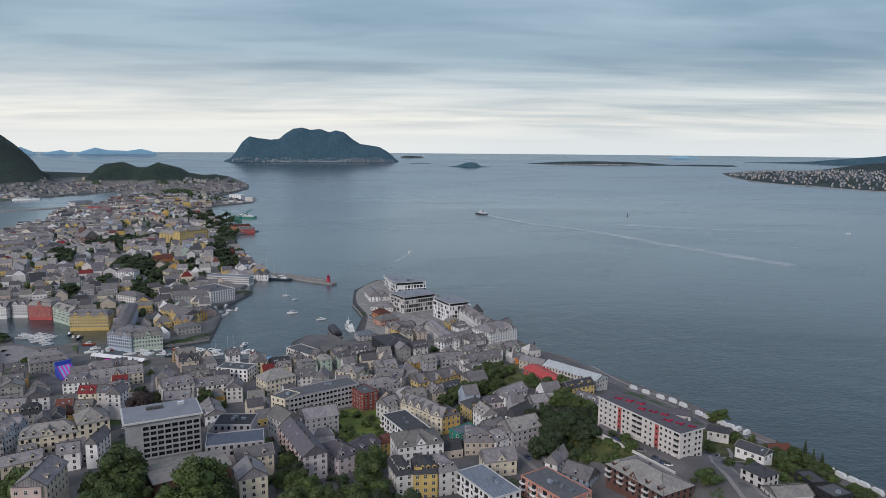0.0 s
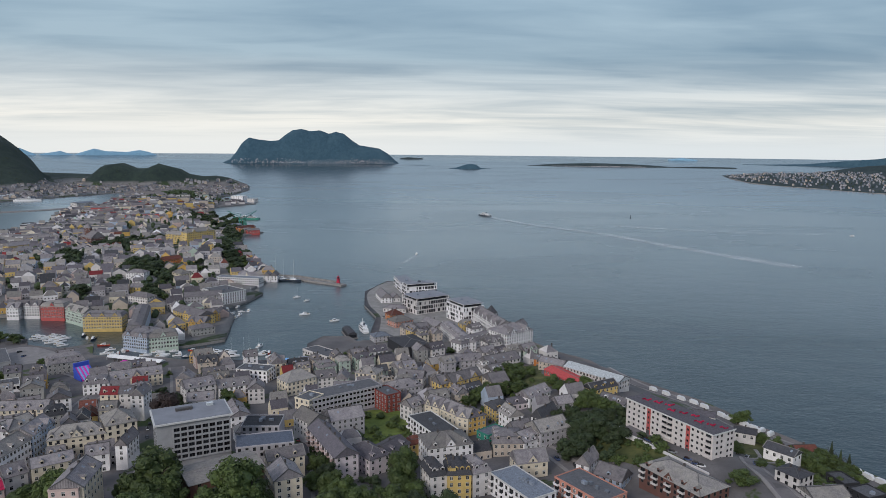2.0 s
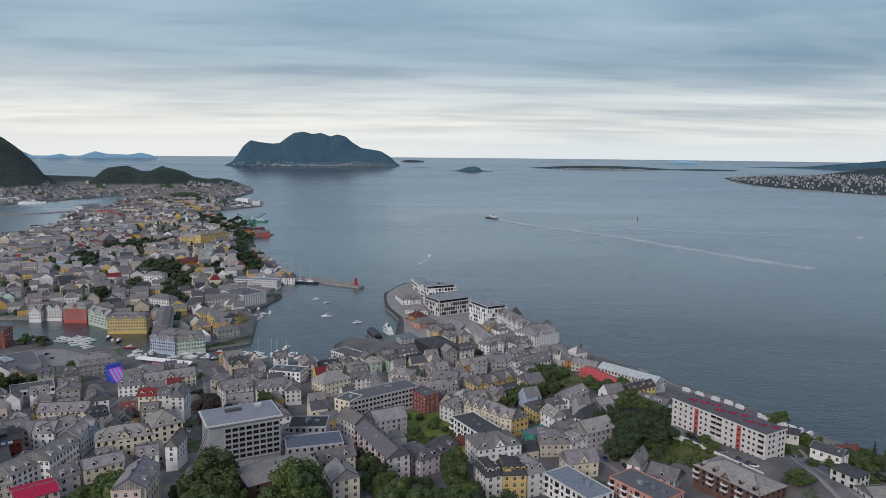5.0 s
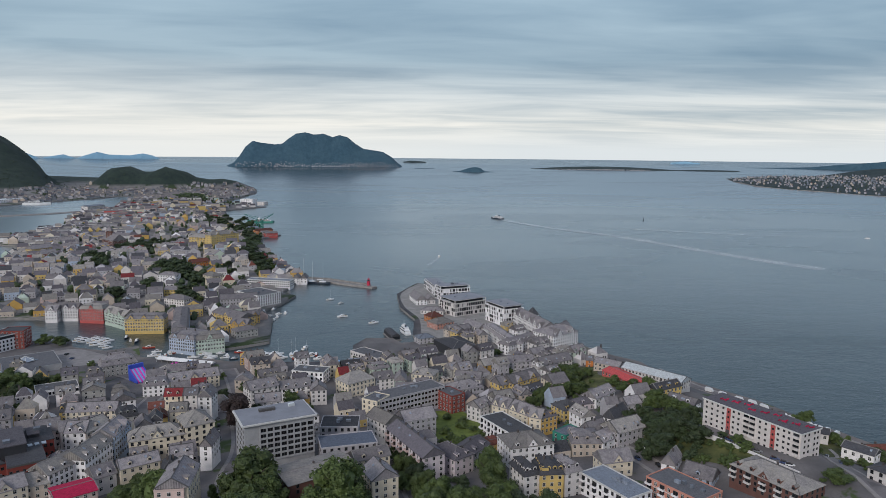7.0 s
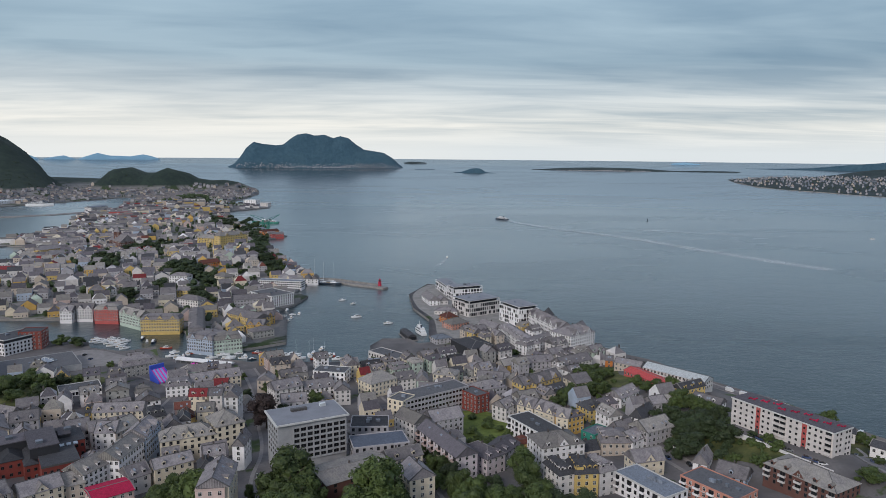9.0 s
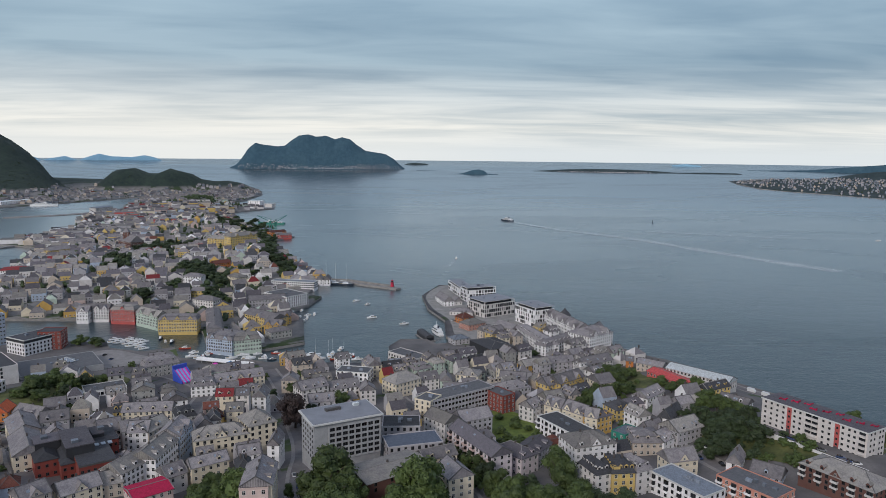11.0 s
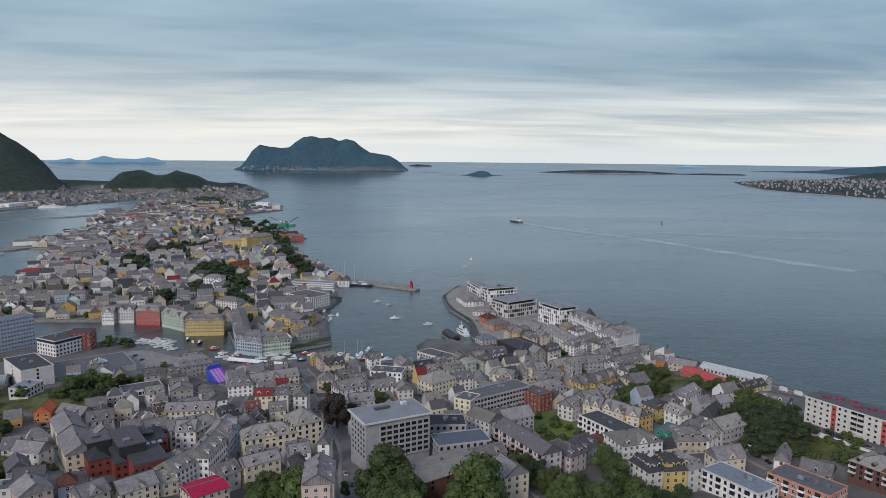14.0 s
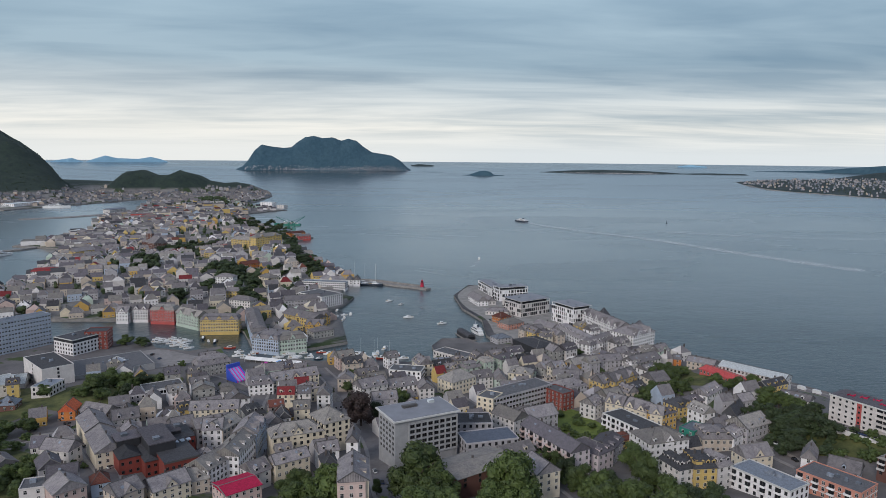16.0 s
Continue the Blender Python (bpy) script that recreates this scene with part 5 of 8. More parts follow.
house(-342.2, 778.2, 0.0, 13.7, 12, 8.4, 7, "g", 3.5, "yellow", "slate")
house(-330.3, 742.7, -25.3, 27.4, 13, 4.9, 9, "h", 4, "pale", "slate")
house(-324.0, 858.4, -42.6, 23.2, 14, 9.6, 9, "h", 4, "cream", "lichen")
house(-358.2, 932.0, 50.2, 25.6, 11, 13.9, 7, "g", 4, "orange", "rust")
house(-622.8, 908.7, 16.3, 32.1, 14, 5.4, 10, "m", 4, "white", "redtile", bay=2.6)
house(-581.4, 1173.8, -43.3, 42.2, 22, 5.9, 16, "g", 10, "brown", "slate", chimneys=0, label="dark brown stone church with steep slate roof", category="church", name="church")
house(-673.6, 1292.8, 71, 90, 26, 5.0, 9, "g", 3.5, "red", "bluegrey", chimneys=0, name="shed", category="shed")
house(-735, 1330, 71, 60, 24, 3.0, 7, "g", 2.5, "salmon", "rust", chimneys=0, name="shed", category="shed")
house(-782.8, 1406.8, 68, 100, 36, 3.0, 9, "g", 3.0, "pale", "white", chimneys=0, name="shed", category="shed")
house(-700, 1420, 68, 70, 30, 4.0, 8, "g", 3.0, "white", "metal", chimneys=0, name="shed", category="shed")
house(-1290, 2095, 78, 120, 40, 2.6, 12, "f", 0, "white", "white", chimneys=2, bay=6, name="shed", category="shed")
house(-600, 2185, -22, 44, 24, 2.6, 15, "f", 0, "white", "white", chimneys=2, bay=6, name="shed", category="shed")
house(-545, 2165, -22, 26, 20, 2.6, 8, "f", 0, "pale", "white", chimneys=1, bay=6, name="shed", category="shed")
house(-960, 1960, 68, 60, 24, 2.2, 8, "g", 3, "pale", "metal", chimneys=0, name="shed", category="shed")
house(-649, 1087.7, 60, 34, 16, 4.0, 12, "g", 5, "yellow", "slate", chimneys=1)
house(-608.3, 1037.7, 60, 24, 14, 6.0, 10, "g", 5, "salmon", "slate", chimneys=1)
# brick hall and its neighbours
def theatre():
    """The brick theatre: stepped wings under dark roofs, two black stage towers behind them."""
    base = new("theatre")
    base.matrix_world = pose(-275, 321, 15.5, 0, 0, 33)
    tagged(base, "red brick theatre with black roofs and two dark stage towers", "theatre")
    a = radians(33)
    for u, v, hu, hv in ((6, 12, 8, 15), (23, -4, 9, 16), (24, 18, 16, 14)):
        TAKEN.append((-275 + u * math.cos(a) - v * math.sin(a), 321 + u * math.sin(a) + v * math.cos(a), hu, hv, a))
    brick, dark = MAT["wall_brick"], MAT["roof_dark"]
    for u0, u1, v0, v1, h, rh in ((0, 10, 0, 27, 9.0, 2.6), (10, 16, -8, 26, 8.2, 2.0), (16, 32, -19, 8, 10.2, 0.0), (12, 38, 8, 31, 9.6, 2.6)):
        wing = part("wing", *box(u0, u1, v0, v1, -6, h), brick, base)
        v, f = roof_solid(u1 - u0, v1 - v0, h, "h" if rh else "flat", rh, 0.3)
        part("roof", [(x + u0, y + v0, z) for x, y, z in v], f, dark, wing)
        for sx, sy, st, sl in ((u0, v0, 0, u1 - u0), (u1, v0, 90, v1 - v0)):
            n = int(sl / 2.6)
            window_field(wing, sx, sy, st, sl, n, 2, h / 2.2, 1.3, 1.5, "dark")
    part("cornice", *box(15.8, 32.2, -19.2, -19.005, 9.6, 10.5), MAT["trim_dark"], base)
    for u0, u1, v0, v1, h in ((1.5, 12.5, 12, 23, 13.2), (12.8, 25, -5, 20, 14.6), (27, 32, 12, 22, 12.2)):
        tower = part("stage_tower", *box(u0, u1, v0, v1, 6, h), MAT["wall_black"], base, "black-clad stage tower")
        part("roof", *box(u0 - 0.3, u1 + 0.3, v0 - 0.3, v1 + 0.3, h + 0.004, h + 0.5), MAT["roof_purple"], tower)
        part("roof_hatch", *box(u0 + 3, u0 + 6, v0 + 4, v0 + 7, h + 0.5, h + 1.7), MAT["roof_metal"], tower)
    for i in range(3):
        part("skylight", *box(26 + i * 3.0, 28 + i * 3.0, 1, 4, 10.4, 10.9), MAT["skylight"], base)


theatre()
house(-436.0, 470.0, 18, 34, 20, 6.0, 3.5, "g", 4.5, "white", "white", chimneys=0, bay=40, label="large white marquee with a pitched canvas roof", category="marquee", name="marquee")
house(-436.0, 470.0, 18, 34, 20, 6.0, 3.5, "g", 4.5, "white", "white", chimneys=0, bay=40, label="large white marquee with a pitched canvas roof", category="marquee", name="marquee")
house(-304.0, 351.3, -57.0, 28.2, 14.0, 14.9, 9.7, "g", 4.3, "cream", "slate", dormers=1, chimneys=1)
house(-324.1, 384.0, -55.1, 25.9, 14.0, 12.6, 8.6, "g", 4.3, "cream", "slate", dormers=1, chimneys=1)
house(-333.3, 408.3, -21.3, 18.9, 10.9, 10.9, 5.1, "g", 4.3, "grey", "slate", dormers=2)
house(-344.0, 404.5, 8, 9.2, 12, 11.6, 5.5, "d", 4.6, "orange", "orange", chimneys=0, category="barn", name="barn")
house(-391.7, 423.4, 8.0, 11.7, 10.8, 9.7, 4.3, "h", 4.3, "brown", "metal", chimneys=1)
house(-326.4, 341.0, 15.1, 7.0, 10.7, 15.8, 6.4, "g", 4.3, "pale", "purple")
house(-318.8, 335.7, -13.4, 15.7, 9.6, 16.4, 7.5, "g", 4.3, "pale", "slate")
house(-306.1, 309.8, 35.1, 9.7, 11.8, 17.5, 7.5, "d", 4.3, "grey", "purple")
house(-295.8, 296.0, 19.9, 11.8, 10.8, 18.1, 8.6, "g", 4.3, "pale", "purple", dormers=1)
house(-286.3, 282.5, 42.0, 13.2, 12.9, 19.1, 7.5, "d", 4.3, "pink", "slate")
house(-303.2, 287.8, 16.8, 9.7, 10.7, 19.9, 6.4, "f", 0.0, "pale", "felt")
house(-339.1, 322.4, -41.3, 14.1, 10.7, 18.0, 6.4, "g", 3.2, "white", "slate")
house(-259.0, 280.4, 50.0, 11.5, 12.0, 17.6, 8.7, "g", 4.3, "beige", "slate", gables=1)
house(-248.0, 289.8, 42.4, 16.9, 12.1, 14.6, 8.8, "g", 4.4, "cream", "slate", gables=1, dormers=1)
house(-216.1, 286.4, 37.7, 16.5, 14.9, 16.9, 6.4, "g", 1.6, "pink", "crimson", chimneys=0, name="hall", category="hall")
house(-250.3, 360.0, 30.4, 18.1, 11.5, 14.0, 9.4, "g", 4.2, "pale", "slate", dormers=2)
house(-301.5, 378.0, 24.6, 13.7, 12.8, 12.0, 9.6, "g", 4.3, "grey", "slate")
house(-319.8, 417.6, 24.6, 11.1, 10.7, 11.0, 4.3, "g", 4.3, "grey", "slate")
house(-570.7, 1166.6, 1.9, 9.0, 9, 5.9, 30, "h", 9, "brown", "slate", chimneys=0, label="square brown stone church tower with a pointed roof", category="church tower", name="church_tower")
house(-300.8, 687.8, -73.4, 88.1, 14, 2.4, 11, "m", 5, "blue", "slate", gables=2, bay=2.2)

# ---- trees ----
OPEN_GROUND = []                        # discs kept free of houses: squares, lawns, trees
MAT["leaf"] = foliage("leaves", (0.022, 0.040, 0.010), (0.062, 0.088, 0.020))
MAT["leaf_dark"] = foliage("dark_leaves", (0.014, 0.027, 0.010), (0.036, 0.054, 0.018))
MAT["leaf_red"] = foliage("copper_leaves", (0.018, 0.012, 0.012), (0.035, 0.022, 0.020))
MAT["grass"] = mottled("grass", (0.055, 0.075, 0.020), 0.95, 0.12, 0.9, 0.5, tint=(0.11, 0.11, 0.035))
MAT["bark"] = mottled("bark", (0.07, 0.055, 0.045), 0.95, 1.0, 6.0, 0.3)


def trunk_mesh(seed):
    rnd = random.Random(seed)
    v, f = [], []
    def limb(p, q, r0, r1):
        n = 6
        axis = (q - p).normalized()
        side = axis.orthogonal().normalized()
        other = axis.cross(side)
        b = len(v)
        for c, r in ((p, r0), ((p + q) / 2 + side * 0.02, (r0 + r1) / 2), (q, r1)):
            v.extend(tuple(c + (side * math.cos(2 * math.pi * i / n) + other * math.sin(2 * math.pi * i / n)) * r) for i in range(n))
        for k in range(2):
            f.extend((b + k * n + i, b + k * n + (i + 1) % n, b + (k + 1) * n + (i + 1) % n, b + (k + 1) * n + i) for i in range(n))
    limb(Vector((0, 0, -0.1)), Vector((0, 0, 0.45)), 0.035, 0.024)
    for i in range(6):
        a = i * 1.05 + rnd.uniform(-0.3, 0.3)
        limb(Vector((0, 0, 0.28 + 0.03 * i)), Vector((0.26 * math.cos(a), 0.26 * math.sin(a), 0.55 + 0.05 * i)), 0.018, 0.005)
    me = bpy.data.meshes.new("trunk")
    me.from_pydata(v, [], f)
    me.materials.append(MAT["bark"])
    return me


def crown_mesh(seed, mat, conifer=False, leaves=2300):
    """A crown of many small leaf clumps round several uneven lobes, one metre tall in all."""
    rnd = random.Random(seed)
    lobes = []
    for i in range(17):
        a, z = rnd.uniform(0, 6.28), rnd.uniform(0.24, 0.84)
        r = (0.35 if z < 0.66 else 0.18) * rnd.uniform(0.5, 1.0)
        lobes.append((Vector((r * math.cos(a), r * math.sin(a), z)), rnd.uniform(0.08, 0.17)))
    lobes += [(Vector((0, 0, 0.58)), 0.23), (Vector((0, 0, 0.42)), 0.24)]
    v, f = [], []
    # a dense lumpy heart to every lobe
    for c, r in ([] if conifer else lobes):
        b = len(v)
        for i in range(1, 5):
            for j in range(8):
                a, e = j * 0.7854 + i, i * 0.628
                q = r * rnd.uniform(0.72, 0.98)
                v.append((c.x + q * math.sin(e) * math.cos(a), c.y + q * math.sin(e) * math.sin(a), c.z + q * math.cos(e)))
        v += [(c.x, c.y, c.z + r * 0.85), (c.x, c.y, c.z - r * 0.85)]
        for i in range(3):
            f += [(b + i * 8 + j, b + (i + 1) * 8 + j, b + (i + 1) * 8 + (j + 1) % 8, b + i * 8 + (j + 1) % 8) for j in range(8)]
        f += [(b + 32, b + j, b + (j + 1) % 8) for j in range(8)] + [(b + 33, b + 24 + (j + 1) % 8, b + 24 + j) for j in range(8)]
    for _ in range(leaves):
        if conifer:
            z = rnd.uniform(0.08, 1.0)
            rr = 0.2 * (1.02 - z) * rnd.uniform(0.55, 1.1)
            a = rnd.uniform(0, 6.28)
            p, n = Vector((rr * math.cos(a), rr * math.sin(a), z)), Vector((math.cos(a), math.sin(a), 0.5))
        else:
            c, r = rnd.choice(lobes)
            n = Vector((rnd.gauss(0, 1), rnd.gauss(0, 1), rnd.gauss(0.25, 1))).normalized()
            p = c + n * r * rnd.uniform(0.85, 1.15)
        n = (n + Vector((rnd.uniform(-0.7, 0.7), rnd.uniform(-0.7, 0.7), rnd.uniform(-0.4, 0.7)))).normalized()
        s = n.orthogonal().normalized()
        t = n.cross(s)
        turn = rnd.uniform(0, 6.28)
        s, t = s * math.cos(turn) + t * math.sin(turn), t * math.cos(turn) - s * math.sin(turn)
        q = rnd.uniform(0.017, 0.036) * (0.8 if conifer else (1.0 if leaves > 1000 else 1.5))
        b = len(v)
        v += [tuple(p - s * q), tuple(p - t * q * 0.7 + n * q * 0.35), tuple(p + s * q), tuple(p + t * q * 0.7 + n * q * 0.35)]
        f += [(b, b + 1, b + 2, b + 3)]
    me = bpy.data.meshes.new("crown")
    me.from_pydata(v, [], f)
    me.materials.append(mat)
    return me


TRUNKS = [trunk_mesh(i) for i in range(3)]
CROWNS = {"leaf": [crown_mesh(30 + i, MAT["leaf"]) for i in range(5)], "dark": [crown_mesh(40 + i, MAT["leaf_dark"]) for i in range(3)], "red": [crown_mesh(50, MAT["leaf_red"])], "fir": [crown_mesh(60 + i, MAT["leaf_dark"], True) for i in range(2)]}
LIGHT_CROWNS = {"leaf": [crown_mesh(70 + i, MAT["leaf"], False, 800) for i in range(3)], "dark": [crown_mesh(80 + i, MAT["leaf_dark"], False, 800) for i in range(3)]}
TREE_WORDS = {"leaf": "broad green leafy tree among the houses", "dark": "dense dark green tree on the slope", "red": "dark copper-leaved tree beside the houses", "fir": "pointed dark conifer above the shore"}
tree_rnd = random.Random(77)


def tree(x, y, h, spread, kind="leaf", z=None):
    """A tree of height h whose crown is about 2 * spread wide."""
    base = new("tree")
    g = height(x, y) if z is None else z
    base.matrix_world = pose(x, y, g - 0.1, 0, 0, tree_rnd.uniform(0, 360))
    tagged(base, TREE_WORDS[kind], "tree", "trees of the town")
    far = y > 560 or h < 7
    pool = LIGHT_CROWNS[kind] if far and kind in LIGHT_CROWNS else CROWNS[kind]
    OPEN_GROUND.append((x, y, spread * 0.75 + (4.5 if y < 560 else 8.0)))
    for name, me in (("trunk", tree_rnd.choice(TRUNKS)), ("crown", tree_rnd.choice(pool))):
        ob = bpy.data.objects.new(name, me)
        scene.collection.objects.link(ob)
        ob.parent = base
        k = spread / 0.4
        ob.scale = (k, k, h)
    return base


# where the trees stand
tree(-330, 470, 11, 6.5, "leaf")
tree(-322, 476, 10, 6.0, "dark")
tree(-312, 480, 9, 5.0, "leaf")
tree(-342, 452, 12, 7.0, "leaf")
tree(-333, 436, 9, 5.5, "leaf")
tree(-322, 446, 9, 5.0, "dark")
tree(-362, 352, 9, 6.0, "leaf")
tree(-330, 320, 9, 6.0, "leaf")
tree(-318, 326, 8, 5.0, "dark")
tree(-322, 300, 9, 6.0, "leaf")
tree(-133.7, 285.7, 25, 12.0, "leaf")
tree(-124.0, 276.0, 16, 7.0, "leaf")
tree(-93.5, 268.0, 26, 11.5, "leaf")
tree(-106.0, 262.0, 15, 7.0, "leaf")
tree(-30.6, 302.3, 20, 7.5, "leaf")
tree(-171.4, 277.1, 21, 9.0, "leaf")
tree(-183.0, 282.0, 16, 8.5, "leaf")
tree(-31.8, 262.0, 19, 9.0, "leaf")
tree(-22.0, 266.0, 16, 8.0, "dark")
tree(-45.0, 266.0, 16, 8.0, "leaf")
tree(-57.0, 268.0, 15, 7.5, "leaf")
tree(-72.0, 340.0, 12, 4.5, "leaf")
tree(-69.5, 330.0, 12, 4.5, "dark")
tree(-66.0, 319.0, 13, 5.0, "leaf")
tree(-63.0, 308.0, 13, 5.5, "dark")
tree(-60.0, 297.0, 14, 6.0, "leaf")
tree(-54.0, 287.0, 14, 6.5, "leaf")
tree(-10.0, 272.0, 13, 7.0, "dark")
tree(72.0, 345.0, 13, 7.0, "dark")
tree(78.0, 335.0, 12, 7.0, "dark")
tree(70.0, 352.0, 12, 6.5, "dark")
tree(-166.4, 397.0, 22, 9.0, "red")
tree(-158.0, 405.0, 13, 6.0, "dark")
tree(-143.0, 432.0, 13, 6.0, "leaf")
tree(-136.9, 284.6, 14.7, 7.9, "leaf")
tree(-123.5, 274.8, 13.6, 7.8, "leaf")
tree(-129.1, 263.1, 12.7, 7.8, "leaf")
tree(-96.7, 285.5, 14.2, 8.1, "leaf")
tree(-100.7, 269.5, 13.1, 8.1, "leaf")
tree(-88.5, 279.4, 13.5, 7.3, "leaf")
tree(-74.1, 342.4, 9.4, 4.2, "leaf")
tree(-71.5, 326.4, 9.6, 4.8, "leaf")
tree(-70.1, 303.9, 9.5, 4.8, "leaf")
tree(-63.4, 296.6, 9.5, 4.8, "leaf")
tree(-60.0, 282.2, 9.5, 4.7, "leaf")
tree(-77.7, 360.9, 7.3, 3.6, "leaf")
tree(-28.5, 322.4, 15.2, 7.6, "leaf")
tree(-26.9, 296.7, 12.0, 6.6, "leaf")
tree(-47.0, 288.6, 8.6, 5.4, "leaf")
tree(-36.6, 284.7, 9.8, 5.4, "leaf")
tree(-23.4, 288.4, 9.9, 5.5, "leaf")
tree(-190.8, 307.6, 10.2, 5.6, "leaf")
tree(-185.7, 308.7, 9.1, 5.1, "leaf")
tree(-193.2, 301.0, 9.2, 5.1, "leaf")
tree(-175.7, 267.5, 10.6, 6.7, "leaf")
tree(-167.1, 263.4, 9.5, 5.7, "leaf")
tree(-151.9, 291.3, 7.9, 2.5, "leaf")
tree(-147.9, 272.0, 6.7, 2.4, "leaf")
tree(65.3, 366.8, 11.4, 6.2, "dark")
tree(64.8, 351.5, 11.6, 6.3, "dark")
tree(61.2, 335.1, 12.8, 7.5, "dark")
tree(53.8, 332.0, 10.8, 5.4, "dark")
tree(75.2, 359.5, 11.3, 6.2, "dark")
tree(73.7, 345.2, 10.5, 6.3, "dark")
tree(82.5, 358.4, 10.1, 5.0, "dark")
tree(90.4, 367.8, 9.1, 5.0, "dark")
tree(57.6, 377.1, 8.4, 4.2, "dark")
tree(64.3, 380.6, 8.3, 4.2, "dark")
tree(61.8, 351.3, 10.6, 6.4, "dark")
tree(70.8, 351.6, 10.4, 6.2, "dark")
tree(66.7, 345.6, 10.6, 5.3, "dark")
tree(60.2, 360.4, 8.3, 5.2, "dark")
tree(34.3, 468.1, 12.5, 7.3, "leaf")
tree(42.8, 480.0, 12.4, 7.2, "leaf")
tree(48.9, 471.3, 9.3, 6.2, "leaf")
tree(24.8, 439.5, 11.5, 6.3, "leaf")
tree(15.9, 430.8, 10.5, 6.3, "leaf")
tree(33.8, 438.1, 11.5, 6.2, "leaf")
tree(43.2, 438.4, 9.4, 5.2, "leaf")
tree(51.5, 491.3, 9.2, 5.1, "leaf")
tree(57.0, 471.9, 7.1, 4.1, "leaf")
tree(9.9, 423.5, 9.5, 5.3, "leaf")
tree(66.6, 441.0, 7.2, 5.1, "leaf")
tree(67.6, 424.7, 8.2, 5.1, "leaf")
tree(75.4, 426.5, 8.1, 5.1, "leaf")
tree(84.4, 427.5, 9.1, 5.0, "leaf")
tree(81.0, 401.0, 10.0, 6.0, "leaf")
tree(81.1, 388.0, 10.1, 6.1, "leaf")
tree(83.9, 384.2, 9.2, 5.1, "leaf")
tree(73.9, 392.1, 9.2, 5.1, "leaf")
tree(89.7, 384.8, 8.1, 5.1, "leaf")
tree(41.9, 457.6, 10.4, 6.2, "leaf")
tree(20.6, 437.0, 10.5, 6.3, "leaf")
tree(-175.0, 434.5, 9.8, 4.9, "dark")
tree(-190.7, 452.9, 8.0, 5.0, "dark")
tree(-180.4, 467.1, 8.0, 5.0, "leaf")
tree(-144.8, 448.5, 10.1, 6.1, "leaf")
tree(-110.5, 449.8, 7.2, 4.1, "leaf")
tree(-193.2, 446.2, 6.9, 4.0, "leaf")
tree(-180.8, 507.8, 6.1, 3.0, "leaf")
tree(185.1, 417.4, 8, 5, "leaf")
tree(-27.6, 374.6, 6.2, 3.1, "leaf")
tree(-20.5, 381.8, 6.3, 3.1, "leaf")
tree(-37.5, 393.9, 5.2, 3.1, "leaf")
tree(-33.0, 367.0, 4.2, 2.6, "leaf")
tree(-384.3, 604.5, 9, 7, "leaf")
tree(-368.3, 600.6, 9, 7, "leaf")
tree(-373.3, 445.6, 9.7, 5.4, "leaf")
tree(-346.7, 482.7, 11.3, 7.2, "leaf")
tree(-345.0, 453.9, 11.8, 7.5, "leaf")
tree(-337.6, 468.8, 9.5, 5.3, "leaf")
tree(-322.4, 461.3, 9.6, 5.3, "leaf")
tree(-324.8, 450.0, 8.6, 5.3, "leaf")
tree(-320.3, 313.8, 9.6, 5.3, "leaf")
tree(-315.5, 314.1, 9.6, 5.3, "leaf")
tree(-323.1, 309.5, 8.5, 5.3, "leaf")
tree(-318.1, 324.9, 9.6, 5.3, "leaf")
tree(-307.4, 293.9, 8.6, 5.3, "leaf")
tree(-361.8, 372.5, 9.8, 6.5, "leaf")
tree(-346.4, 442.0, 7.6, 5.4, "leaf")
tree(196.4, 353.5, 9, 5, "leaf")
tree(177.5, 330.0, 8, 5, "leaf")
tree(177.5, 320.8, 7, 4, "leaf")
tree(178.6, 413.7, 7, 4, "leaf")
tree(143.6, 340.3, 7, 4, "leaf")
tree(117.0, 280.3, 7.2, 6.2, "leaf")
tree(199.6, 305.7, 8, 5, "leaf")
tree(201.4, 300.0, 8, 5, "leaf")
tree(167.9, 363.2, 7, 4, "leaf")
tree(183.2, 374.6, 6, 3, "leaf")
tree(155.8, 401.8, 6, 3, "leaf")
tree(185.3, 350.3, 7, 4, "leaf")
tree(176.3, 304.6, 6, 4, "leaf")
tree(205.4, 358.4, 13, 4, "fir")
tree(205.1, 349.6, 12, 4, "fir")
tree(208.3, 346.9, 11, 4, "fir")
tree(-526.3, 1140.9, 14, 10, "dark")
tree(-526.2, 1186.6, 14, 10, "dark")
tree(-501.6, 1159.4, 14, 10, "dark")
tree(-483.4, 1147.7, 13, 9, "dark")
tree(-484.8, 1182.7, 13, 9, "dark")
tree(-549.3, 1088.6, 13, 9, "dark")
tree(-516.9, 988.1, 13, 9, "dark")
tree(-486.5, 936.3, 12, 9, "dark")
tree(-374.4, 928.9, 14, 10, "dark")
tree(-359.3, 898.2, 14, 10, "dark")
tree(-373.8, 891.1, 13, 9, "dark")
tree(-357.4, 913.6, 13, 9, "dark")
tree(-386.5, 946.2, 13, 9, "dark")
tree(-320.3, 798.7, 10, 7, "dark")
tree(-312.2, 777.4, 9, 6, "dark")
tree(-304.8, 769.2, 9, 6, "dark")
tree(-393.3, 771.6, 10, 8, "dark")
tree(-473.6, 1233.5, 12, 9, "dark")
tree(-483.8, 1224.6, 11, 8, "dark")
tree(-493.9, 920.9, 11, 8, "dark")
tree(-476.2, 924.1, 10, 7, "dark")
tree(-512.3, 1131.1, 12, 9, "dark")
tree(-514.1, 1222.9, 12, 9, "dark")
tree(-355.6, 875.2, 11, 8, "dark")
tree(-399.4, 941.3, 9, 6, "dark")
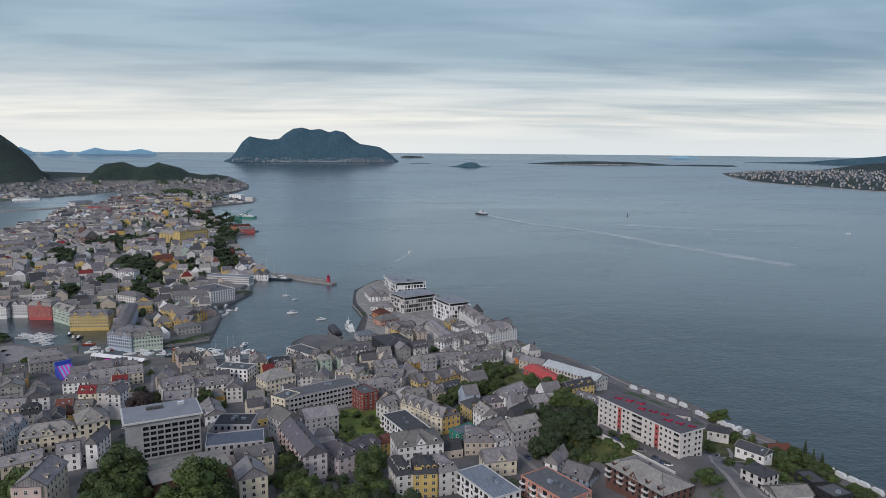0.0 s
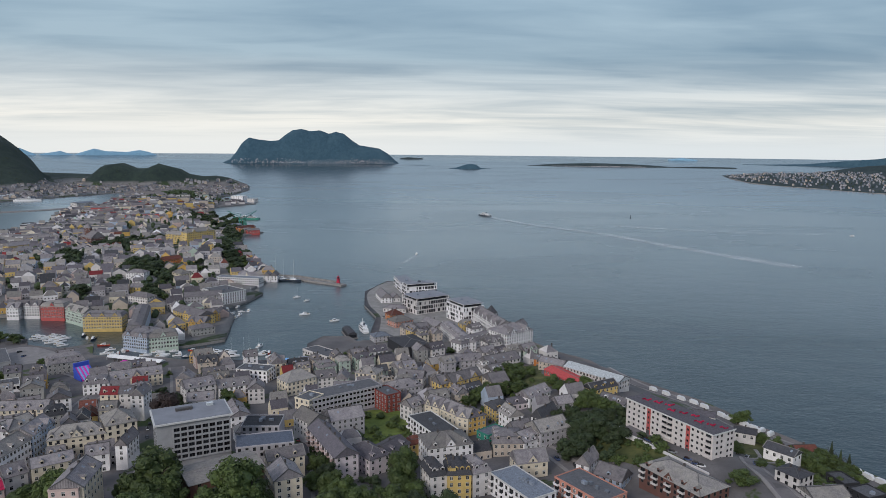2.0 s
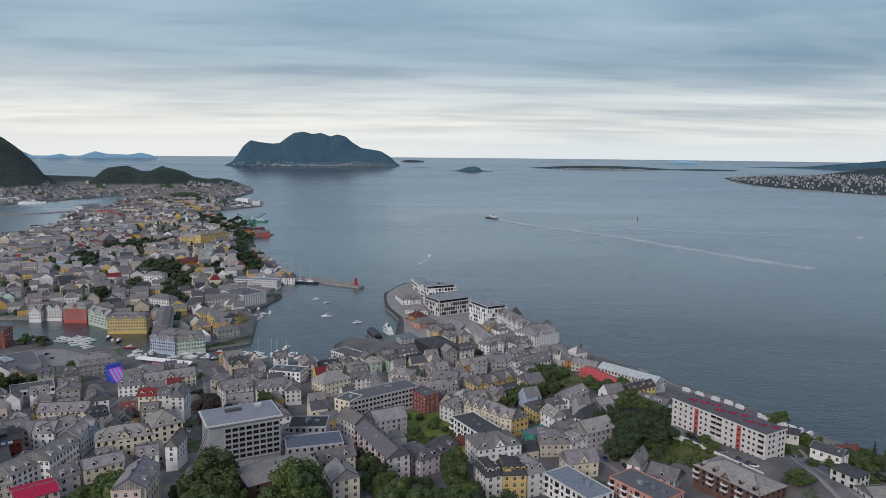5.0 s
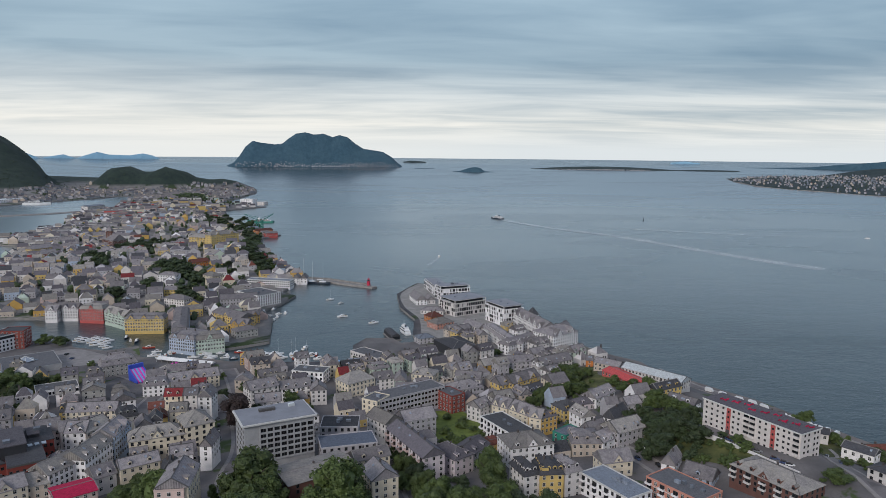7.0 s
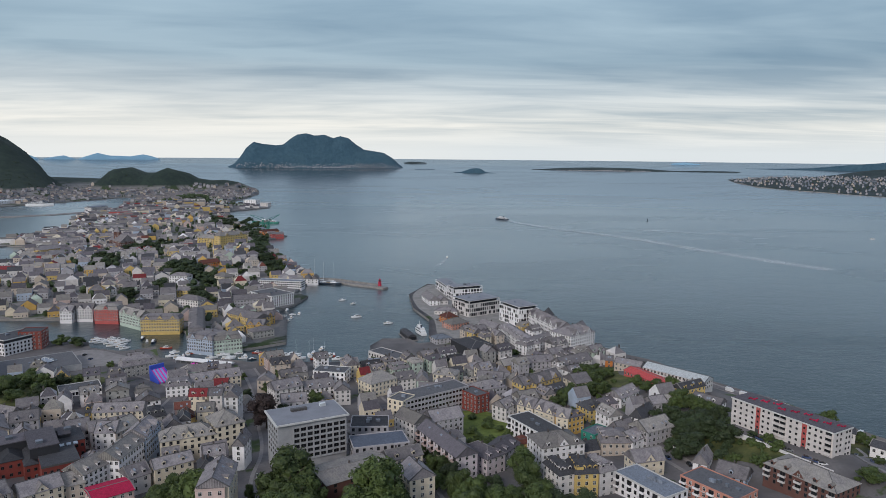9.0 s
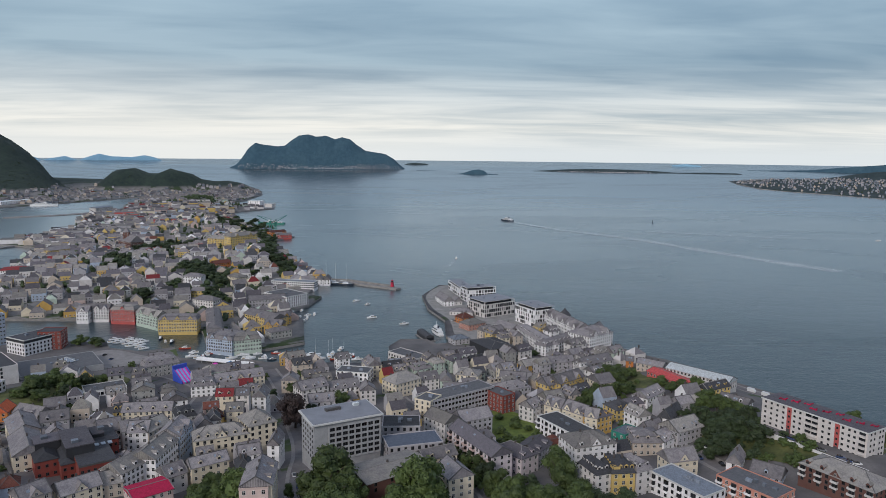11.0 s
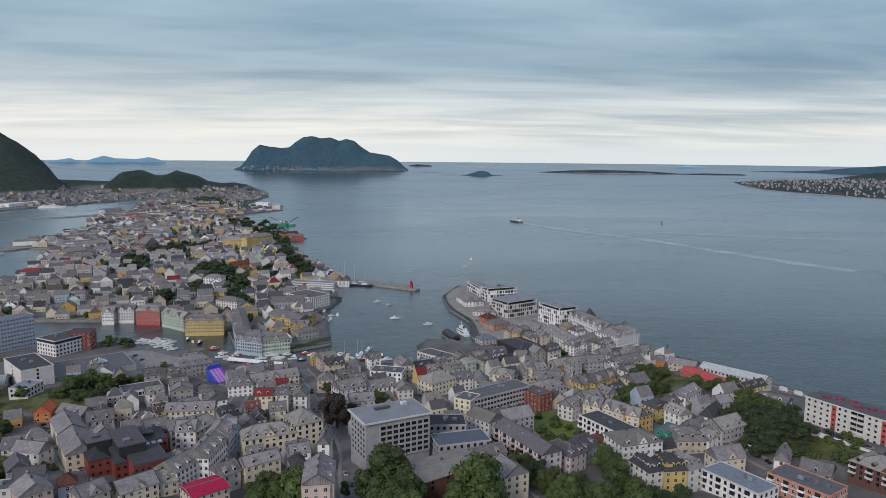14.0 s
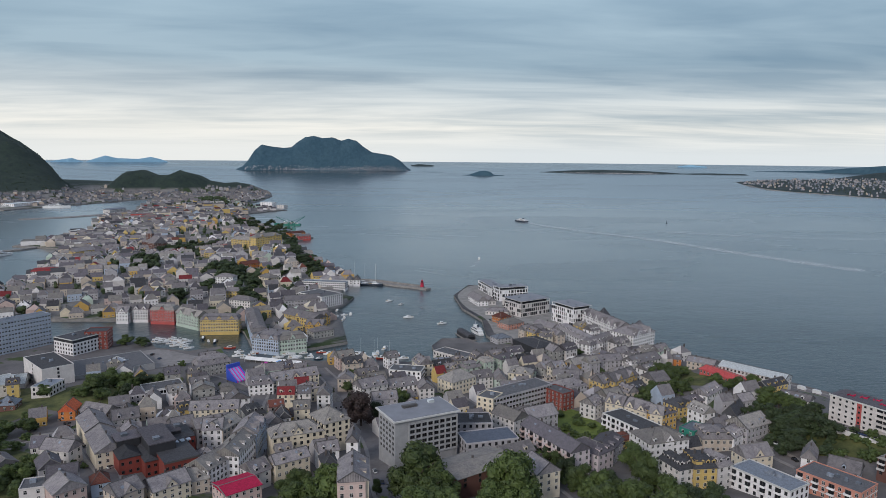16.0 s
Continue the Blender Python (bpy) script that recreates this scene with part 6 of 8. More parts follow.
tree(-313.8, 940.9, 9, 7, "dark")
tree(-316.5, 916.7, 9, 7, "dark")
tree(-300.7, 910.0, 8, 6, "dark")
tree(-270.1, 977.3, 10, 8, "leaf")
tree(-259.2, 959.9, 10, 8, "leaf")
tree(-270.2, 930.5, 9, 7, "leaf")
tree(-306.6, 903.4, 10, 7, "leaf")
tree(-320.9, 815.2, 8, 6, "leaf")
tree(-299.1, 762.8, 8, 5, "leaf")
tree(-456.8, 1066.5, 9, 7, "leaf")
tree(-346.1, 887.4, 8, 6, "leaf")
tree(-338.8, 917.7, 8, 6, "leaf")
tree(-501.2, 1571.1, 15, 11, "dark")
tree(-484.8, 1609.2, 15, 11, "dark")
tree(-456.6, 1565.3, 15, 11, "dark")
tree(-424.1, 1494.5, 15, 11, "dark")
tree(-390.0, 1400.4, 15, 11, "dark")
tree(-354.4, 1245.7, 14, 10, "dark")
tree(-321.4, 1087.4, 14, 10, "dark")
tree(-306.2, 1048.6, 13, 9, "dark")
tree(-421.2, 1542.0, 15, 10, "dark")
tree(-467.7, 1509.9, 14, 10, "dark")
tree(-517.0, 1694.8, 14, 10, "dark")
tree(-423.6, 1445.0, 14, 10, "dark")
tree(-388.5, 1345.6, 13, 10, "dark")
tree(-446.1, 1470.0, 13, 10, "dark")
tree(-463.8, 1656.9, 13, 10, "dark")
tree(-486.5, 1469.5, 12, 9, "dark")
tree(-347.0, 1254.3, 12, 9, "dark")
tree(-373.4, 1333.3, 13, 9, "dark")
tree(-307.8, 1019.1, 12, 9, "dark")
tree(-295.4, 1012.7, 11, 8, "dark")
tree(-525.5, 1589.4, 12, 9, "dark")
tree(-399.2, 1501.1, 12, 9, "dark")
tree(-287.5, 988.3, 10, 7, "dark")
tree(-129.3, 271.6, 16.6, 8.8, "leaf")
tree(-133.7, 261.3, 13.7, 7.8, "leaf")
tree(-123.0, 258.0, 12.8, 6.9, "leaf")
tree(-94.5, 275.5, 15.4, 8.2, "leaf")
tree(-98.7, 260.7, 13.3, 7.2, "leaf")
tree(-91.9, 269.0, 13.4, 7.2, "leaf")
tree(-177.3, 270.6, 8.7, 5.8, "leaf")
tree(-170.4, 279.5, 7.7, 4.8, "leaf")
tree(-160.4, 261.1, 8.5, 5.7, "leaf")
tree(-185.1, 271.1, 7.9, 4.9, "leaf")
tree(-364.8, 380.5, 10.9, 7.6, "leaf")
tree(-351.8, 386.8, 9.8, 6.6, "leaf")
tree(-349.3, 348.5, 9.7, 7.5, "leaf")
tree(178.9, 417.1, 6, 4, "leaf")
tree(174.5, 377.2, 5, 3.5, "leaf")
tree(184.3, 340.9, 8, 5, "leaf")
tree(200.4, 349.3, 8, 5, "leaf")
tree(203.4, 341.0, 8, 5, "leaf")
tree(193.1, 328.5, 7, 5, "leaf")
tree(201.3, 306.8, 7, 5, "leaf")
tree(118.1, 281.7, 6.1, 5.1, "leaf")
tree(138.2, 304.9, 4, 3, "leaf")
tree(164.1, 332.5, 5, 3, "leaf")
tree(200.6, 295.5, 8, 5, "leaf")
tree(-532.1, 1118.9, 15, 11, "dark")
tree(-527.1, 1135.2, 15, 11, "dark")
tree(-512.9, 1131.3, 15, 11, "dark")
tree(-502.5, 1136.4, 15, 11, "dark")
tree(-475.6, 1098.3, 14, 10, "dark")
tree(-512.7, 992.9, 14, 10, "dark")
tree(-490.3, 963.6, 14, 10, "dark")
tree(-472.8, 1194.9, 14, 10, "dark")
tree(-465.7, 1157.5, 12, 8, "dark")
tree(-393.3, 908.0, 16, 12, "dark")
tree(-389.3, 924.8, 16, 12, "dark")
tree(-372.1, 911.0, 16, 12, "dark")
tree(-367.4, 864.0, 15, 11, "dark")
tree(-355.6, 886.9, 14, 10, "dark")
tree(-328.5, 860.9, 13, 10, "dark")
tree(-324.9, 839.9, 12, 9, "dark")
tree(-368.9, 807.5, 13, 10, "dark")
tree(-323.8, 782.6, 13, 10, "dark")
tree(-310.9, 763.7, 12, 9, "dark")
tree(-392.9, 769.6, 13, 10, "dark")
tree(-493.2, 1480.3, 15, 11, "dark")
tree(-470.5, 1467.3, 15, 11, "dark")
tree(-447.4, 1452.0, 15, 11, "dark")
tree(-415.3, 1404.2, 15, 11, "dark")
tree(-383.0, 1351.7, 15, 11, "dark")
tree(-354.6, 1293.2, 14, 10, "dark")
tree(-407.4, 1339.9, 14, 10, "dark")
tree(-374.4, 1290.7, 14, 10, "dark")
tree(-325.7, 1088.5, 14, 10, "dark")
tree(-308.6, 1064.0, 14, 10, "dark")
tree(-288.0, 1019.2, 14, 10, "dark")
tree(-270.0, 981.1, 13, 10, "dark")
tree(-275.0, 959.7, 13, 10, "dark")
tree(-291.9, 992.9, 13, 10, "dark")
tree(-310.5, 1024.5, 13, 10, "dark")
tree(-263.9, 940.8, 12, 9, "dark")
tree(-514.1, 1586.7, 14, 10, "dark")
tree(-545.1, 1624.4, 14, 10, "dark")
tree(-490.0, 1569.1, 14, 10, "dark")
tree(-348.7, 1216.7, 14, 10, "dark")
tree(-57.1, 405.8, 4.2, 3.1, "leaf")
tree(-52.7, 411.9, 4.2, 3.1, "leaf")
tree(-44.9, 410.8, 4.2, 3.1, "leaf")
tree(-35.4, 404.8, 4.2, 3.1, "leaf")
tree(-30.4, 387.8, 4.2, 3.1, "leaf")
tree(-27.4, 368.5, 4.2, 3.1, "leaf")
tree(-56.8, 387.2, 3.1, 2.6, "leaf")
tree(-48.6, 368.7, 3.1, 2.6, "leaf")

# ---- the smaller houses of the streets between ----
def clear(cx, cy, hw, hd, a, gap):
    """Whether a footprint stands free of those that are taken."""
    ca, sa = math.cos(a), math.sin(a)
    for ox, oy, ow, od, oa in TAKEN:
        dx, dy = ox - cx, oy - cy
        if dx * dx + dy * dy > (hw + hd + ow + od + gap) ** 2:
            continue
        cb, sb = math.cos(oa), math.sin(oa)
        apart = False
        for ux, uy in ((ca, sa), (-sa, ca), (cb, sb), (-sb, cb)):
            ra = hw * abs(ux * ca + uy * sa) + hd * abs(-ux * sa + uy * ca)
            rb = ow * abs(ux * cb + uy * sb) + od * abs(-ux * sb + uy * cb)
            if abs(dx * ux + dy * uy) > ra + rb + gap:
                apart = True
                break
        if not apart:
            return False
    return True




def on_land(loop, level, cx, cy, margin):
    return float(inland(loop, np.array([cx]), np.array([cy]))[0]) > margin


WALL_MIX = ["white"] * 8 + ["pale"] * 4 + ["cream"] * 6 + ["grey"] * 2 + ["beige"] * 4 + ["yellow"] * 2 + ["ochre"] + ["lilac", "lilac", "pink", "green", "blue", "stone", "stone"]
ROOF_MIX = ["slate"] * 12 + ["lichen"] * 6 + ["purple"] * 3 + ["dark"] * 2 + ["rust"]


def quarter(loop, level, x0, x1, y0, y1, angle, step, seed, lane=3, margin=9.0):
    """Rows of houses along streets at one angle."""
    rnd = random.Random(seed)
    a = radians(angle)
    n = int(max(x1 - x0, y1 - y0) / step) + 2
    mx, my = (x0 + x1) / 2, (y0 + y1) / 2
    made = 0
    for j in range(-n, n):
        if lane and j % lane == 0:
            continue
        for i in range(-n, n):
            if i % 7 == 0:
                continue
            u, v = i * step + rnd.uniform(-1.5, 1.5), j * step * 0.92 + rnd.uniform(-1.2, 1.2)
            cx, cy = mx + u * math.cos(a) - v * math.sin(a), my + u * math.sin(a) + v * math.cos(a)
            if not (x0 < cx < x1 and y0 < cy < y1) or not on_land(loop, level, cx, cy, margin):
                continue
            if any((cx - ox) ** 2 + (cy - oy) ** 2 < r * r for ox, oy, r in OPEN_GROUND):
                continue
            w, d = rnd.uniform(9, 15), rnd.uniform(8.5, 12)
            t = a + radians(rnd.choice((0, 0, 0, 90)) + rnd.uniform(-5, 5))
            if not clear(cx, cy, w / 2, d / 2, t, 1.6):
                w, d = w * 0.72, d * 0.8
                if not clear(cx, cy, w / 2, d / 2, t, 1.2):
                    continue
            x, y = cx - w / 2 * math.cos(t) + d / 2 * math.sin(t), cy - w / 2 * math.sin(t) - d / 2 * math.cos(t)
            h = rnd.choice((6.0, 6.5, 8.5, 9.0, 9.5))
            kind = rnd.choice("gggdhm")
            house(x, y, math.degrees(t), w, d, height(cx, cy) + 0.2, h, kind, rnd.uniform(3.4, 4.8), rnd.choice(WALL_MIX), rnd.choice(ROOF_MIX), bay=3.4, chimneys=rnd.choice((1, 1, 2)),
                  gables=1 if kind == "g" and rnd.random() < 0.3 else 0, dormers=rnd.choice((0, 2, 2, 3)))
            made += 1
    return made


OPEN_GROUND += [(-338, 398, 15), (-318, 463, 20), (-336, 445, 22), (-305, 503, 15), (-345, 375, 20), (-328, 385, 14), (-312, 316, 18), (-330, 350, 14), (-290, 330, 10), (-262, 304, 10), (-275, 318, 10), (-345, 340, 18), (-45, 400, 16), (-28, 380, 12), (-352, 425, 20), (-47, 400, 22), (-39, 372, 18), (-41, 356, 13), (-269, 491, 14), (-256, 497, 12), (-276, 497, 14), (-371, 429, 14), (-382, 441, 14), (-381, 407, 14), (-376, 450, 14), (-368, 447, 12), (-413, 575, 20), (-388, 555, 20), (-365, 538, 28), (-342, 394, 10), (-391, 541, 16), (-348, 526, 14), (-35, 391, 22), (66, 357, 30), (84, 340, 18), (83, 329, 16), (56, 467, 22), (65, 442, 20), (49, 441, 16), (34, 463, 14), (-129, 283, 14), (-95, 290, 12), (-333, 546, 40), (-276, 530, 14), (-362, 466, 34), (-348, 454, 20), (-385, 433, 18), (-344, 375, 16),
                (-81, 334, 9), (-150, 329, 6), (-151, 296, 7), (-119, 533, 12), (-60, 600, 14), (-50, 680, 16), (-70, 760, 18), (-60, 830, 20), (-302, 323, 10), (-347, 320, 20), (-75, 407, 8), (140, 330, 24), (165, 300, 20), (-400, 560, 22), (112, 344, 14),
                (-300, 1075, 20), (-300, 1180, 55), (-330, 1260, 40), (-270, 1060, 20), (-430, 1000, 26), (-510, 985, 26), (-330, 840, 18), (-475, 1010, 20), (-350, 925, 20), (-375, 905, 20)]
# the quays and squares stay free
for (ax, ay), (bx, by), r in (((-305, 557), (-205, 530), 17), ((-268, 503), (-268, 515), 22), ((-60, 640), (-80, 760), 16), ((-75, 770), (-65, 860), 22), ((-121, 538), (-121, 552), 14), ((-40, 585), (-20, 575), 16), ((62, 511), (72, 447), 20)):
    OPEN_GROUND += [(ax + (bx - ax) * i / 9, ay + (by - ay) * i / 9, r) for i in range(10)]
# the streets stay free
for (ax, ay), (bx, by), r in (((-149, 285), (-154, 348), 10), ((-154, 348), (-171, 417), 10), ((-171, 417), (-196, 500), 9), ((-64, 290), (-75, 357), 9), ((-75, 357), (-104, 450), 9), ((-226, 304), (-224, 349), 10), ((-224, 349), (-231, 403), 10), ((-231, 403), (-241, 474), 10), ((-262, 470), (-262, 500), 14), ((-153, 244), (-174, 422), 8), ((-174, 422), (-215, 540), 8), ((-62, 276), (-92, 351), 7), ((-92, 351), (-126, 440), 7), ((-126, 440), (-141, 552), 7), ((-290, 281), (-300, 353), 8), ((-300, 353), (-355, 437), 8),
                              ((121, 291), (150, 262), 9), ((27, 323), (52, 367), 7), ((-244, 281), (-210, 357), 7), ((-210, 357), (-230, 454), 6), ((21, 372), (34, 437), 6), ((72, 286), (59, 351), 6)):
    n = int(math.hypot(bx - ax, by - ay) / 7) + 1
    OPEN_GROUND += [(ax + (bx - ax) * i / n, ay + (by - ay) * i / n, r) for i in range(n + 1)]
quarter(TOWN, town_height, -400, -190, 300, 545, 25, 16.0, 11)
quarter(TOWN, town_height, -190, -60, 325, 545, 25, 15.5, 15)
quarter(TOWN, town_height, -60, 84, 345, 560, 28, 15.5, 16)
quarter(TOWN, town_height, -40, 66, 545, 640, -62, 15.0, 12, margin=12)


def far_settlement(name, label, loop, level, x0, x1, y0, y1, count, seed, size=(8, 14), top=60.0, sheds=0.0, margin=12, rows=False):
    """Hundreds of small houses on a distant shore, one heap of real boxes with pitched roofs."""
    rnd = random.Random(seed)
    v, f, mats = [], [], []
    def glass(v, f, mats, at, w, d, h):
        """Dark panes in pale frames, proud of the two walls that face the hill."""
        for k in range(max(1, int(h / 2.9))):
            z = 1.6 + k * 2.9
            for i in range(int(w / 3)):
                x = -w / 2 + (i + 0.5) * w / int(w / 3)
                for o, m, e in ((0.05, 0, 0.72), (0.08, 12, 0.56)):
                    b = len(v)
                    v.extend(at(x + p * e, -d / 2 - o, z + q * e * 1.2) for p, q in ((-1, -1), (1, -1), (1, 1), (-1, 1)))
                    f.append((b, b + 1, b + 2, b + 3))
                    mats.append(m)
            for i in range(int(d / 3)):
                y = -d / 2 + (i + 0.5) * d / int(d / 3)
                for o, m, e in ((0.05, 0, 0.72), (0.08, 12, 0.56)):
                    b = len(v)
                    v.extend(at(w / 2 + o, y + p * e, z + q * e * 1.2) for p, q in ((-1, -1), (1, -1), (1, 1), (-1, 1)))
                    f.append((b, b + 1, b + 2, b + 3))
                    mats.append(m)

    tints = [MAT["wall_" + k] for k in ("white", "pale", "cream", "grey", "beige", "red", "yellow")] + [MAT["roof_" + k] for k in ("slate", "purple", "rust", "lichen", "metal")] + [MAT["glass"], MAT["chimney"]] + [MAT["wall_pink"], MAT["wall_ochre"], MAT["wall_green"], MAT["wall_blue"], MAT["roof_dark"], MAT["roof_redtile"], MAT["roof_metal"]]
    made = 0
    for _ in range(count * 6):
        if made >= count:
            break
        x, y = rnd.uniform(x0, x1), rnd.uniform(y0, y1)
        if not on_land(loop, level, x, y, margin):
            continue
        z = float(level(np.array([x]), np.array([y]))[0])
        if z > top or not all((x - ox) ** 2 + (y - oy) ** 2 > r * r for ox, oy, r in OPEN_GROUND):
            continue
        big = rnd.random() < sheds
        if rows:
            lane = (x * math.sin(0.36) - y * math.cos(0.36)) / 31.0
            if abs(lane - round(lane)) < 0.14:
                continue
        w, d = rnd.uniform(*size) * (2.6 if big else 1), rnd.uniform(*size) * (1.5 if big else 0.92)
        h, rh = rnd.uniform(4.5, 8.5), (0.8 if big else rnd.uniform(3.8, 5.6))
        px, py, pz, s = (float(q) for q in drawn_in(x, y, z))
        a = rnd.choice((0.3, 0.36, 0.42, 1.93)) + rnd.uniform(-0.08, 0.08)
        if rows:
            if not clear(x, y, w / 2, d / 2, a, 0.2):
                continue
            TAKEN.append((x, y, w / 2, d / 2, a))
        ca, sa = math.cos(a) * s, math.sin(a) * s
        b = len(v)
        hip = min(w, d) * 0.45 if rnd.random() < 0.3 and not big else 0.0
        shape = [(-w / 2, -d / 2, -3), (w / 2, -d / 2, -3), (w / 2, d / 2, -3), (-w / 2, d / 2, -3), (-w / 2, -d / 2, h), (w / 2, -d / 2, h), (w / 2, d / 2, h), (-w / 2, d / 2, h), (-w / 2 + hip, 0, h + rh), (w / 2 - hip, 0, h + rh)]
        v += [(px + q * ca - r * sa, py + q * sa + r * ca, pz + t * s) for q, r, t in shape]
        f += [tuple(b + k for k in face) for face in ((0, 1, 5, 4), (1, 2, 6, 5), (2, 3, 7, 6), (3, 0, 4, 7), (5, 6, 9), (7, 4, 8), (4, 5, 9, 8), (6, 7, 8, 9))]
        wi, ri = rnd.choice((0, 1, 1, 2, 3, 3, 4, 4, 5 if big else 1, 6 if rnd.random() < 0.3 else 3) if y < 2200 else (3, 20, 20, 3, 3, 20, 4)), 7 + rnd.choice((0, 0, 0, 0, 0, 0, 1, 1, 2 if big or rnd.random() < 0.35 else 0, 3, 3, 3, 3, 4 if big else 0))
        if not big and y < 2300:
            wi = rnd.choice((14, 15, 16, 17, 6)) if rnd.random() < 0.22 else wi
            ri = rnd.choice((8, 18, 18, 8, 19 if rnd.random() < 0.4 else 8)) if rnd.random() < 0.3 else ri
        mats += [wi] * 6 + [ri] * 2
        if y < 1250 and not big:
            # a chimney stack on the ridge
            b, cx = len(v), rnd.uniform(-0.3, 0.3) * w
            v += [(px + q * ca - r * sa, py + q * sa + r * ca, pz + t * s) for q, r, t in ((cx + i, 0.2 + j, k) for k in (h + rh * 0.5, h + rh + 1.1) for i, j in ((-0.5, -0.4), (0.5, -0.4), (0.5, 0.4), (-0.5, 0.4)))]
            f += [tuple(b + k for k in g) for g in ((0, 1, 5, 4), (1, 2, 6, 5), (2, 3, 7, 6), (3, 0, 4, 7), (4, 5, 6, 7))]
            mats += [13] * 5
        if y < 1250:
            glass(v, f, mats, lambda q, r, t: (px + q * ca - r * sa, py + q * sa + r * ca, pz + t * s), w, d, h)
        made += 1
    me = bpy.data.meshes.new(name)
    me.from_pydata(v, [], f)
    for m in tints:
        me.materials.append(m)
    me.polygons.foreach_set("material_index", mats)
    return tagged(new(name, me), label, "houses", kind="stuff")


far_settlement("back_houses", "small slate-roofed back houses between the streets", TOWN, town_height, -400, 84, 335, 548, 210, 18, (8, 13), rows=True, margin=9)
far_settlement("island_houses", "close rows of pale slate-roofed island houses", ISLE, isle_height, -680, -195, 600, 860, 330, 20, (10, 17), rows=True, margin=9)
far_settlement("island_houses", "pale slate-roofed houses on the island's slopes", ISLE, isle_height, -740, -220, 860, 1130, 380, 19, (10, 17), rows=True, margin=9)
far_settlement("far_houses", "hundreds of small houses along the island's streets", ISLE, isle_height, -800, -300, 1110, 1560, 330, 21, (9, 16))
far_settlement("harbour_sheds", "harbour warehouses and red-roofed sheds on the quays", ISLE, isle_height, -900, -600, 1180, 2000, 130, 22, (14, 26), sheds=0.6)
far_settlement("far_houses", "small houses on the outer end of the island", ISLE, isle_height, -1100, -480, 1560, 2700, 420, 23, (10, 17), top=30)
far_settlement("far_houses", "scattered houses below the wooded hills", ISLE, isle_height, -2600, -720, 2300, 3330, 1050, 24, (9, 15), top=26)
far_settlement("far_houses", "scattered houses on the green shore", SHORE, shore_height, 1900, 3400, 2600, 5400, 1000, 25, (5.5, 8.5), top=40)


def village(name, label, dist, depth, t0, t1, rise, count, seed):
    """A string of tiny houses along a far island's foot."""
    rnd = random.Random(seed)
    v, f, mats = [], [], []
    for _ in range(count):
        u = rnd.choice((rnd.uniform(t0, t1), rnd.triangular(t0, t1, t0 + 0.7 * (t1 - t0))))
        e = 0.975 - 0.11 * rnd.random() ** 2
        x, y = bearing(u, dist - depth * e)
        z = rise * (1 - e ** 1.7)
        px, py, pz, s = (float(q) for q in drawn_in(x, y, z))
        w, d, h = (rnd.uniform(6, 11) * s for _ in range(3))
        h *= 0.18
        b = len(v)
        v += [(px - w / 2, py - d / 2, pz - 2.5 * h), (px + w / 2, py - d / 2, pz - 2.5 * h), (px + w / 2, py + d / 2, pz - 2.5 * h), (px - w / 2, py + d / 2, pz - 2.5 * h)]
        v += [(px - w / 2, py - d / 2, pz + h), (px + w / 2, py - d / 2, pz + h), (px + w / 2, py + d / 2, pz + h), (px - w / 2, py + d / 2, pz + h), (px - w / 2, py, pz + h * 1.6), (px + w / 2, py, pz + h * 1.6)]
        f += [tuple(b + k for k in g) for g in ((0, 1, 5, 4), (1, 2, 6, 5), (2, 3, 7, 6), (3, 0, 4, 7), (5, 6, 9), (7, 4, 8), (4, 5, 9, 8), (6, 7, 8, 9))]
        mats += [0] * 6 + [1] * 2
    me = bpy.data.meshes.new(name)
    me.from_pydata(v, [], f)
    me.materials.append(MAT["wall_grey"]), me.materials.append(MAT["roof_slate"])
    me.polygons.foreach_set("material_index", mats)
    tagged(new(name, me), label, "houses", kind="stuff")


village("far_houses", "tiny houses along the mountain island's shore", 9300, 900, -0.25, -0.02, 300, 400, 41)
village("far_houses", "tiny houses on the flat green island", 8800, 240, 0.20, 0.34, 30, 200, 42)


def far_trees(name, label, loop, level, spots, seed, size=1.0):
    """Hundreds of distant trees, each a lumpy crown of its own, in one heap. spots: x, y, radius, how many."""
    rnd = random.Random(seed)
    v, f = [], []
    for sx, sy, sr, n in spots:
        for _ in range(n):
            a, q = rnd.uniform(0, 6.28), sr * math.sqrt(rnd.random())
            x, y = sx + q * math.cos(a), sy + q * math.sin(a)
            if not on_land(loop, level, x, y, 4):
                continue
            z = float(level(np.array([x]), np.array([y]))[0])
            if not clear(x, y, 1.5, 1.5, 0, 0.0) and y < 1150:
                continue
            px, py, pz, s = (float(c) for c in drawn_in(x, y, z))
            r, h = rnd.uniform(2.4, 4.6) * s * size, rnd.uniform(6, 11) * s * size
            for lobe in range(3):
                ox, oy, oz = rnd.uniform(-0.5, 0.5) * r, rnd.uniform(-0.5, 0.5) * r, h * (0.25 + 0.2 * lobe)
                b, rr = len(v), r * rnd.uniform(0.6, 0.95)
                for i in range(1, 4):
                    for j in range(7):
                        al, e = j * 0.8976 + i, i * 0.785
                        k = rr * rnd.uniform(0.75, 1.15)
                        v.append((px + ox + k * math.sin(e) * math.cos(al), py + oy + k * math.sin(e) * math.sin(al), pz + oz + k * math.cos(e)))
                v.append((px + ox, py + oy, pz + oz + rr))
                for i in range(2):
                    f += [(b + i * 7 + j, b + (i + 1) * 7 + j, b + (i + 1) * 7 + (j + 1) % 7, b + i * 7 + (j + 1) % 7) for j in range(7)]
                f += [(b + 21, b + j, b + (j + 1) % 7) for j in range(7)]
    return tagged(mesh_object(name, v, f, MAT["leaf_dark"]), label, "trees", kind="stuff")


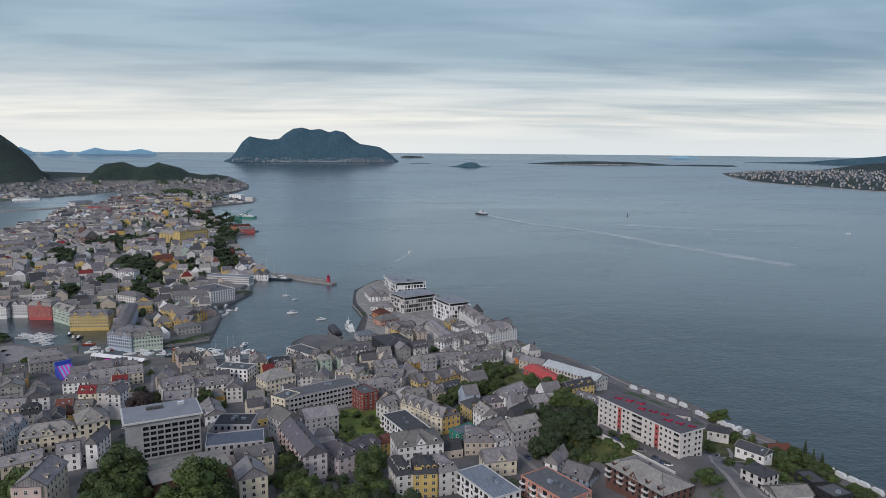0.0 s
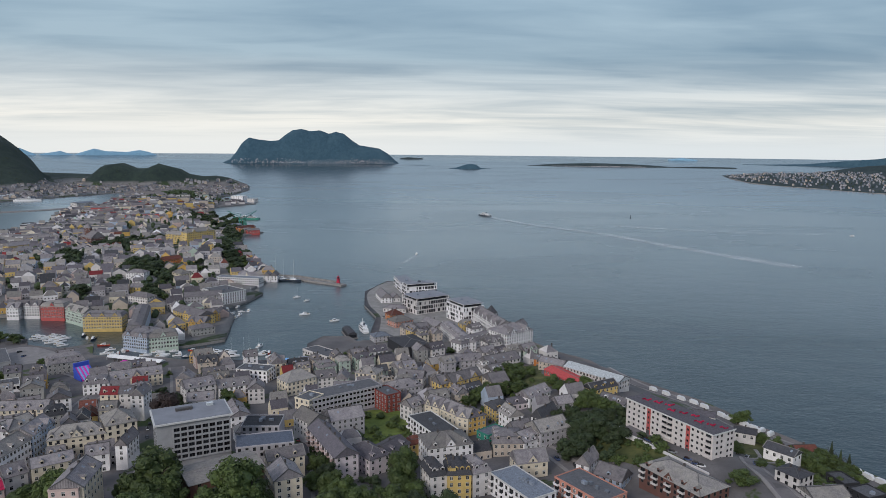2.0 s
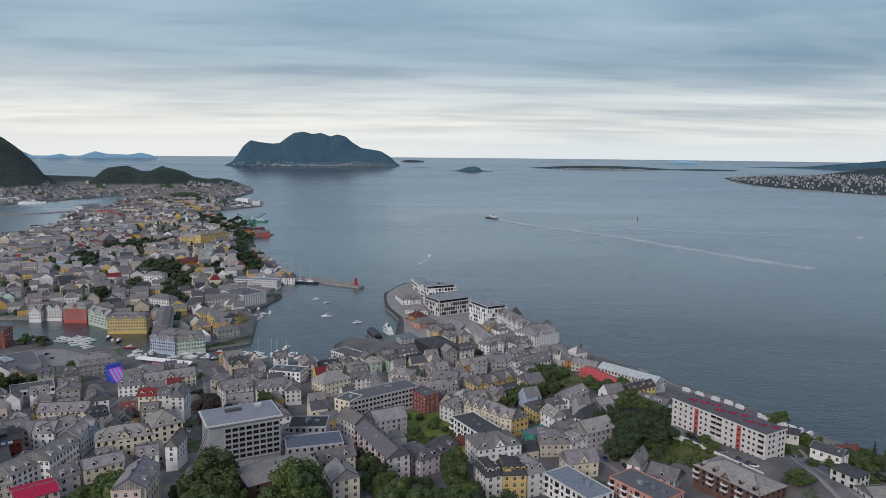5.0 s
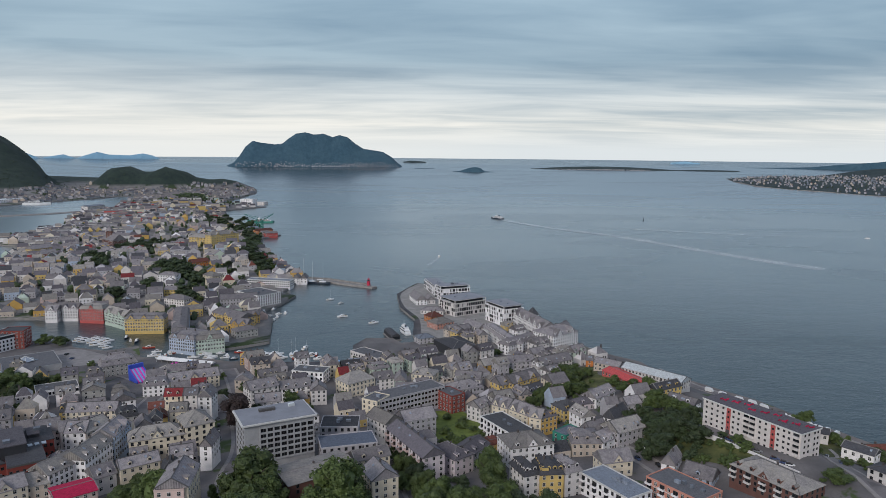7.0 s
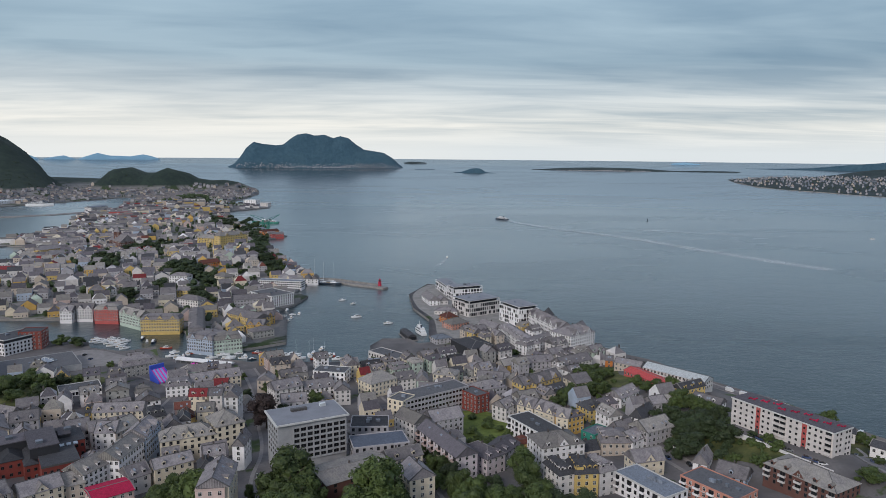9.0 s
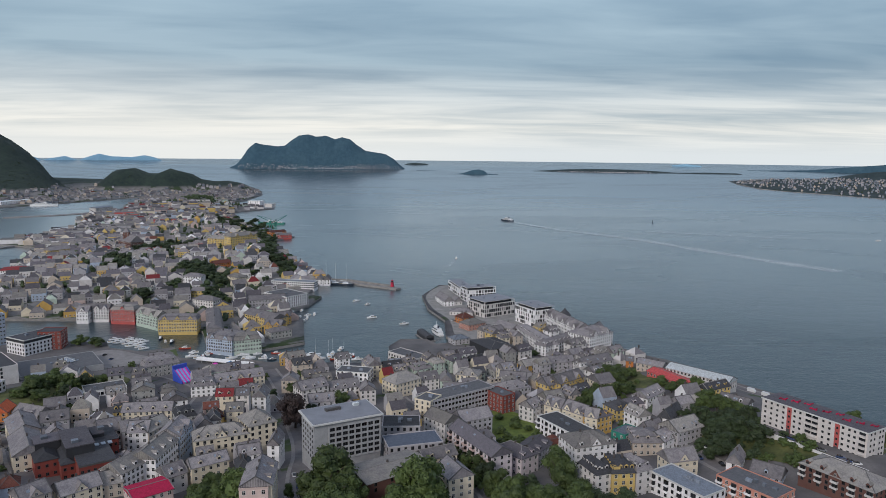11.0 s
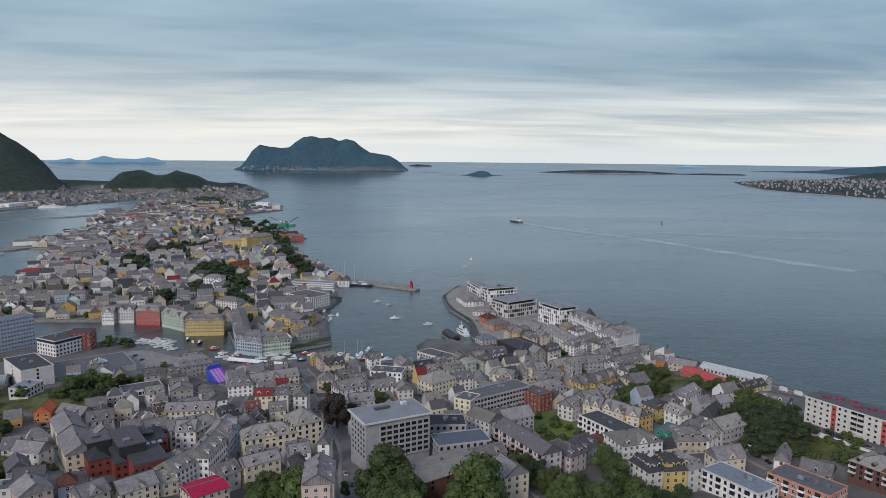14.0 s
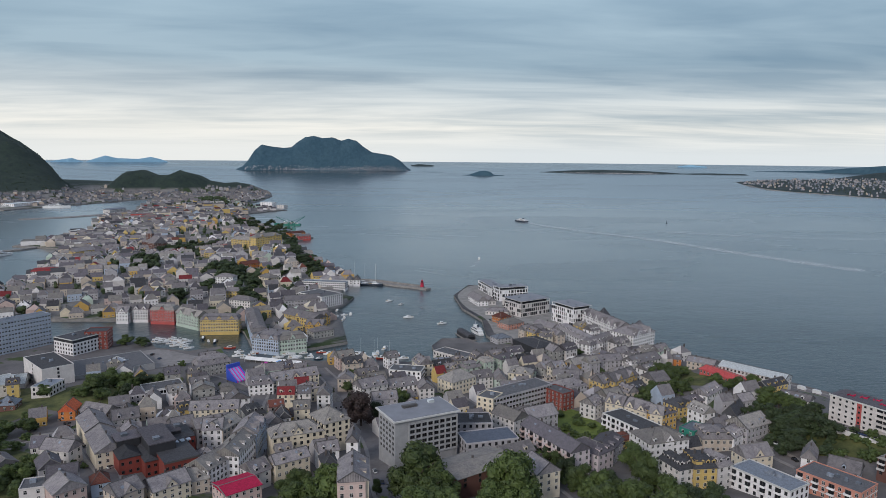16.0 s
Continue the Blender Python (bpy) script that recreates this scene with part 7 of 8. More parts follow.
far_trees("garden_trees", "dark trees and bushes in the island gardens", ISLE, isle_height,
          [(-430, 800, 200, 90), (-450, 980, 230, 150), (-450, 1250, 250, 150), (-310, 1180, 60, 190), (-330, 1280, 50, 130), (-290, 1090, 35, 60), (-510, 985, 40, 40), (-360, 915, 40, 30), (-600, 1500, 300, 150), (-720, 2050, 130, 300), (-800, 2400, 250, 150)], 31)
far_trees("hill_woods", "dark woods and gardens below the hills", ISLE, isle_height, [(-1300, 2850, 450, 500), (-2000, 3100, 600, 500)], 32, 0.5)
# small trees and bushes of the gardens, one heap
def garden_bushes():
    pool = {"leaf": crown_mesh(90, MAT["leaf"], False, 260), "dark": crown_mesh(91, MAT["leaf_dark"], False, 260)}
    shape = {k: (np.array([tuple(q.co) for q in me.vertices]), [tuple(f.vertices) for f in me.polygons]) for k, me in pool.items()}
    heap = {"leaf": ([], []), "dark": ([], [])}
    for sx, sy, sr, n, kind in ((-150, 420, 220, 60, "leaf"), (30, 405, 40, 18, "leaf"), (48, 440, 22, 14, "leaf"), (76, 345, 26, 50, "dark"), (88, 320, 14, 16, "leaf"), (190, 345, 25, 30, "leaf"), (165, 300, 25, 14, "leaf"), (-335, 460, 30, 20, "leaf"), (-330, 330, 50, 34, "leaf"), (55, 480, 20, 12, "leaf"), (-45, 372, 24, 22, "leaf"), (-70, 275, 60, 26, "dark")):
        co, fc = shape[kind]
        v, f = heap[kind]
        for _ in range(n):
            a, q = tree_rnd.uniform(0, 6.28), sr * math.sqrt(tree_rnd.random())
            x, y = sx + q * math.cos(a), sy + q * math.sin(a)
            hh = tree_rnd.uniform(2.5, 6.5)
            k, turn, z = hh * tree_rnd.uniform(1.05, 1.7), tree_rnd.uniform(0, 6.28), 0.0
            if clear(x, y, 1.2, 1.2, 0, 0.0) and on_land(TOWN, town_height, x, y, 5):
                b, z = len(v), height(x, y) - 0.15 * hh
                c, t = math.cos(turn) * k, math.sin(turn) * k
                v.extend(zip((x + co[:, 0] * c - co[:, 1] * t).tolist(), (y + co[:, 0] * t + co[:, 1] * c).tolist(), (z + co[:, 2] * hh).tolist()))
                f.extend(tuple(b + i for i in g) for g in fc)
    for kind, words in (("leaf", "small green trees and bushes in the gardens"), ("dark", "dark bushes on the slope below the block")):
        tagged(mesh_object("garden_bushes", *heap[kind], MAT["leaf" if kind == "leaf" else "leaf_dark"]), words, "bushes", kind="stuff")


garden_bushes()
far_trees("garden_trees", "dark trees on the green shore", SHORE, shore_height, [(2600, 4200, 900, 700), (2300, 3300, 400, 250)], 34, 0.6)

# ---- streets, lawns, squares ----
MAT["asphalt"] = mottled("asphalt", (0.175, 0.162, 0.164), 0.92, 0.15, 1.5, 0.3, 0.0)
MAT["flags"] = mottled("paving_flags", (0.27, 0.25, 0.245), 0.9, 0.2, 2.0, 0.25, 0.0)
MAT["rubber"] = mottled("rubber", (0.02, 0.02, 0.02), 0.9, 2.0, 8.0, 0.2, 0.0)


def smooth_line(pts, step):
    out = []
    for i in range(len(pts) - 1):
        p0, p1, p2, p3 = (Vector(pts[max(0, min(len(pts) - 1, i + k))]) for k in (-1, 0, 1, 2))
        n = max(1, int((p2 - p1).length / step))
        for j in range(n):
            t = j / n
            out.append(0.5 * (2 * p1 + (p2 - p0) * t + (2 * p0 - 5 * p1 + 4 * p2 - p3) * t * t + (3 * p1 - p0 - 3 * p2 + p3) * t ** 3))
    return out + [Vector(pts[-1])]


def ribbon(name, line, off0, off1, lift, mat, label, category):
    v, f = [], []
    for i, p in enumerate(line):
        d = (line[min(i + 1, len(line) - 1)] - line[max(i - 1, 0)]).normalized()
        n = Vector((-d.y, d.x))
        for o in (off0, off1):
            q = p + n * o
            v.append((q.x, q.y, height(q.x, q.y) + lift))
        for o in (off1, off0):
            q = p + n * o
            v.append((q.x, q.y, height(q.x, q.y) - 0.4))
    for i in range(len(line) - 1):
        a, b = i * 4, i * 4 + 4
        f += [(a, b, b + 1, a + 1), (a + 1, b + 1, b + 2, a + 2), (a + 3, b + 3, b, a)]
    return tagged(mesh_object(name, v, f, mat), label, category, kind="structure")


def street(pts, width, label="grey asphalt street with a kerb on both sides"):
    line = smooth_line(pts, 5.0)
    ribbon("road", line, width / 2, -width / 2, 0.16, MAT["asphalt"], label, "road")
    for s in (1, -1):
        a, b = s * (width / 2 + 1.9), s * width / 2
        ribbon("pavement", line, max(a, b), min(a, b), 0.30, MAT["flags"], "pale stone pavement beside the street", "pavement")


street([(-146, 282), (-148.9, 299.3), (-151.9, 320.2), (-154.2, 348.2), (-159.7, 376.7), (-171.3, 417.2), (-180.1, 452.7), (-196, 500), (-208, 530)], 8.5)
street([(-60, 272), (-64.1, 296.3), (-68, 317.9), (-74.5, 357), (-78.3, 379.1), (-88, 411.9), (-104, 450), (-116, 490), (-122, 515)], 6.5)
street([(-263, 284), (-270, 300), (-280, 322), (-295, 342), (-315, 371), (-333, 382), (-349, 375), (-367, 356)], 7.0)
street([(134, 264), (132, 269), (132, 286), (133, 300), (140, 318), (158, 335), (164, 352)], 6.5)
street([(56, 319), (53, 329), (47, 345), (37, 361), (30, 388), (25, 415)], 6.0)
street([(-226, 304.5), (-223.9, 320.9), (-223.8, 349), (-227, 373.5), (-231.4, 402.8), (-236.3, 435.8), (-240.7, 474.1), (-262, 500), (-300, 530)], 8.0)
street([(125, 527), (138, 490), (154, 463), (168, 434), (178, 408), (192, 386), (203, 366), (211, 343), (219, 322), (228, 300)], 6.5, "coast road on the sea wall")


def patch(name, label, category, loop, lift, mat, step=5.0, kind="structure"):
    """A sheet that follows the ground inside a loop."""
    line = [(p.x, p.y) for p in smooth_line(loop + loop[:1], step)][:-1]
    xs, ys = [p[0] for p in line], [p[1] for p in line]
    flat, faces = sheet(line, grid_in(line, min(xs), max(xs), min(ys), max(ys), step, step * 0.5))
    ax, ay = np.array([p[0] for p in flat]), np.array([p[1] for p in flat])
    az = town_height(ax, ay) + lift
    return tagged(mesh_object(name, list(zip(ax.tolist(), ay.tolist(), az.tolist())), faces, mat, smooth=True), label, category, kind=kind)


MAT["lawn"] = mottled("mown_lawn", (0.115, 0.165, 0.028), 0.95, 0.2, 1.2, 0.3, tint=(0.16, 0.20, 0.04))
patch("lawn", "bright green lawn of a small walled garden", "lawn", [(-60, 404), (-55, 424), (-34, 424), (-24, 400), (-18, 374), (-33, 362), (-44, 366), (-52, 378)], 0.2, MAT["lawn"])
patch("grass_slope", "rough green slope below the apartment block", "grass", [(56, 391), (80, 382), (82, 348), (92, 328), (105, 300), (96, 296), (78, 318), (66, 326), (60, 345)], 0.22, MAT["grass"])
patch("grass_slope", "green hilltop meadow behind the red-roofed hall", "grass", [(42, 507), (63, 520), (74, 506), (65, 473), (74, 443), (62, 438), (44, 457), (33, 485)], 0.22, MAT["grass"])
patch("grass_slope", "green park bank above the square", "grass", [(-378, 454), (-354, 499), (-332, 514), (-304, 505), (-302, 470), (-322, 435), (-345, 418), (-369, 430)], 0.2, MAT["grass"])
patch("grass_slope", "grassy bank with trees beside the parking", "grass", [(-421, 472), (-390, 478), (-374, 452), (-367, 423), (-379, 401), (-420, 403)], 0.2, MAT["grass"])
patch("grass_slope", "overgrown green garden slope", "grass", [(-372, 362), (-341, 358), (-316, 335), (-300, 312), (-308, 280), (-366, 277)], 0.2, MAT["grass"])
patch("grass_slope", "green shore slope under the villas", "grass", [(150, 380), (185, 392), (205, 350), (212, 310), (190, 280), (170, 290), (150, 320), (148, 350)], 0.22, MAT["grass"])
patch("square", "wide paved square beside the sound", "square", [(-385, 552), (-356, 588), (-326, 576), (-306, 560), (-318, 544), (-348, 530)], 0.14, MAT["flags"])
MAT["quay_paving"] = mottled("quay_paving", (0.30, 0.285, 0.27), 0.9, 0.15, 1.5, 0.3, 0.0)
patch("quay_apron", "pale paved quay of the spit", "quay", [(-58, 640), (-60, 696), (-75, 750), (-80, 818), (-60, 878), (-38, 872), (-16, 840), (6, 798), (20, 750), (34, 712), (50, 655), (20, 610), (-20, 600)], 0.14, MAT["quay_paving"])


# the retaining wall of the block's parking terrace
def terrace_wall():
    a = radians(-62.3)
    pts = [(88.3 + x * math.cos(a) + 10 * math.sin(a), 351.5 + x * math.sin(a) - 10 * math.cos(a)) for x in (4, 20, 36, 52, 62)]
    ob = strip("retaining_wall", pts, 0.5, 22, 30.3, MAT["wall_white"], "white retaining wall of the parking terrace", "wall")
    v = [(88.3 + x * math.cos(a) - y * math.sin(a), 351.5 + x * math.sin(a) + y * math.cos(a), 29.4) for x, y in ((3, -10), (63, -10), (63, 0.5), (3, 0.5))]
    tagged(mesh_object("terrace", v + [(x, y, 22) for x, y, z in v], [(0, 1, 2, 3), (0, 4, 5, 1), (1, 5, 6, 2), (3, 2, 6, 7), (0, 3, 7, 4)], MAT["asphalt"]), "asphalt parking terrace before the apartment block", "terrace", kind="structure")


terrace_wall()

# ---- cars, campers and boats ----
def loft(rows, cap=True):
    v, f, n = [], [], len(rows[0])
    for r in rows:
        v += r
    for k in range(len(rows) - 1):
        f += [(k * n + i, k * n + i + 1, (k + 1) * n + i + 1, (k + 1) * n + i) for i in range(n - 1)]
        f.append((k * n + n - 1, k * n, (k + 1) * n, (k + 1) * n + n - 1))
    if cap:
        f += [tuple(range(n))[::-1], tuple(range((len(rows) - 1) * n, len(rows) * n))]
    return v, f


def mesh_of(name, vf, mat):
    me = bpy.data.meshes.new(name)
    me.from_pydata(vf[0], [], vf[1])
    me.materials.append(mat)
    return me


def paint(name, col, rough=0.3):
    return mottled(name, col, rough, 0.8, 4.0, 0.08, 0.05)


CAR_PAINTS = {"white": paint("car_white", (0.7, 0.7, 0.7)), "black": paint("car_black", (0.02, 0.02, 0.022)), "grey": paint("car_grey", (0.22, 0.23, 0.24)), "red": paint("car_red", (0.4, 0.03, 0.03)), "blue": paint("car_blue", (0.05, 0.08, 0.18))}


def car_section(x, w, z0, z1):
    return [(x, -w, z0), (x, w, z0), (x, w * 0.96, z1), (x, -w * 0.96, z1)]


BODY = loft([car_section(-2.15, 0.7, 0.45, 0.75), car_section(-2.0, 0.86, 0.3, 0.95), car_section(-0.9, 0.88, 0.28, 0.98), car_section(1.0, 0.88, 0.28, 0.95), car_section(1.95, 0.84, 0.3, 0.78), car_section(2.15, 0.66, 0.42, 0.62)])
CABIN = loft([car_section(-1.95, 0.78, 0.93, 0.97), car_section(-1.4, 0.74, 0.93, 1.45), car_section(0.1, 0.72, 0.93, 1.47), car_section(1.0, 0.76, 0.9, 0.96)])
VAN = loft([car_section(-3.0, 1.0, 0.4, 2.5), car_section(-2.8, 1.05, 0.35, 2.8), car_section(1.6, 1.05, 0.35, 2.8), car_section(2.2, 1.0, 0.35, 2.2), car_section(2.9, 0.95, 0.35, 1.2)])
WHEEL = loft([[(0.32 * math.cos(a * 0.628), y, 0.32 * math.sin(a * 0.628)) for a in range(10)] for y in (-0.1, 0.1)])
CAR_ME = {k: mesh_of("car_body", BODY, m) for k, m in CAR_PAINTS.items()}
CABIN_ME = mesh_of("cabin", CABIN, MAT["glass"])
VAN_ME = mesh_of("camper_body", VAN, CAR_PAINTS["white"])
WHEEL_ME = mesh_of("wheel", WHEEL, MAT["rubber"])
GLASS_ME = mesh_of("windscreen", box(1.75, 2.25, -0.9, 0.9, 1.5, 2.1), MAT["glass"])


def child(parent, name, me, loc=(0, 0, 0), scale=(1, 1, 1)):
    ob = bpy.data.objects.new(name, me)
    scene.collection.objects.link(ob)
    ob.parent, ob.location, ob.scale = parent, loc, scale
    return ob


def car(x, y, turn, col="grey", z=None):
    base = new("car")
    base.matrix_world = pose(x, y, (height(x, y) if z is None else z) + 0.16, 0, 0, turn)
    tagged(base, {"white": "white", "black": "black", "grey": "silver-grey", "red": "bright red", "blue": "dark blue"}[col] + " hatchback car parked on the asphalt", "car", "parked cars")
    child(base, "body", CAR_ME[col])
    child(base, "cabin", CABIN_ME)
    for wx in (-1.3, 1.35):
        for wy in (-0.8, 0.8):
            child(base, "wheel", WHEEL_ME, (wx, wy, 0.32))


def camper(x, y, turn):
    base = new("camper_van")
    base.matrix_world = pose(x, y, height(x, y) + 0.16, 0, 0, turn)
    tagged(base, "white camper van parked along the sea wall", "camper van", "camper vans by the sea")
    child(base, "body", VAN_ME)
    child(base, "windscreen", GLASS_ME)
    for wx in (-1.8, 1.9):
        for wy in (-0.9, 0.9):
            child(base, "wheel", WHEEL_ME, (wx, wy, 0.32))


car_rnd = random.Random(9)
COLS = ["white", "black", "grey", "grey", "blue", "black"]
for x, y, t in ((-183, 412, 115), (-180, 402, 110), (-178, 393, 108), (-173, 379, 106), (-154, 318, 100), (-150, 305, 100), (-131, 321, 25), (-127, 317, 25), (-88, 351, 95), (-60, 310, 25), (56, 344, 300), (49, 335, 285), (56, 325, 280),
                (-352, 391, 40), (-343, 406, 60), (-337, 400, 60), (-333, 394, 60), (-329, 388, 60), (-309, 361, 50), (-276, 309, 70), (-283, 331, 65), (-269, 469, 130), (-282, 484, 130), (-305, 520, 125), (-295, 491, 130), (-320, 548, 20),
                (-340, 560, 80), (-350, 572, 80), (-121, 495, 100), (-113, 461, 105), (-100, 415, 110), (-215, 357, 100), (-206, 330, 110), (-56, 690, 60), (-52, 720, 60), (-46, 660, 80), (144, 330, 50), (136, 306, 70), (161, 344, 60), (-146, 283, 100)):
    car(x, y, t + car_rnd.uniform(-4, 4), car_rnd.choice(COLS))
car(-88, 373, 95, "red")
car(-128, 312, 25, "red")
ta = radians(-62.3)
for u in (5, 8, 18, 22, 28, 38, 47, 52, 55):
    car(88.3 + u * math.cos(ta) + 6.5 * math.sin(ta), 351.5 + u * math.sin(ta) - 6.5 * math.cos(ta), -62.3 + car_rnd.choice((0, 0, 35)), car_rnd.choice(COLS), 29.26)
for x, y, t in ((146, 475, -55), (152, 466, -55), (159, 456, -55), (165, 449, -57), (169, 441, -60), (174, 426, -66), (177, 420, -62), (182, 411, -60), (185, 405, -55), (188, 401, 35), (191, 396, 35), (213, 347, -68), (215, 340, -68), (218, 334, -66), (220.5, 329, -66), (223, 322, -66), (226, 315, -66), (229, 308, -66)):
    camper(x, y, t)

MAT["gelcoat"] = paint("boat_gelcoat", (0.78, 0.78, 0.78), 0.25)
MAT["hull_dark"] = paint("boat_dark_hull", (0.03, 0.04, 0.06), 0.3)
MAT["hull_red"] = paint("boat_red_hull", (0.35, 0.05, 0.03), 0.4)
MAT["deck"] = mottled("boat_deck", (0.42, 0.33, 0.22), 0.7, 0.8, 4.0, 0.2)


def foam():
    """Broken foam: pale streaks with open water between them."""
    m, k, b = principled("wake_foam", 0.7)
    w = place_of(k)
    b.inputs["Base Color"].default_value = (0.80, 0.84, 0.86, 1)
    k.link(k.math("MULTIPLY", k.span(k.noise(w, 0.25, 4.0, 0.6), 0.36, 0.62), k.span(k.noise(w, 0.03, 3.0, 0.5), 0.3, 0.6, 0.25, 0.75)), b.inputs["Alpha"])
    return m


MAT["foam"] = foam()


def hull_rows(l, b, h):
    rows = []
    for t in (0.0, 0.15, 0.4, 0.65, 0.85, 0.96, 1.0):
        w = b / 2 * (0.86 + 0.14 * min(1, t * 5)) * (1 - max(0, t - 0.45) ** 2.2 * 3.6)
        w, x, z = max(w, 0.03), (t - 0.5) * l, h * (1 + 0.35 * t * t)
        rows.append([(x, -w * 0.55, -0.35), (x, w * 0.55, -0.35), (x, w, 0.15), (x, w, z), (x, -w, z), (x, -w, 0.15)])
    return loft(rows)


HULLS = {k: mesh_of("hull", hull_rows(9, 3.0, 1.0), m) for k, m in (("white", MAT["gelcoat"]), ("dark", MAT["hull_dark"]), ("red", MAT["hull_red"]))}
CUDDY = mesh_of("cabin", loft([[(-1.8, -1.05, 1.0), (-1.8, 1.05, 1.0), (-1.6, 0.95, 2.3), (-1.6, -0.95, 2.3)], [(1.2, -1.0, 1.0), (1.2, 1.0, 1.0), (0.5, 0.85, 2.35), (0.5, -0.85, 2.35)], [(2.6, -0.6, 1.15), (2.6, 0.6, 1.15), (2.4, 0.5, 1.4), (2.4, -0.5, 1.4)]]), MAT["gelcoat"])
BAND = mesh_of("cabin_window", box(-1.5, 1.0, -1.06, 1.06, 1.5, 2.0), MAT["glass"])
MAST = mesh_of("mast", loft([[(0.06 * math.cos(a), 0.06 * math.sin(a), z) for a in (0, 1.57, 3.14, 4.71)] for z in (0.9, 12.0)]), MAT["gelcoat"])
BOOM = mesh_of("boom", box(-3.6, 0, -0.12, 0.12, 2.2, 2.5), MAT["gelcoat"])
COCKPIT = mesh_of("cockpit", box(-3.9, -1.85, -1.0, 1.0, 1.0, 1.08), MAT["deck"])


def boat(x, y, turn, size=1.0, hull="white", sail=False):
    base = new("sailing_boat" if sail else "motor_boat")
    base.matrix_world = pose(x, y, 0.0, 0, 0, turn)
    what = {"white": "white", "dark": "dark-hulled", "red": "red-hulled"}[hull]
    tagged(base, f"{what} {'sailing boat with a bare mast' if sail else 'motor boat with a cabin'} afloat at its mooring", "boat", "boats in the harbour")
    s = (size, size, size)
    h = child(base, "hull", HULLS[hull], scale=s)
    child(base, "cabin", CUDDY, scale=(size, size, size * (0.7 if sail else 1)))
    child(base, "cockpit", COCKPIT, scale=s)
    if sail:
        child(base, "mast", MAST, (0.5, 0, 0), s)
        child(base, "boom", BOOM, (0.5, 0, 0), s)
    else:
        child(base, "cabin_window", BAND, scale=s)


brnd = random.Random(3)
for x, y in ((-366, 630), (-359, 626), (-352, 628), (-347, 622), (-341, 617), (-336, 612), (-329, 600), (-350, 616), (-343, 609), (-358, 619), (-335, 605), (-364, 622), (-354, 634), (-345, 628), (-338, 622)):
    boat(x, y, 20 + brnd.uniform(-12, 12), brnd.uniform(0.8, 1.25))
for x, y in ((-326, 632), (-319, 624), (-312, 620), (-294, 600), (-283, 588), (-281, 576), (-272, 577), (-268, 584), (-197, 577), (-193, 571), (-191, 580), (-187, 574), (-183, 579), (-179, 572), (-189, 566), (-155, 571), (-151, 576), (-147, 577), (-160, 567), (-143, 566), (-228, 583), (-213, 585), (-206, 580), (-221, 570), (-213, 566)):
    boat(x, y, brnd.choice((10, 100, 200, 280)) + brnd.uniform(-12, 12), brnd.uniform(0.7, 1.2), brnd.choice(("white", "white", "white", "dark", "red")))
for x, y in ((-199, 574), (-195, 579), (-191, 571), (-188, 577), (-183, 569), (-180, 576), (-175, 566), (-168, 572), (-154, 568), (-149, 573), (-226, 722), (-223, 732), (-216, 712), (-207, 721), (-273, 569), (-271, 581), (-232, 566), (-241, 575), (-221, 573)):
    boat(x + brnd.uniform(-1, 1), y + brnd.uniform(1, 5), brnd.choice((20, 30, 110, 200)) + brnd.uniform(-10, 10), brnd.uniform(0.8, 1.3), "white", brnd.random() < 0.3)
for x, y, t in ((-256, 583, 10), (-247, 571, 15), (-233, 572, 5), (-262, 592, 100), (-240, 580, 8), (-161, 797, 30), (-221, 826, 80), (-165, 583, 90)):
    boat(x, y, t, brnd.uniform(1.0, 1.3), "white", True)
for x, y, t in ((-147, 779, 40), (-139, 714, 200), (-105, 687, 20), (-159, 597, 70), (-216, 748, 80), (-213, 718, 80), (-205, 712, 85), (-200, 730, 90), (-206, 700, 80)):
    boat(x, y, t, brnd.uniform(0.8, 1.4), "white")
for x, y, t in ((-211, 922, 10), (-196, 898, 5), (-182, 894, -20)):
    boat(x, y, t, 2.4, "dark", True)


def ferry(x, y, turn, l, label, hull="white", z=0.0):
    """A passenger boat with two decks, a wheelhouse and a funnel."""
    base = new("passenger_ferry")
    base.matrix_world = pose(x, y, z, 0, 0, turn)
    tagged(base, label, "ferry")
    b = l * 0.26
    part("hull", *hull_rows(l, b, l * 0.07), MAT[{"white": "gelcoat", "dark": "hull_dark", "green": "crane_green"}[hull]], base)
    h = l * 0.07
    part("lower_deck", *box(-0.42 * l, 0.25 * l, -b * 0.42, b * 0.42, h, h + 2.4), MAT["gelcoat"], base)
    part("window_band", *box(-0.40 * l, 0.23 * l, -b * 0.43, b * 0.43, h + 1.0, h + 1.8), MAT["glass"], base)
    part("upper_deck", *box(-0.30 * l, 0.14 * l, -b * 0.36, b * 0.36, h + 2.4, h + 4.6), MAT["gelcoat"], base)
    part("window_band", *box(-0.28 * l, 0.145 * l, -b * 0.37, b * 0.37, h + 3.2, h + 4.0), MAT["glass"], base)
    part("wheelhouse", *box(0.0, 0.1 * l, -b * 0.28, b * 0.28, h + 4.6, h + 6.4), MAT["gelcoat"], base)
    part("funnel", *box(-0.2 * l, -0.14 * l, -b * 0.1, b * 0.1, h + 4.6, h + 7.0), MAT["hull_dark"], base)
    part("mast", *box(0.03 * l, 0.04 * l, -0.15, 0.15, h + 6.4, h + 10), MAT["gelcoat"], base)


ferry(-74, 651, 110, 24, "white fast ferry moored at the quay")
ferry(146, 1770, 128, 42, "dark-hulled car ferry crossing the fjord", "dark", float(drawn_in(146, 1770, 0.0)[2]))


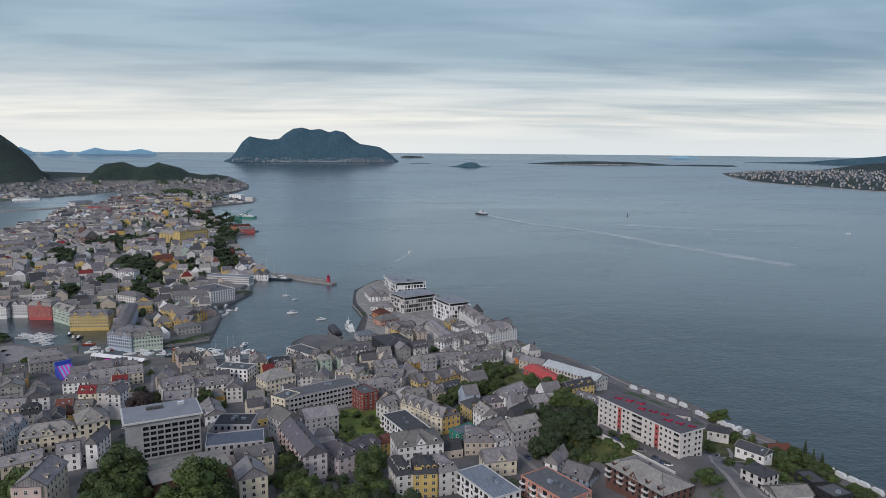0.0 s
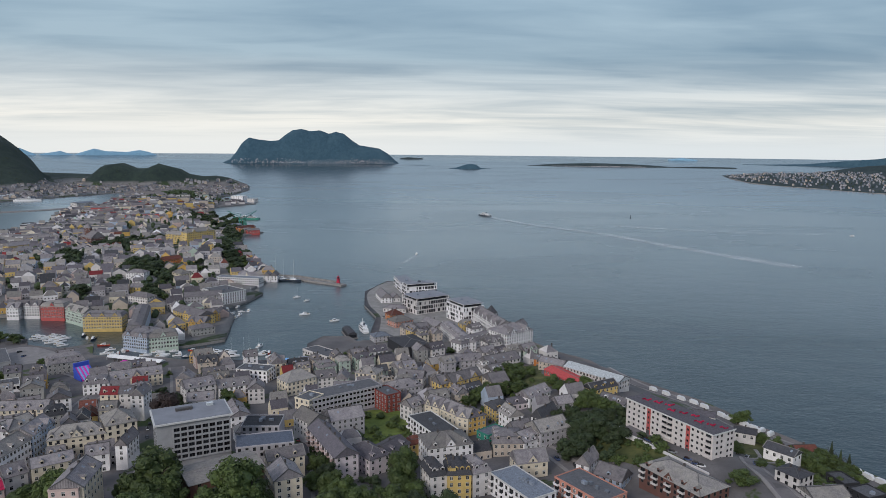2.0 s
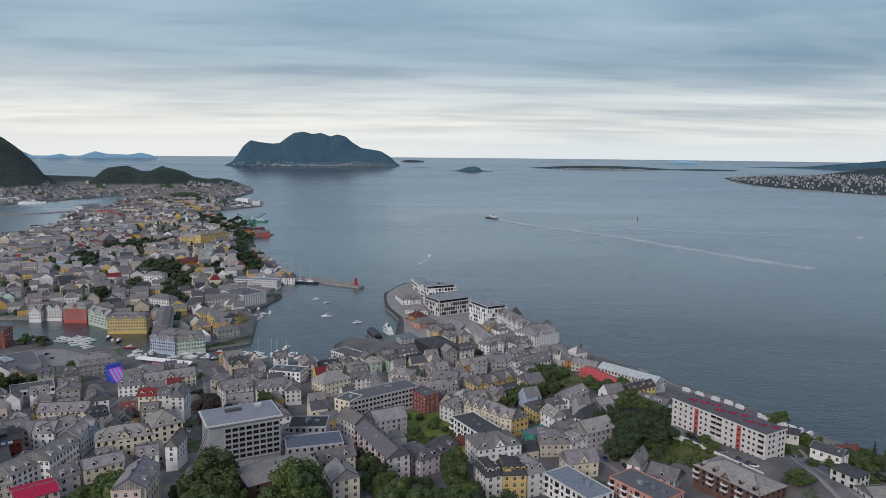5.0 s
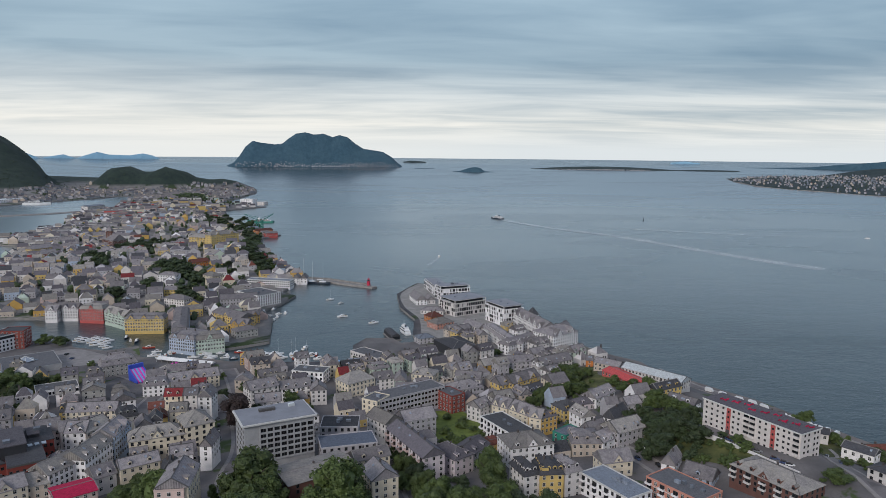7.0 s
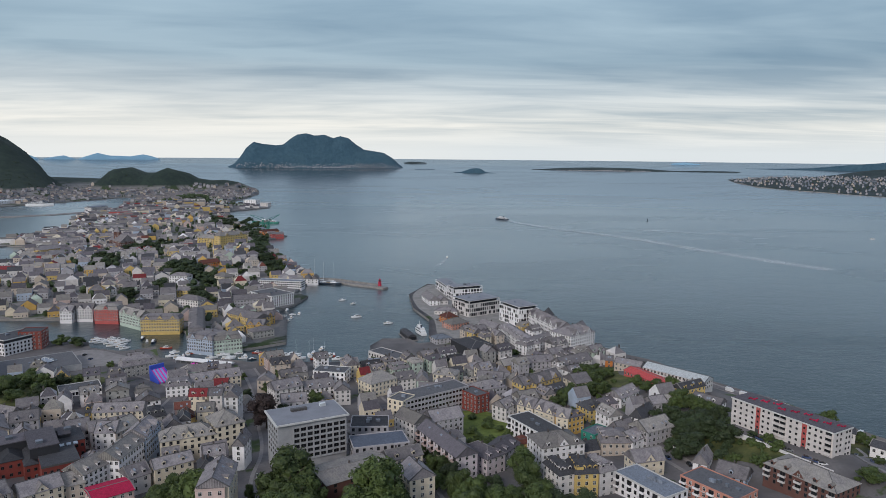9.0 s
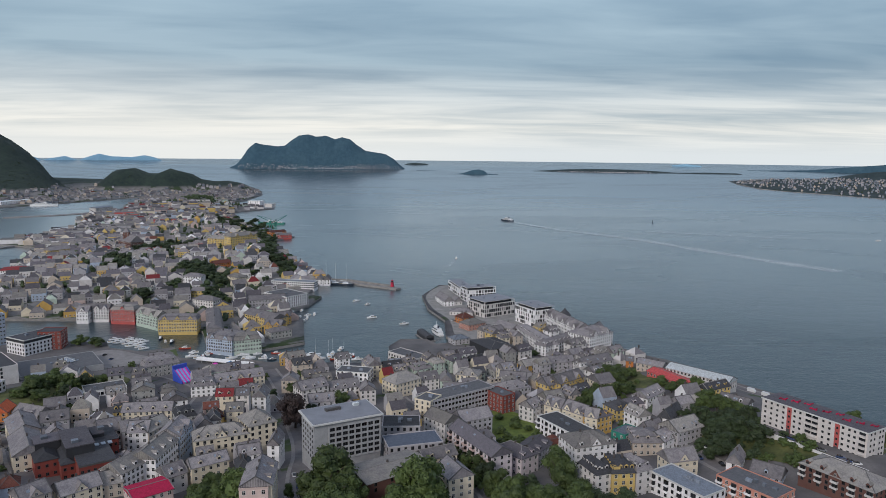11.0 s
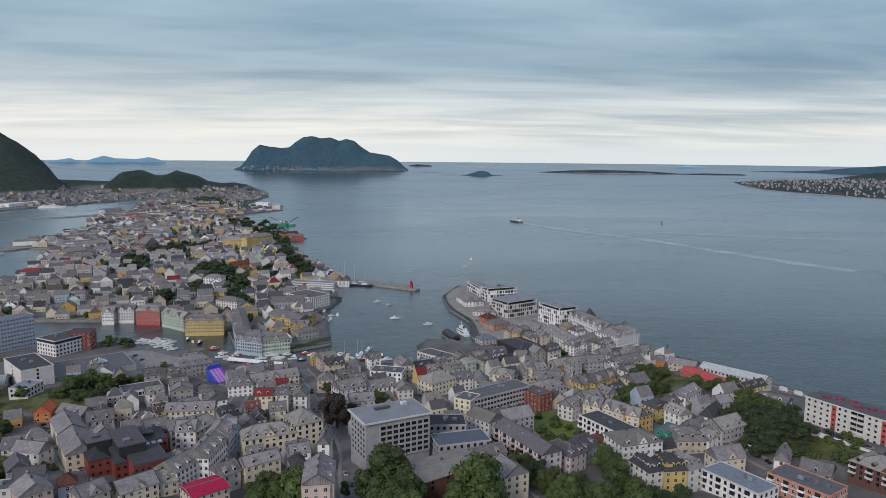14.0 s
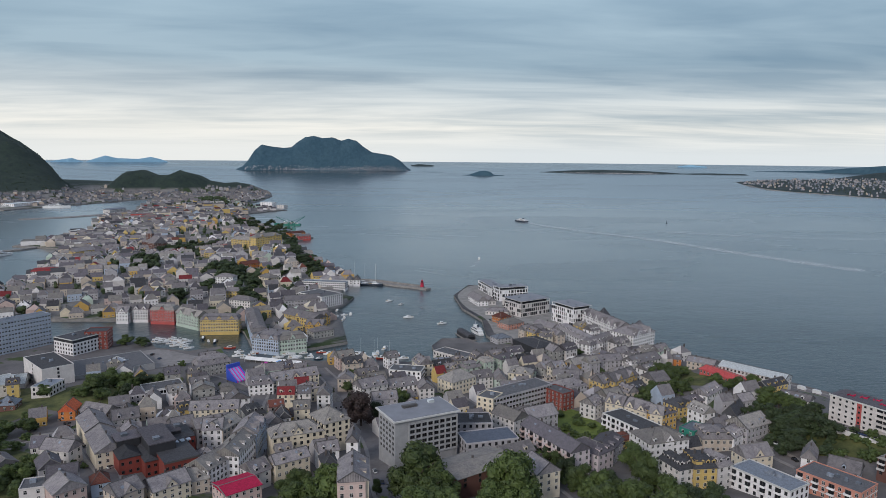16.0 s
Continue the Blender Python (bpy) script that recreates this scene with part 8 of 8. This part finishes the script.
def wake(name, pts, w0, w1, label):
    line = smooth_line(pts, 30)
    v, f = [], []
    for i, p in enumerate(line):
        d = (line[min(i + 1, len(line) - 1)] - line[max(i - 1, 0)]).normalized()
        w = w0 + (w1 - w0) * i / (len(line) - 1)
        n = Vector((-d.y, d.x)) * w * (0.8 + 0.4 * ((i * 7) % 5) / 5)
        for q in (p + n, p - n):
            x, y, z, _ = (float(c) for c in drawn_in(q.x, q.y, 0.0))
            v.append((x, y, z + 0.15 + max(0.0, math.hypot(q.x, q.y) - 1300) * 0.003))
    f = [(i * 2, i * 2 + 1, i * 2 + 3, i * 2 + 2) for i in range(len(line) - 1)]
    tagged(mesh_object(name, v, f, MAT["foam"]), label, "wake", kind="structure")


wake("wake_1", [(152, 1750), (172, 1695), (200, 1635), (251, 1542), (346, 1412), (416, 1270), (472, 1146), (545, 1010)], 6.5, 17.0, "pale foam trail behind the ferry")
wake("wake_2", [(854, 1396), (702, 1421), (598, 1457), (514, 1496), (420, 1540)], 2.6, 8.0, "thin foam trail of a speedboat")
wake("wake_3", [(-24, 1124), (-30, 1096), (-36, 1070), (-46, 1040)], 1.2, 3.6, "thin foam trail of a small boat")
wake("wake_4", [(1186, 3636), (1323, 3376), (1442, 3149), (1594, 2993)], 3.0, 1.5, "faint old wake across the fjord")
boat(862, 1388, -5, 1.2)
boat(-24, 1128, 80, 1.3)


def buoy(x, y):
    base = new("buoy")
    base.location = (x, y, 0)
    tagged(base, "dark sea mark standing in the fjord", "buoy")
    part("tower", *loft([[(r * math.cos(a * 0.785), r * math.sin(a * 0.785), z) for a in range(8)] for r, z in ((1.6, -1), (1.6, 2), (0.8, 2.2), (0.7, 7), (1.2, 7.2), (0.1, 9))]), MAT["hull_dark"], base)


buoy(508, 1726)


# ---- stalls, slide and quay sheds ----
MAT["canvas"] = mottled("white_canvas", (0.78, 0.77, 0.76), 0.7, 0.3, 2.0, 0.06)
MAT["slide_blue"] = paint("inflatable_blue", (0.05, 0.10, 0.55), 0.4)
MAT["slide_pink"] = paint("inflatable_pink", (0.72, 0.05, 0.45), 0.4)
MAT["slide_sky"] = paint("inflatable_sky", (0.20, 0.42, 0.75), 0.4)


def market_tent():
    base = new("market_tent")
    base.matrix_world = pose(-270, 551, 2.5, 0, 0, -18)
    tagged(base, "long white canvas tent on the harbour quay", "tent")
    l, w = 50, 7
    for i in range(10):
        x = i * l / 10
        part("canopy", [(x, 0, 2.6), (x + 4.9, 0, 2.6), (x + 4.9, w / 2, 4.2), (x, w / 2, 4.2), (x, w, 2.6), (x + 4.9, w, 2.6), (x, 0, 2.3), (x + 4.9, 0, 2.3), (x, w, 2.3), (x + 4.9, w, 2.3)],
             [(0, 1, 2, 3), (3, 2, 5, 4), (6, 7, 1, 0), (4, 5, 9, 8), (0, 3, 4), (1, 5, 2)], MAT["canvas"], base)
        for y in (0.1, w - 0.1):
            part("pole", *box(x, x + 0.15, y - 0.07, y + 0.07, 0, 2.4), MAT["trim"], base)


def inflatable_slide():
    base = new("inflatable_slide")
    base.matrix_world = pose(-270, 498, height(-264, 496) + 0.5, 0, 0, -42)
    tagged(base, "blue and pink inflatable slide on the square", "inflatable slide")
    l, w = 11.5, 11.0
    def beam(name, y0, y1, lift, mat):
        rows = []
        for t in (0, 0.15, 0.4, 0.7, 0.9, 1.0):
            x, z = t * l, 7.0 * (1 - t) ** 1.1 + 0.8
            rows.append([(x, y0, 0), (x, y1, 0), (x, y1, z + lift), (x, (y0 + y1) / 2, z + lift + 0.25), (x, y0, z + lift)])
        part(name, *loft(rows), mat, base)
    for i in range(7):
        beam("lane", 0.7 + i * 1.37, 0.7 + (i + 1) * 1.37, 0.0, MAT["slide_pink"] if i % 2 == 0 else MAT["slide_sky"])
    beam("side_wall", 0, 0.7, 0.7, MAT["slide_blue"])
    beam("side_wall", 10.3, 11, 0.7, MAT["slide_blue"])
    part("back_wall", *loft([[(-0.9 - 0.2 * math.sin(a), y, 5.5 + 5.5 * math.sin(a)) for y in (0, 11)] + [(0.1, y, 5.5 + 5.5 * math.sin(a)) for y in (11, 0)] for a in (-1.57, -0.8, 0, 0.8, 1.57)]), MAT["slide_blue"], base)


def stall(x, y, turn, mat, label):
    base = new("market_stall")
    base.matrix_world = pose(x, y, height(x, y) + 0.1, 0, 0, turn)
    tagged(base, label, "market stall", "stalls on the quay")
    part("canopy", [(0, 0, 2.3), (4, 0, 2.3), (4, 4, 2.3), (0, 4, 2.3), (2, 2, 3.4)], [(0, 1, 4), (1, 2, 4), (2, 3, 4), (3, 0, 4), (3, 2, 1, 0)], mat, base)
    for px, py in ((0.1, 0.1), (3.9, 0.1), (3.9, 3.9), (0.1, 3.9)):
        part("pole", *box(px - 0.05, px + 0.05, py - 0.05, py + 0.05, 0, 2.3), MAT["trim"], base)


market_tent()
inflatable_slide()
for i, (x, y) in enumerate(((-122, 536), (-117, 534), (-127, 541), (-113, 540), (-122, 530), (-128, 533), (-240, 540), (-250, 536), (-300, 552), (-305, 545))):
    m = (MAT["wall_red"], MAT["canvas"], MAT["slide_sky"], MAT["slide_pink"])[i % 4]
    stall(x, y, 10 * i, m, ("red", "white", "pale blue", "pink")[i % 4] + " canvas market stall on the quay")


def floating_shed(x, y, turn, l, w, label):
    """A dark round-roofed hall that floats on the harbour."""
    base = new("floating_shed")
    base.matrix_world = pose(x, y, 0, 0, 0, turn)
    tagged(base, label, "floating shed")
    part("pontoon", *box(-1, l + 1, -w / 2 - 1, w / 2 + 1, -0.6, 0.8), MAT["quay"], base)
    rows = [[(t, w / 2 * math.cos(a), 0.8 + (3.0 if 0 < a < 3.14 else 0) + 2.2 * math.sin(a)) for a in (0, 0.01, 0.5, 1.05, 1.57, 2.09, 2.64, 3.13, 3.1416)] for t in (0, l)]
    part("vault", *loft(rows), MAT["roof_dark"], base)
    part("glass_end", *box(-0.06, -0.01, -w * 0.4, w * 0.4, 1.0, 3.6), MAT["glass"], base)


floating_shed(-81, 622, 108, 26, 8, "dark vaulted hall floating by the quay")


# ---- the shipyard on the island's outer side ----
MAT["crane_green"] = paint("crane_green", (0.04, 0.22, 0.17), 0.5)


def harbour_crane(x, y, turn):
    base = new("harbour_crane")
    base.matrix_world = pose(x, y, 2.4, 0, 0, turn)
    tagged(base, "green lattice harbour crane standing on the quay", "crane")
    v, f = [], []
    for px, py in ((-3, -3), (3, -3), (3, 3), (-3, 3)):
        bar(v, f, (px, py, 0), (px * 0.5, py * 0.5, 22), 0.45)
    for z in (5, 12, 19):
        k = 3 - 1.5 * z / 22
        for a, b in (((-k, -k), (k, -k)), ((k, -k), (k, k)), ((k, k), (-k, k)), ((-k, k), (-k, -k))):
            bar(v, f, (*a, z), (*b, z), 0.3)
    part("tower", v, f, MAT["crane_green"], base)
    part("cab", *box(-2.2, 2.2, -2.2, 2.2, 22, 25.5), MAT["crane_green"], base)
    v, f = [], []
    bar(v, f, (0, 0, 25), (26, 0, 38), 0.5), bar(v, f, (0, 0, 31), (26, 0, 38.5), 0.25), bar(v, f, (0, 0, 25), (0, 0, 31), 0.4), bar(v, f, (-8, 0, 26), (0, 0, 31), 0.25)
    part("jib", v, f, MAT["crane_green"], base)
    part("counterweight", *box(-9, -6, -1.5, 1.5, 24, 27), MAT["quay"], base)


harbour_crane(-372, 1425, 40)
harbour_crane(-385, 1442, 200)
for x, y, t, w, d, h, wall, roof in ((-372, 1380, 40, 34, 18, 9, "orange", "rust"), (-352, 1362, 30, 24, 14, 7, "red", "slate"), (-392, 1405, 40, 20, 16, 11, "teal", "metal"), (-405, 1360, 20, 26, 14, 7, "white", "slate"), (-300, 1045, 60, 12, 9, 6, "white", "slate"), (-288, 1030, 60, 10, 9, 6, "red", "redtile"), (-272, 1008, 60, 11, 9, 6, "white", "redtile"), (-262, 985, 60, 12, 9, 6, "white", "slate"), (-252, 962, 65, 11, 9, 6, "pink", "redtile")):
    house(x, y, t, w, d, height(x, y), h, "g", 3.0, wall, roof, chimneys=0)


def skylight_dome(x, y, z):
    base = new("glass_dome")
    base.location = (x, y, z)
    tagged(base, "low pyramid of pale glass on the flat roof", "skylight")
    n = 6
    part("frame", [(7 * math.cos(i * 1.047), 7 * math.sin(i * 1.047), 0) for i in range(n)] + [(0, 0, 3.2)], [(i, (i + 1) % n, n) for i in range(n)] + [tuple(range(n))[::-1]], MAT["skylight"], base)
    v, f = [], []
    for i in range(n):
        bar(v, f, (7 * math.cos(i * 1.047), 7 * math.sin(i * 1.047), 0.05), (0, 0, 3.25), 0.16)
    part("glazing_bar", v, f, MAT["trim"], base)


skylight_dome(-364, 537, 8.6)


def container(x, y, z, turn, mat, word):
    base = new("shipping_container")
    base.matrix_world = pose(x, y, z, 0, 0, turn)
    tagged(base, f"{word} steel shipping container on the harbour pier", "container", "containers on the pier")
    part("body", *box(-6, 6, -1.2, 1.2, 0, 2.6), mat, base)
    for i in range(11):
        part("rib", *box(-5.6 + i * 1.1, -5.4 + i * 1.1, -1.28, -1.201, 0.15, 2.45), mat, base)


crnd = random.Random(6)
for i in range(12):
    t = crnd.uniform(0.3, 0.95)
    m, word = crnd.choice(((MAT["hull_red"], "rust-red"), (CAR_PAINTS["blue"], "dark blue"), (MAT["wall_red"], "bright red"), (CAR_PAINTS["white"], "white")))
    container(-778 + 58 * t + crnd.uniform(-2, 2), 1279 + crnd.uniform(-3, 3), 2.2, 3, m, word)
for x, y, t, l in ((-1250, 2255, 12, 78), (-1400, 2235, 8, 60), (-800, 1150, 60, 45)):
    px, py, pz, s = (float(c) for c in drawn_in(x, y, 0.0))
    ferry(px, py, t, l * s, "white ship lying at the far harbour quay", "white", pz)
ferry(-425, 1655, 175, 62, "white and green ship at the shipyard quay", "green", 0.0)
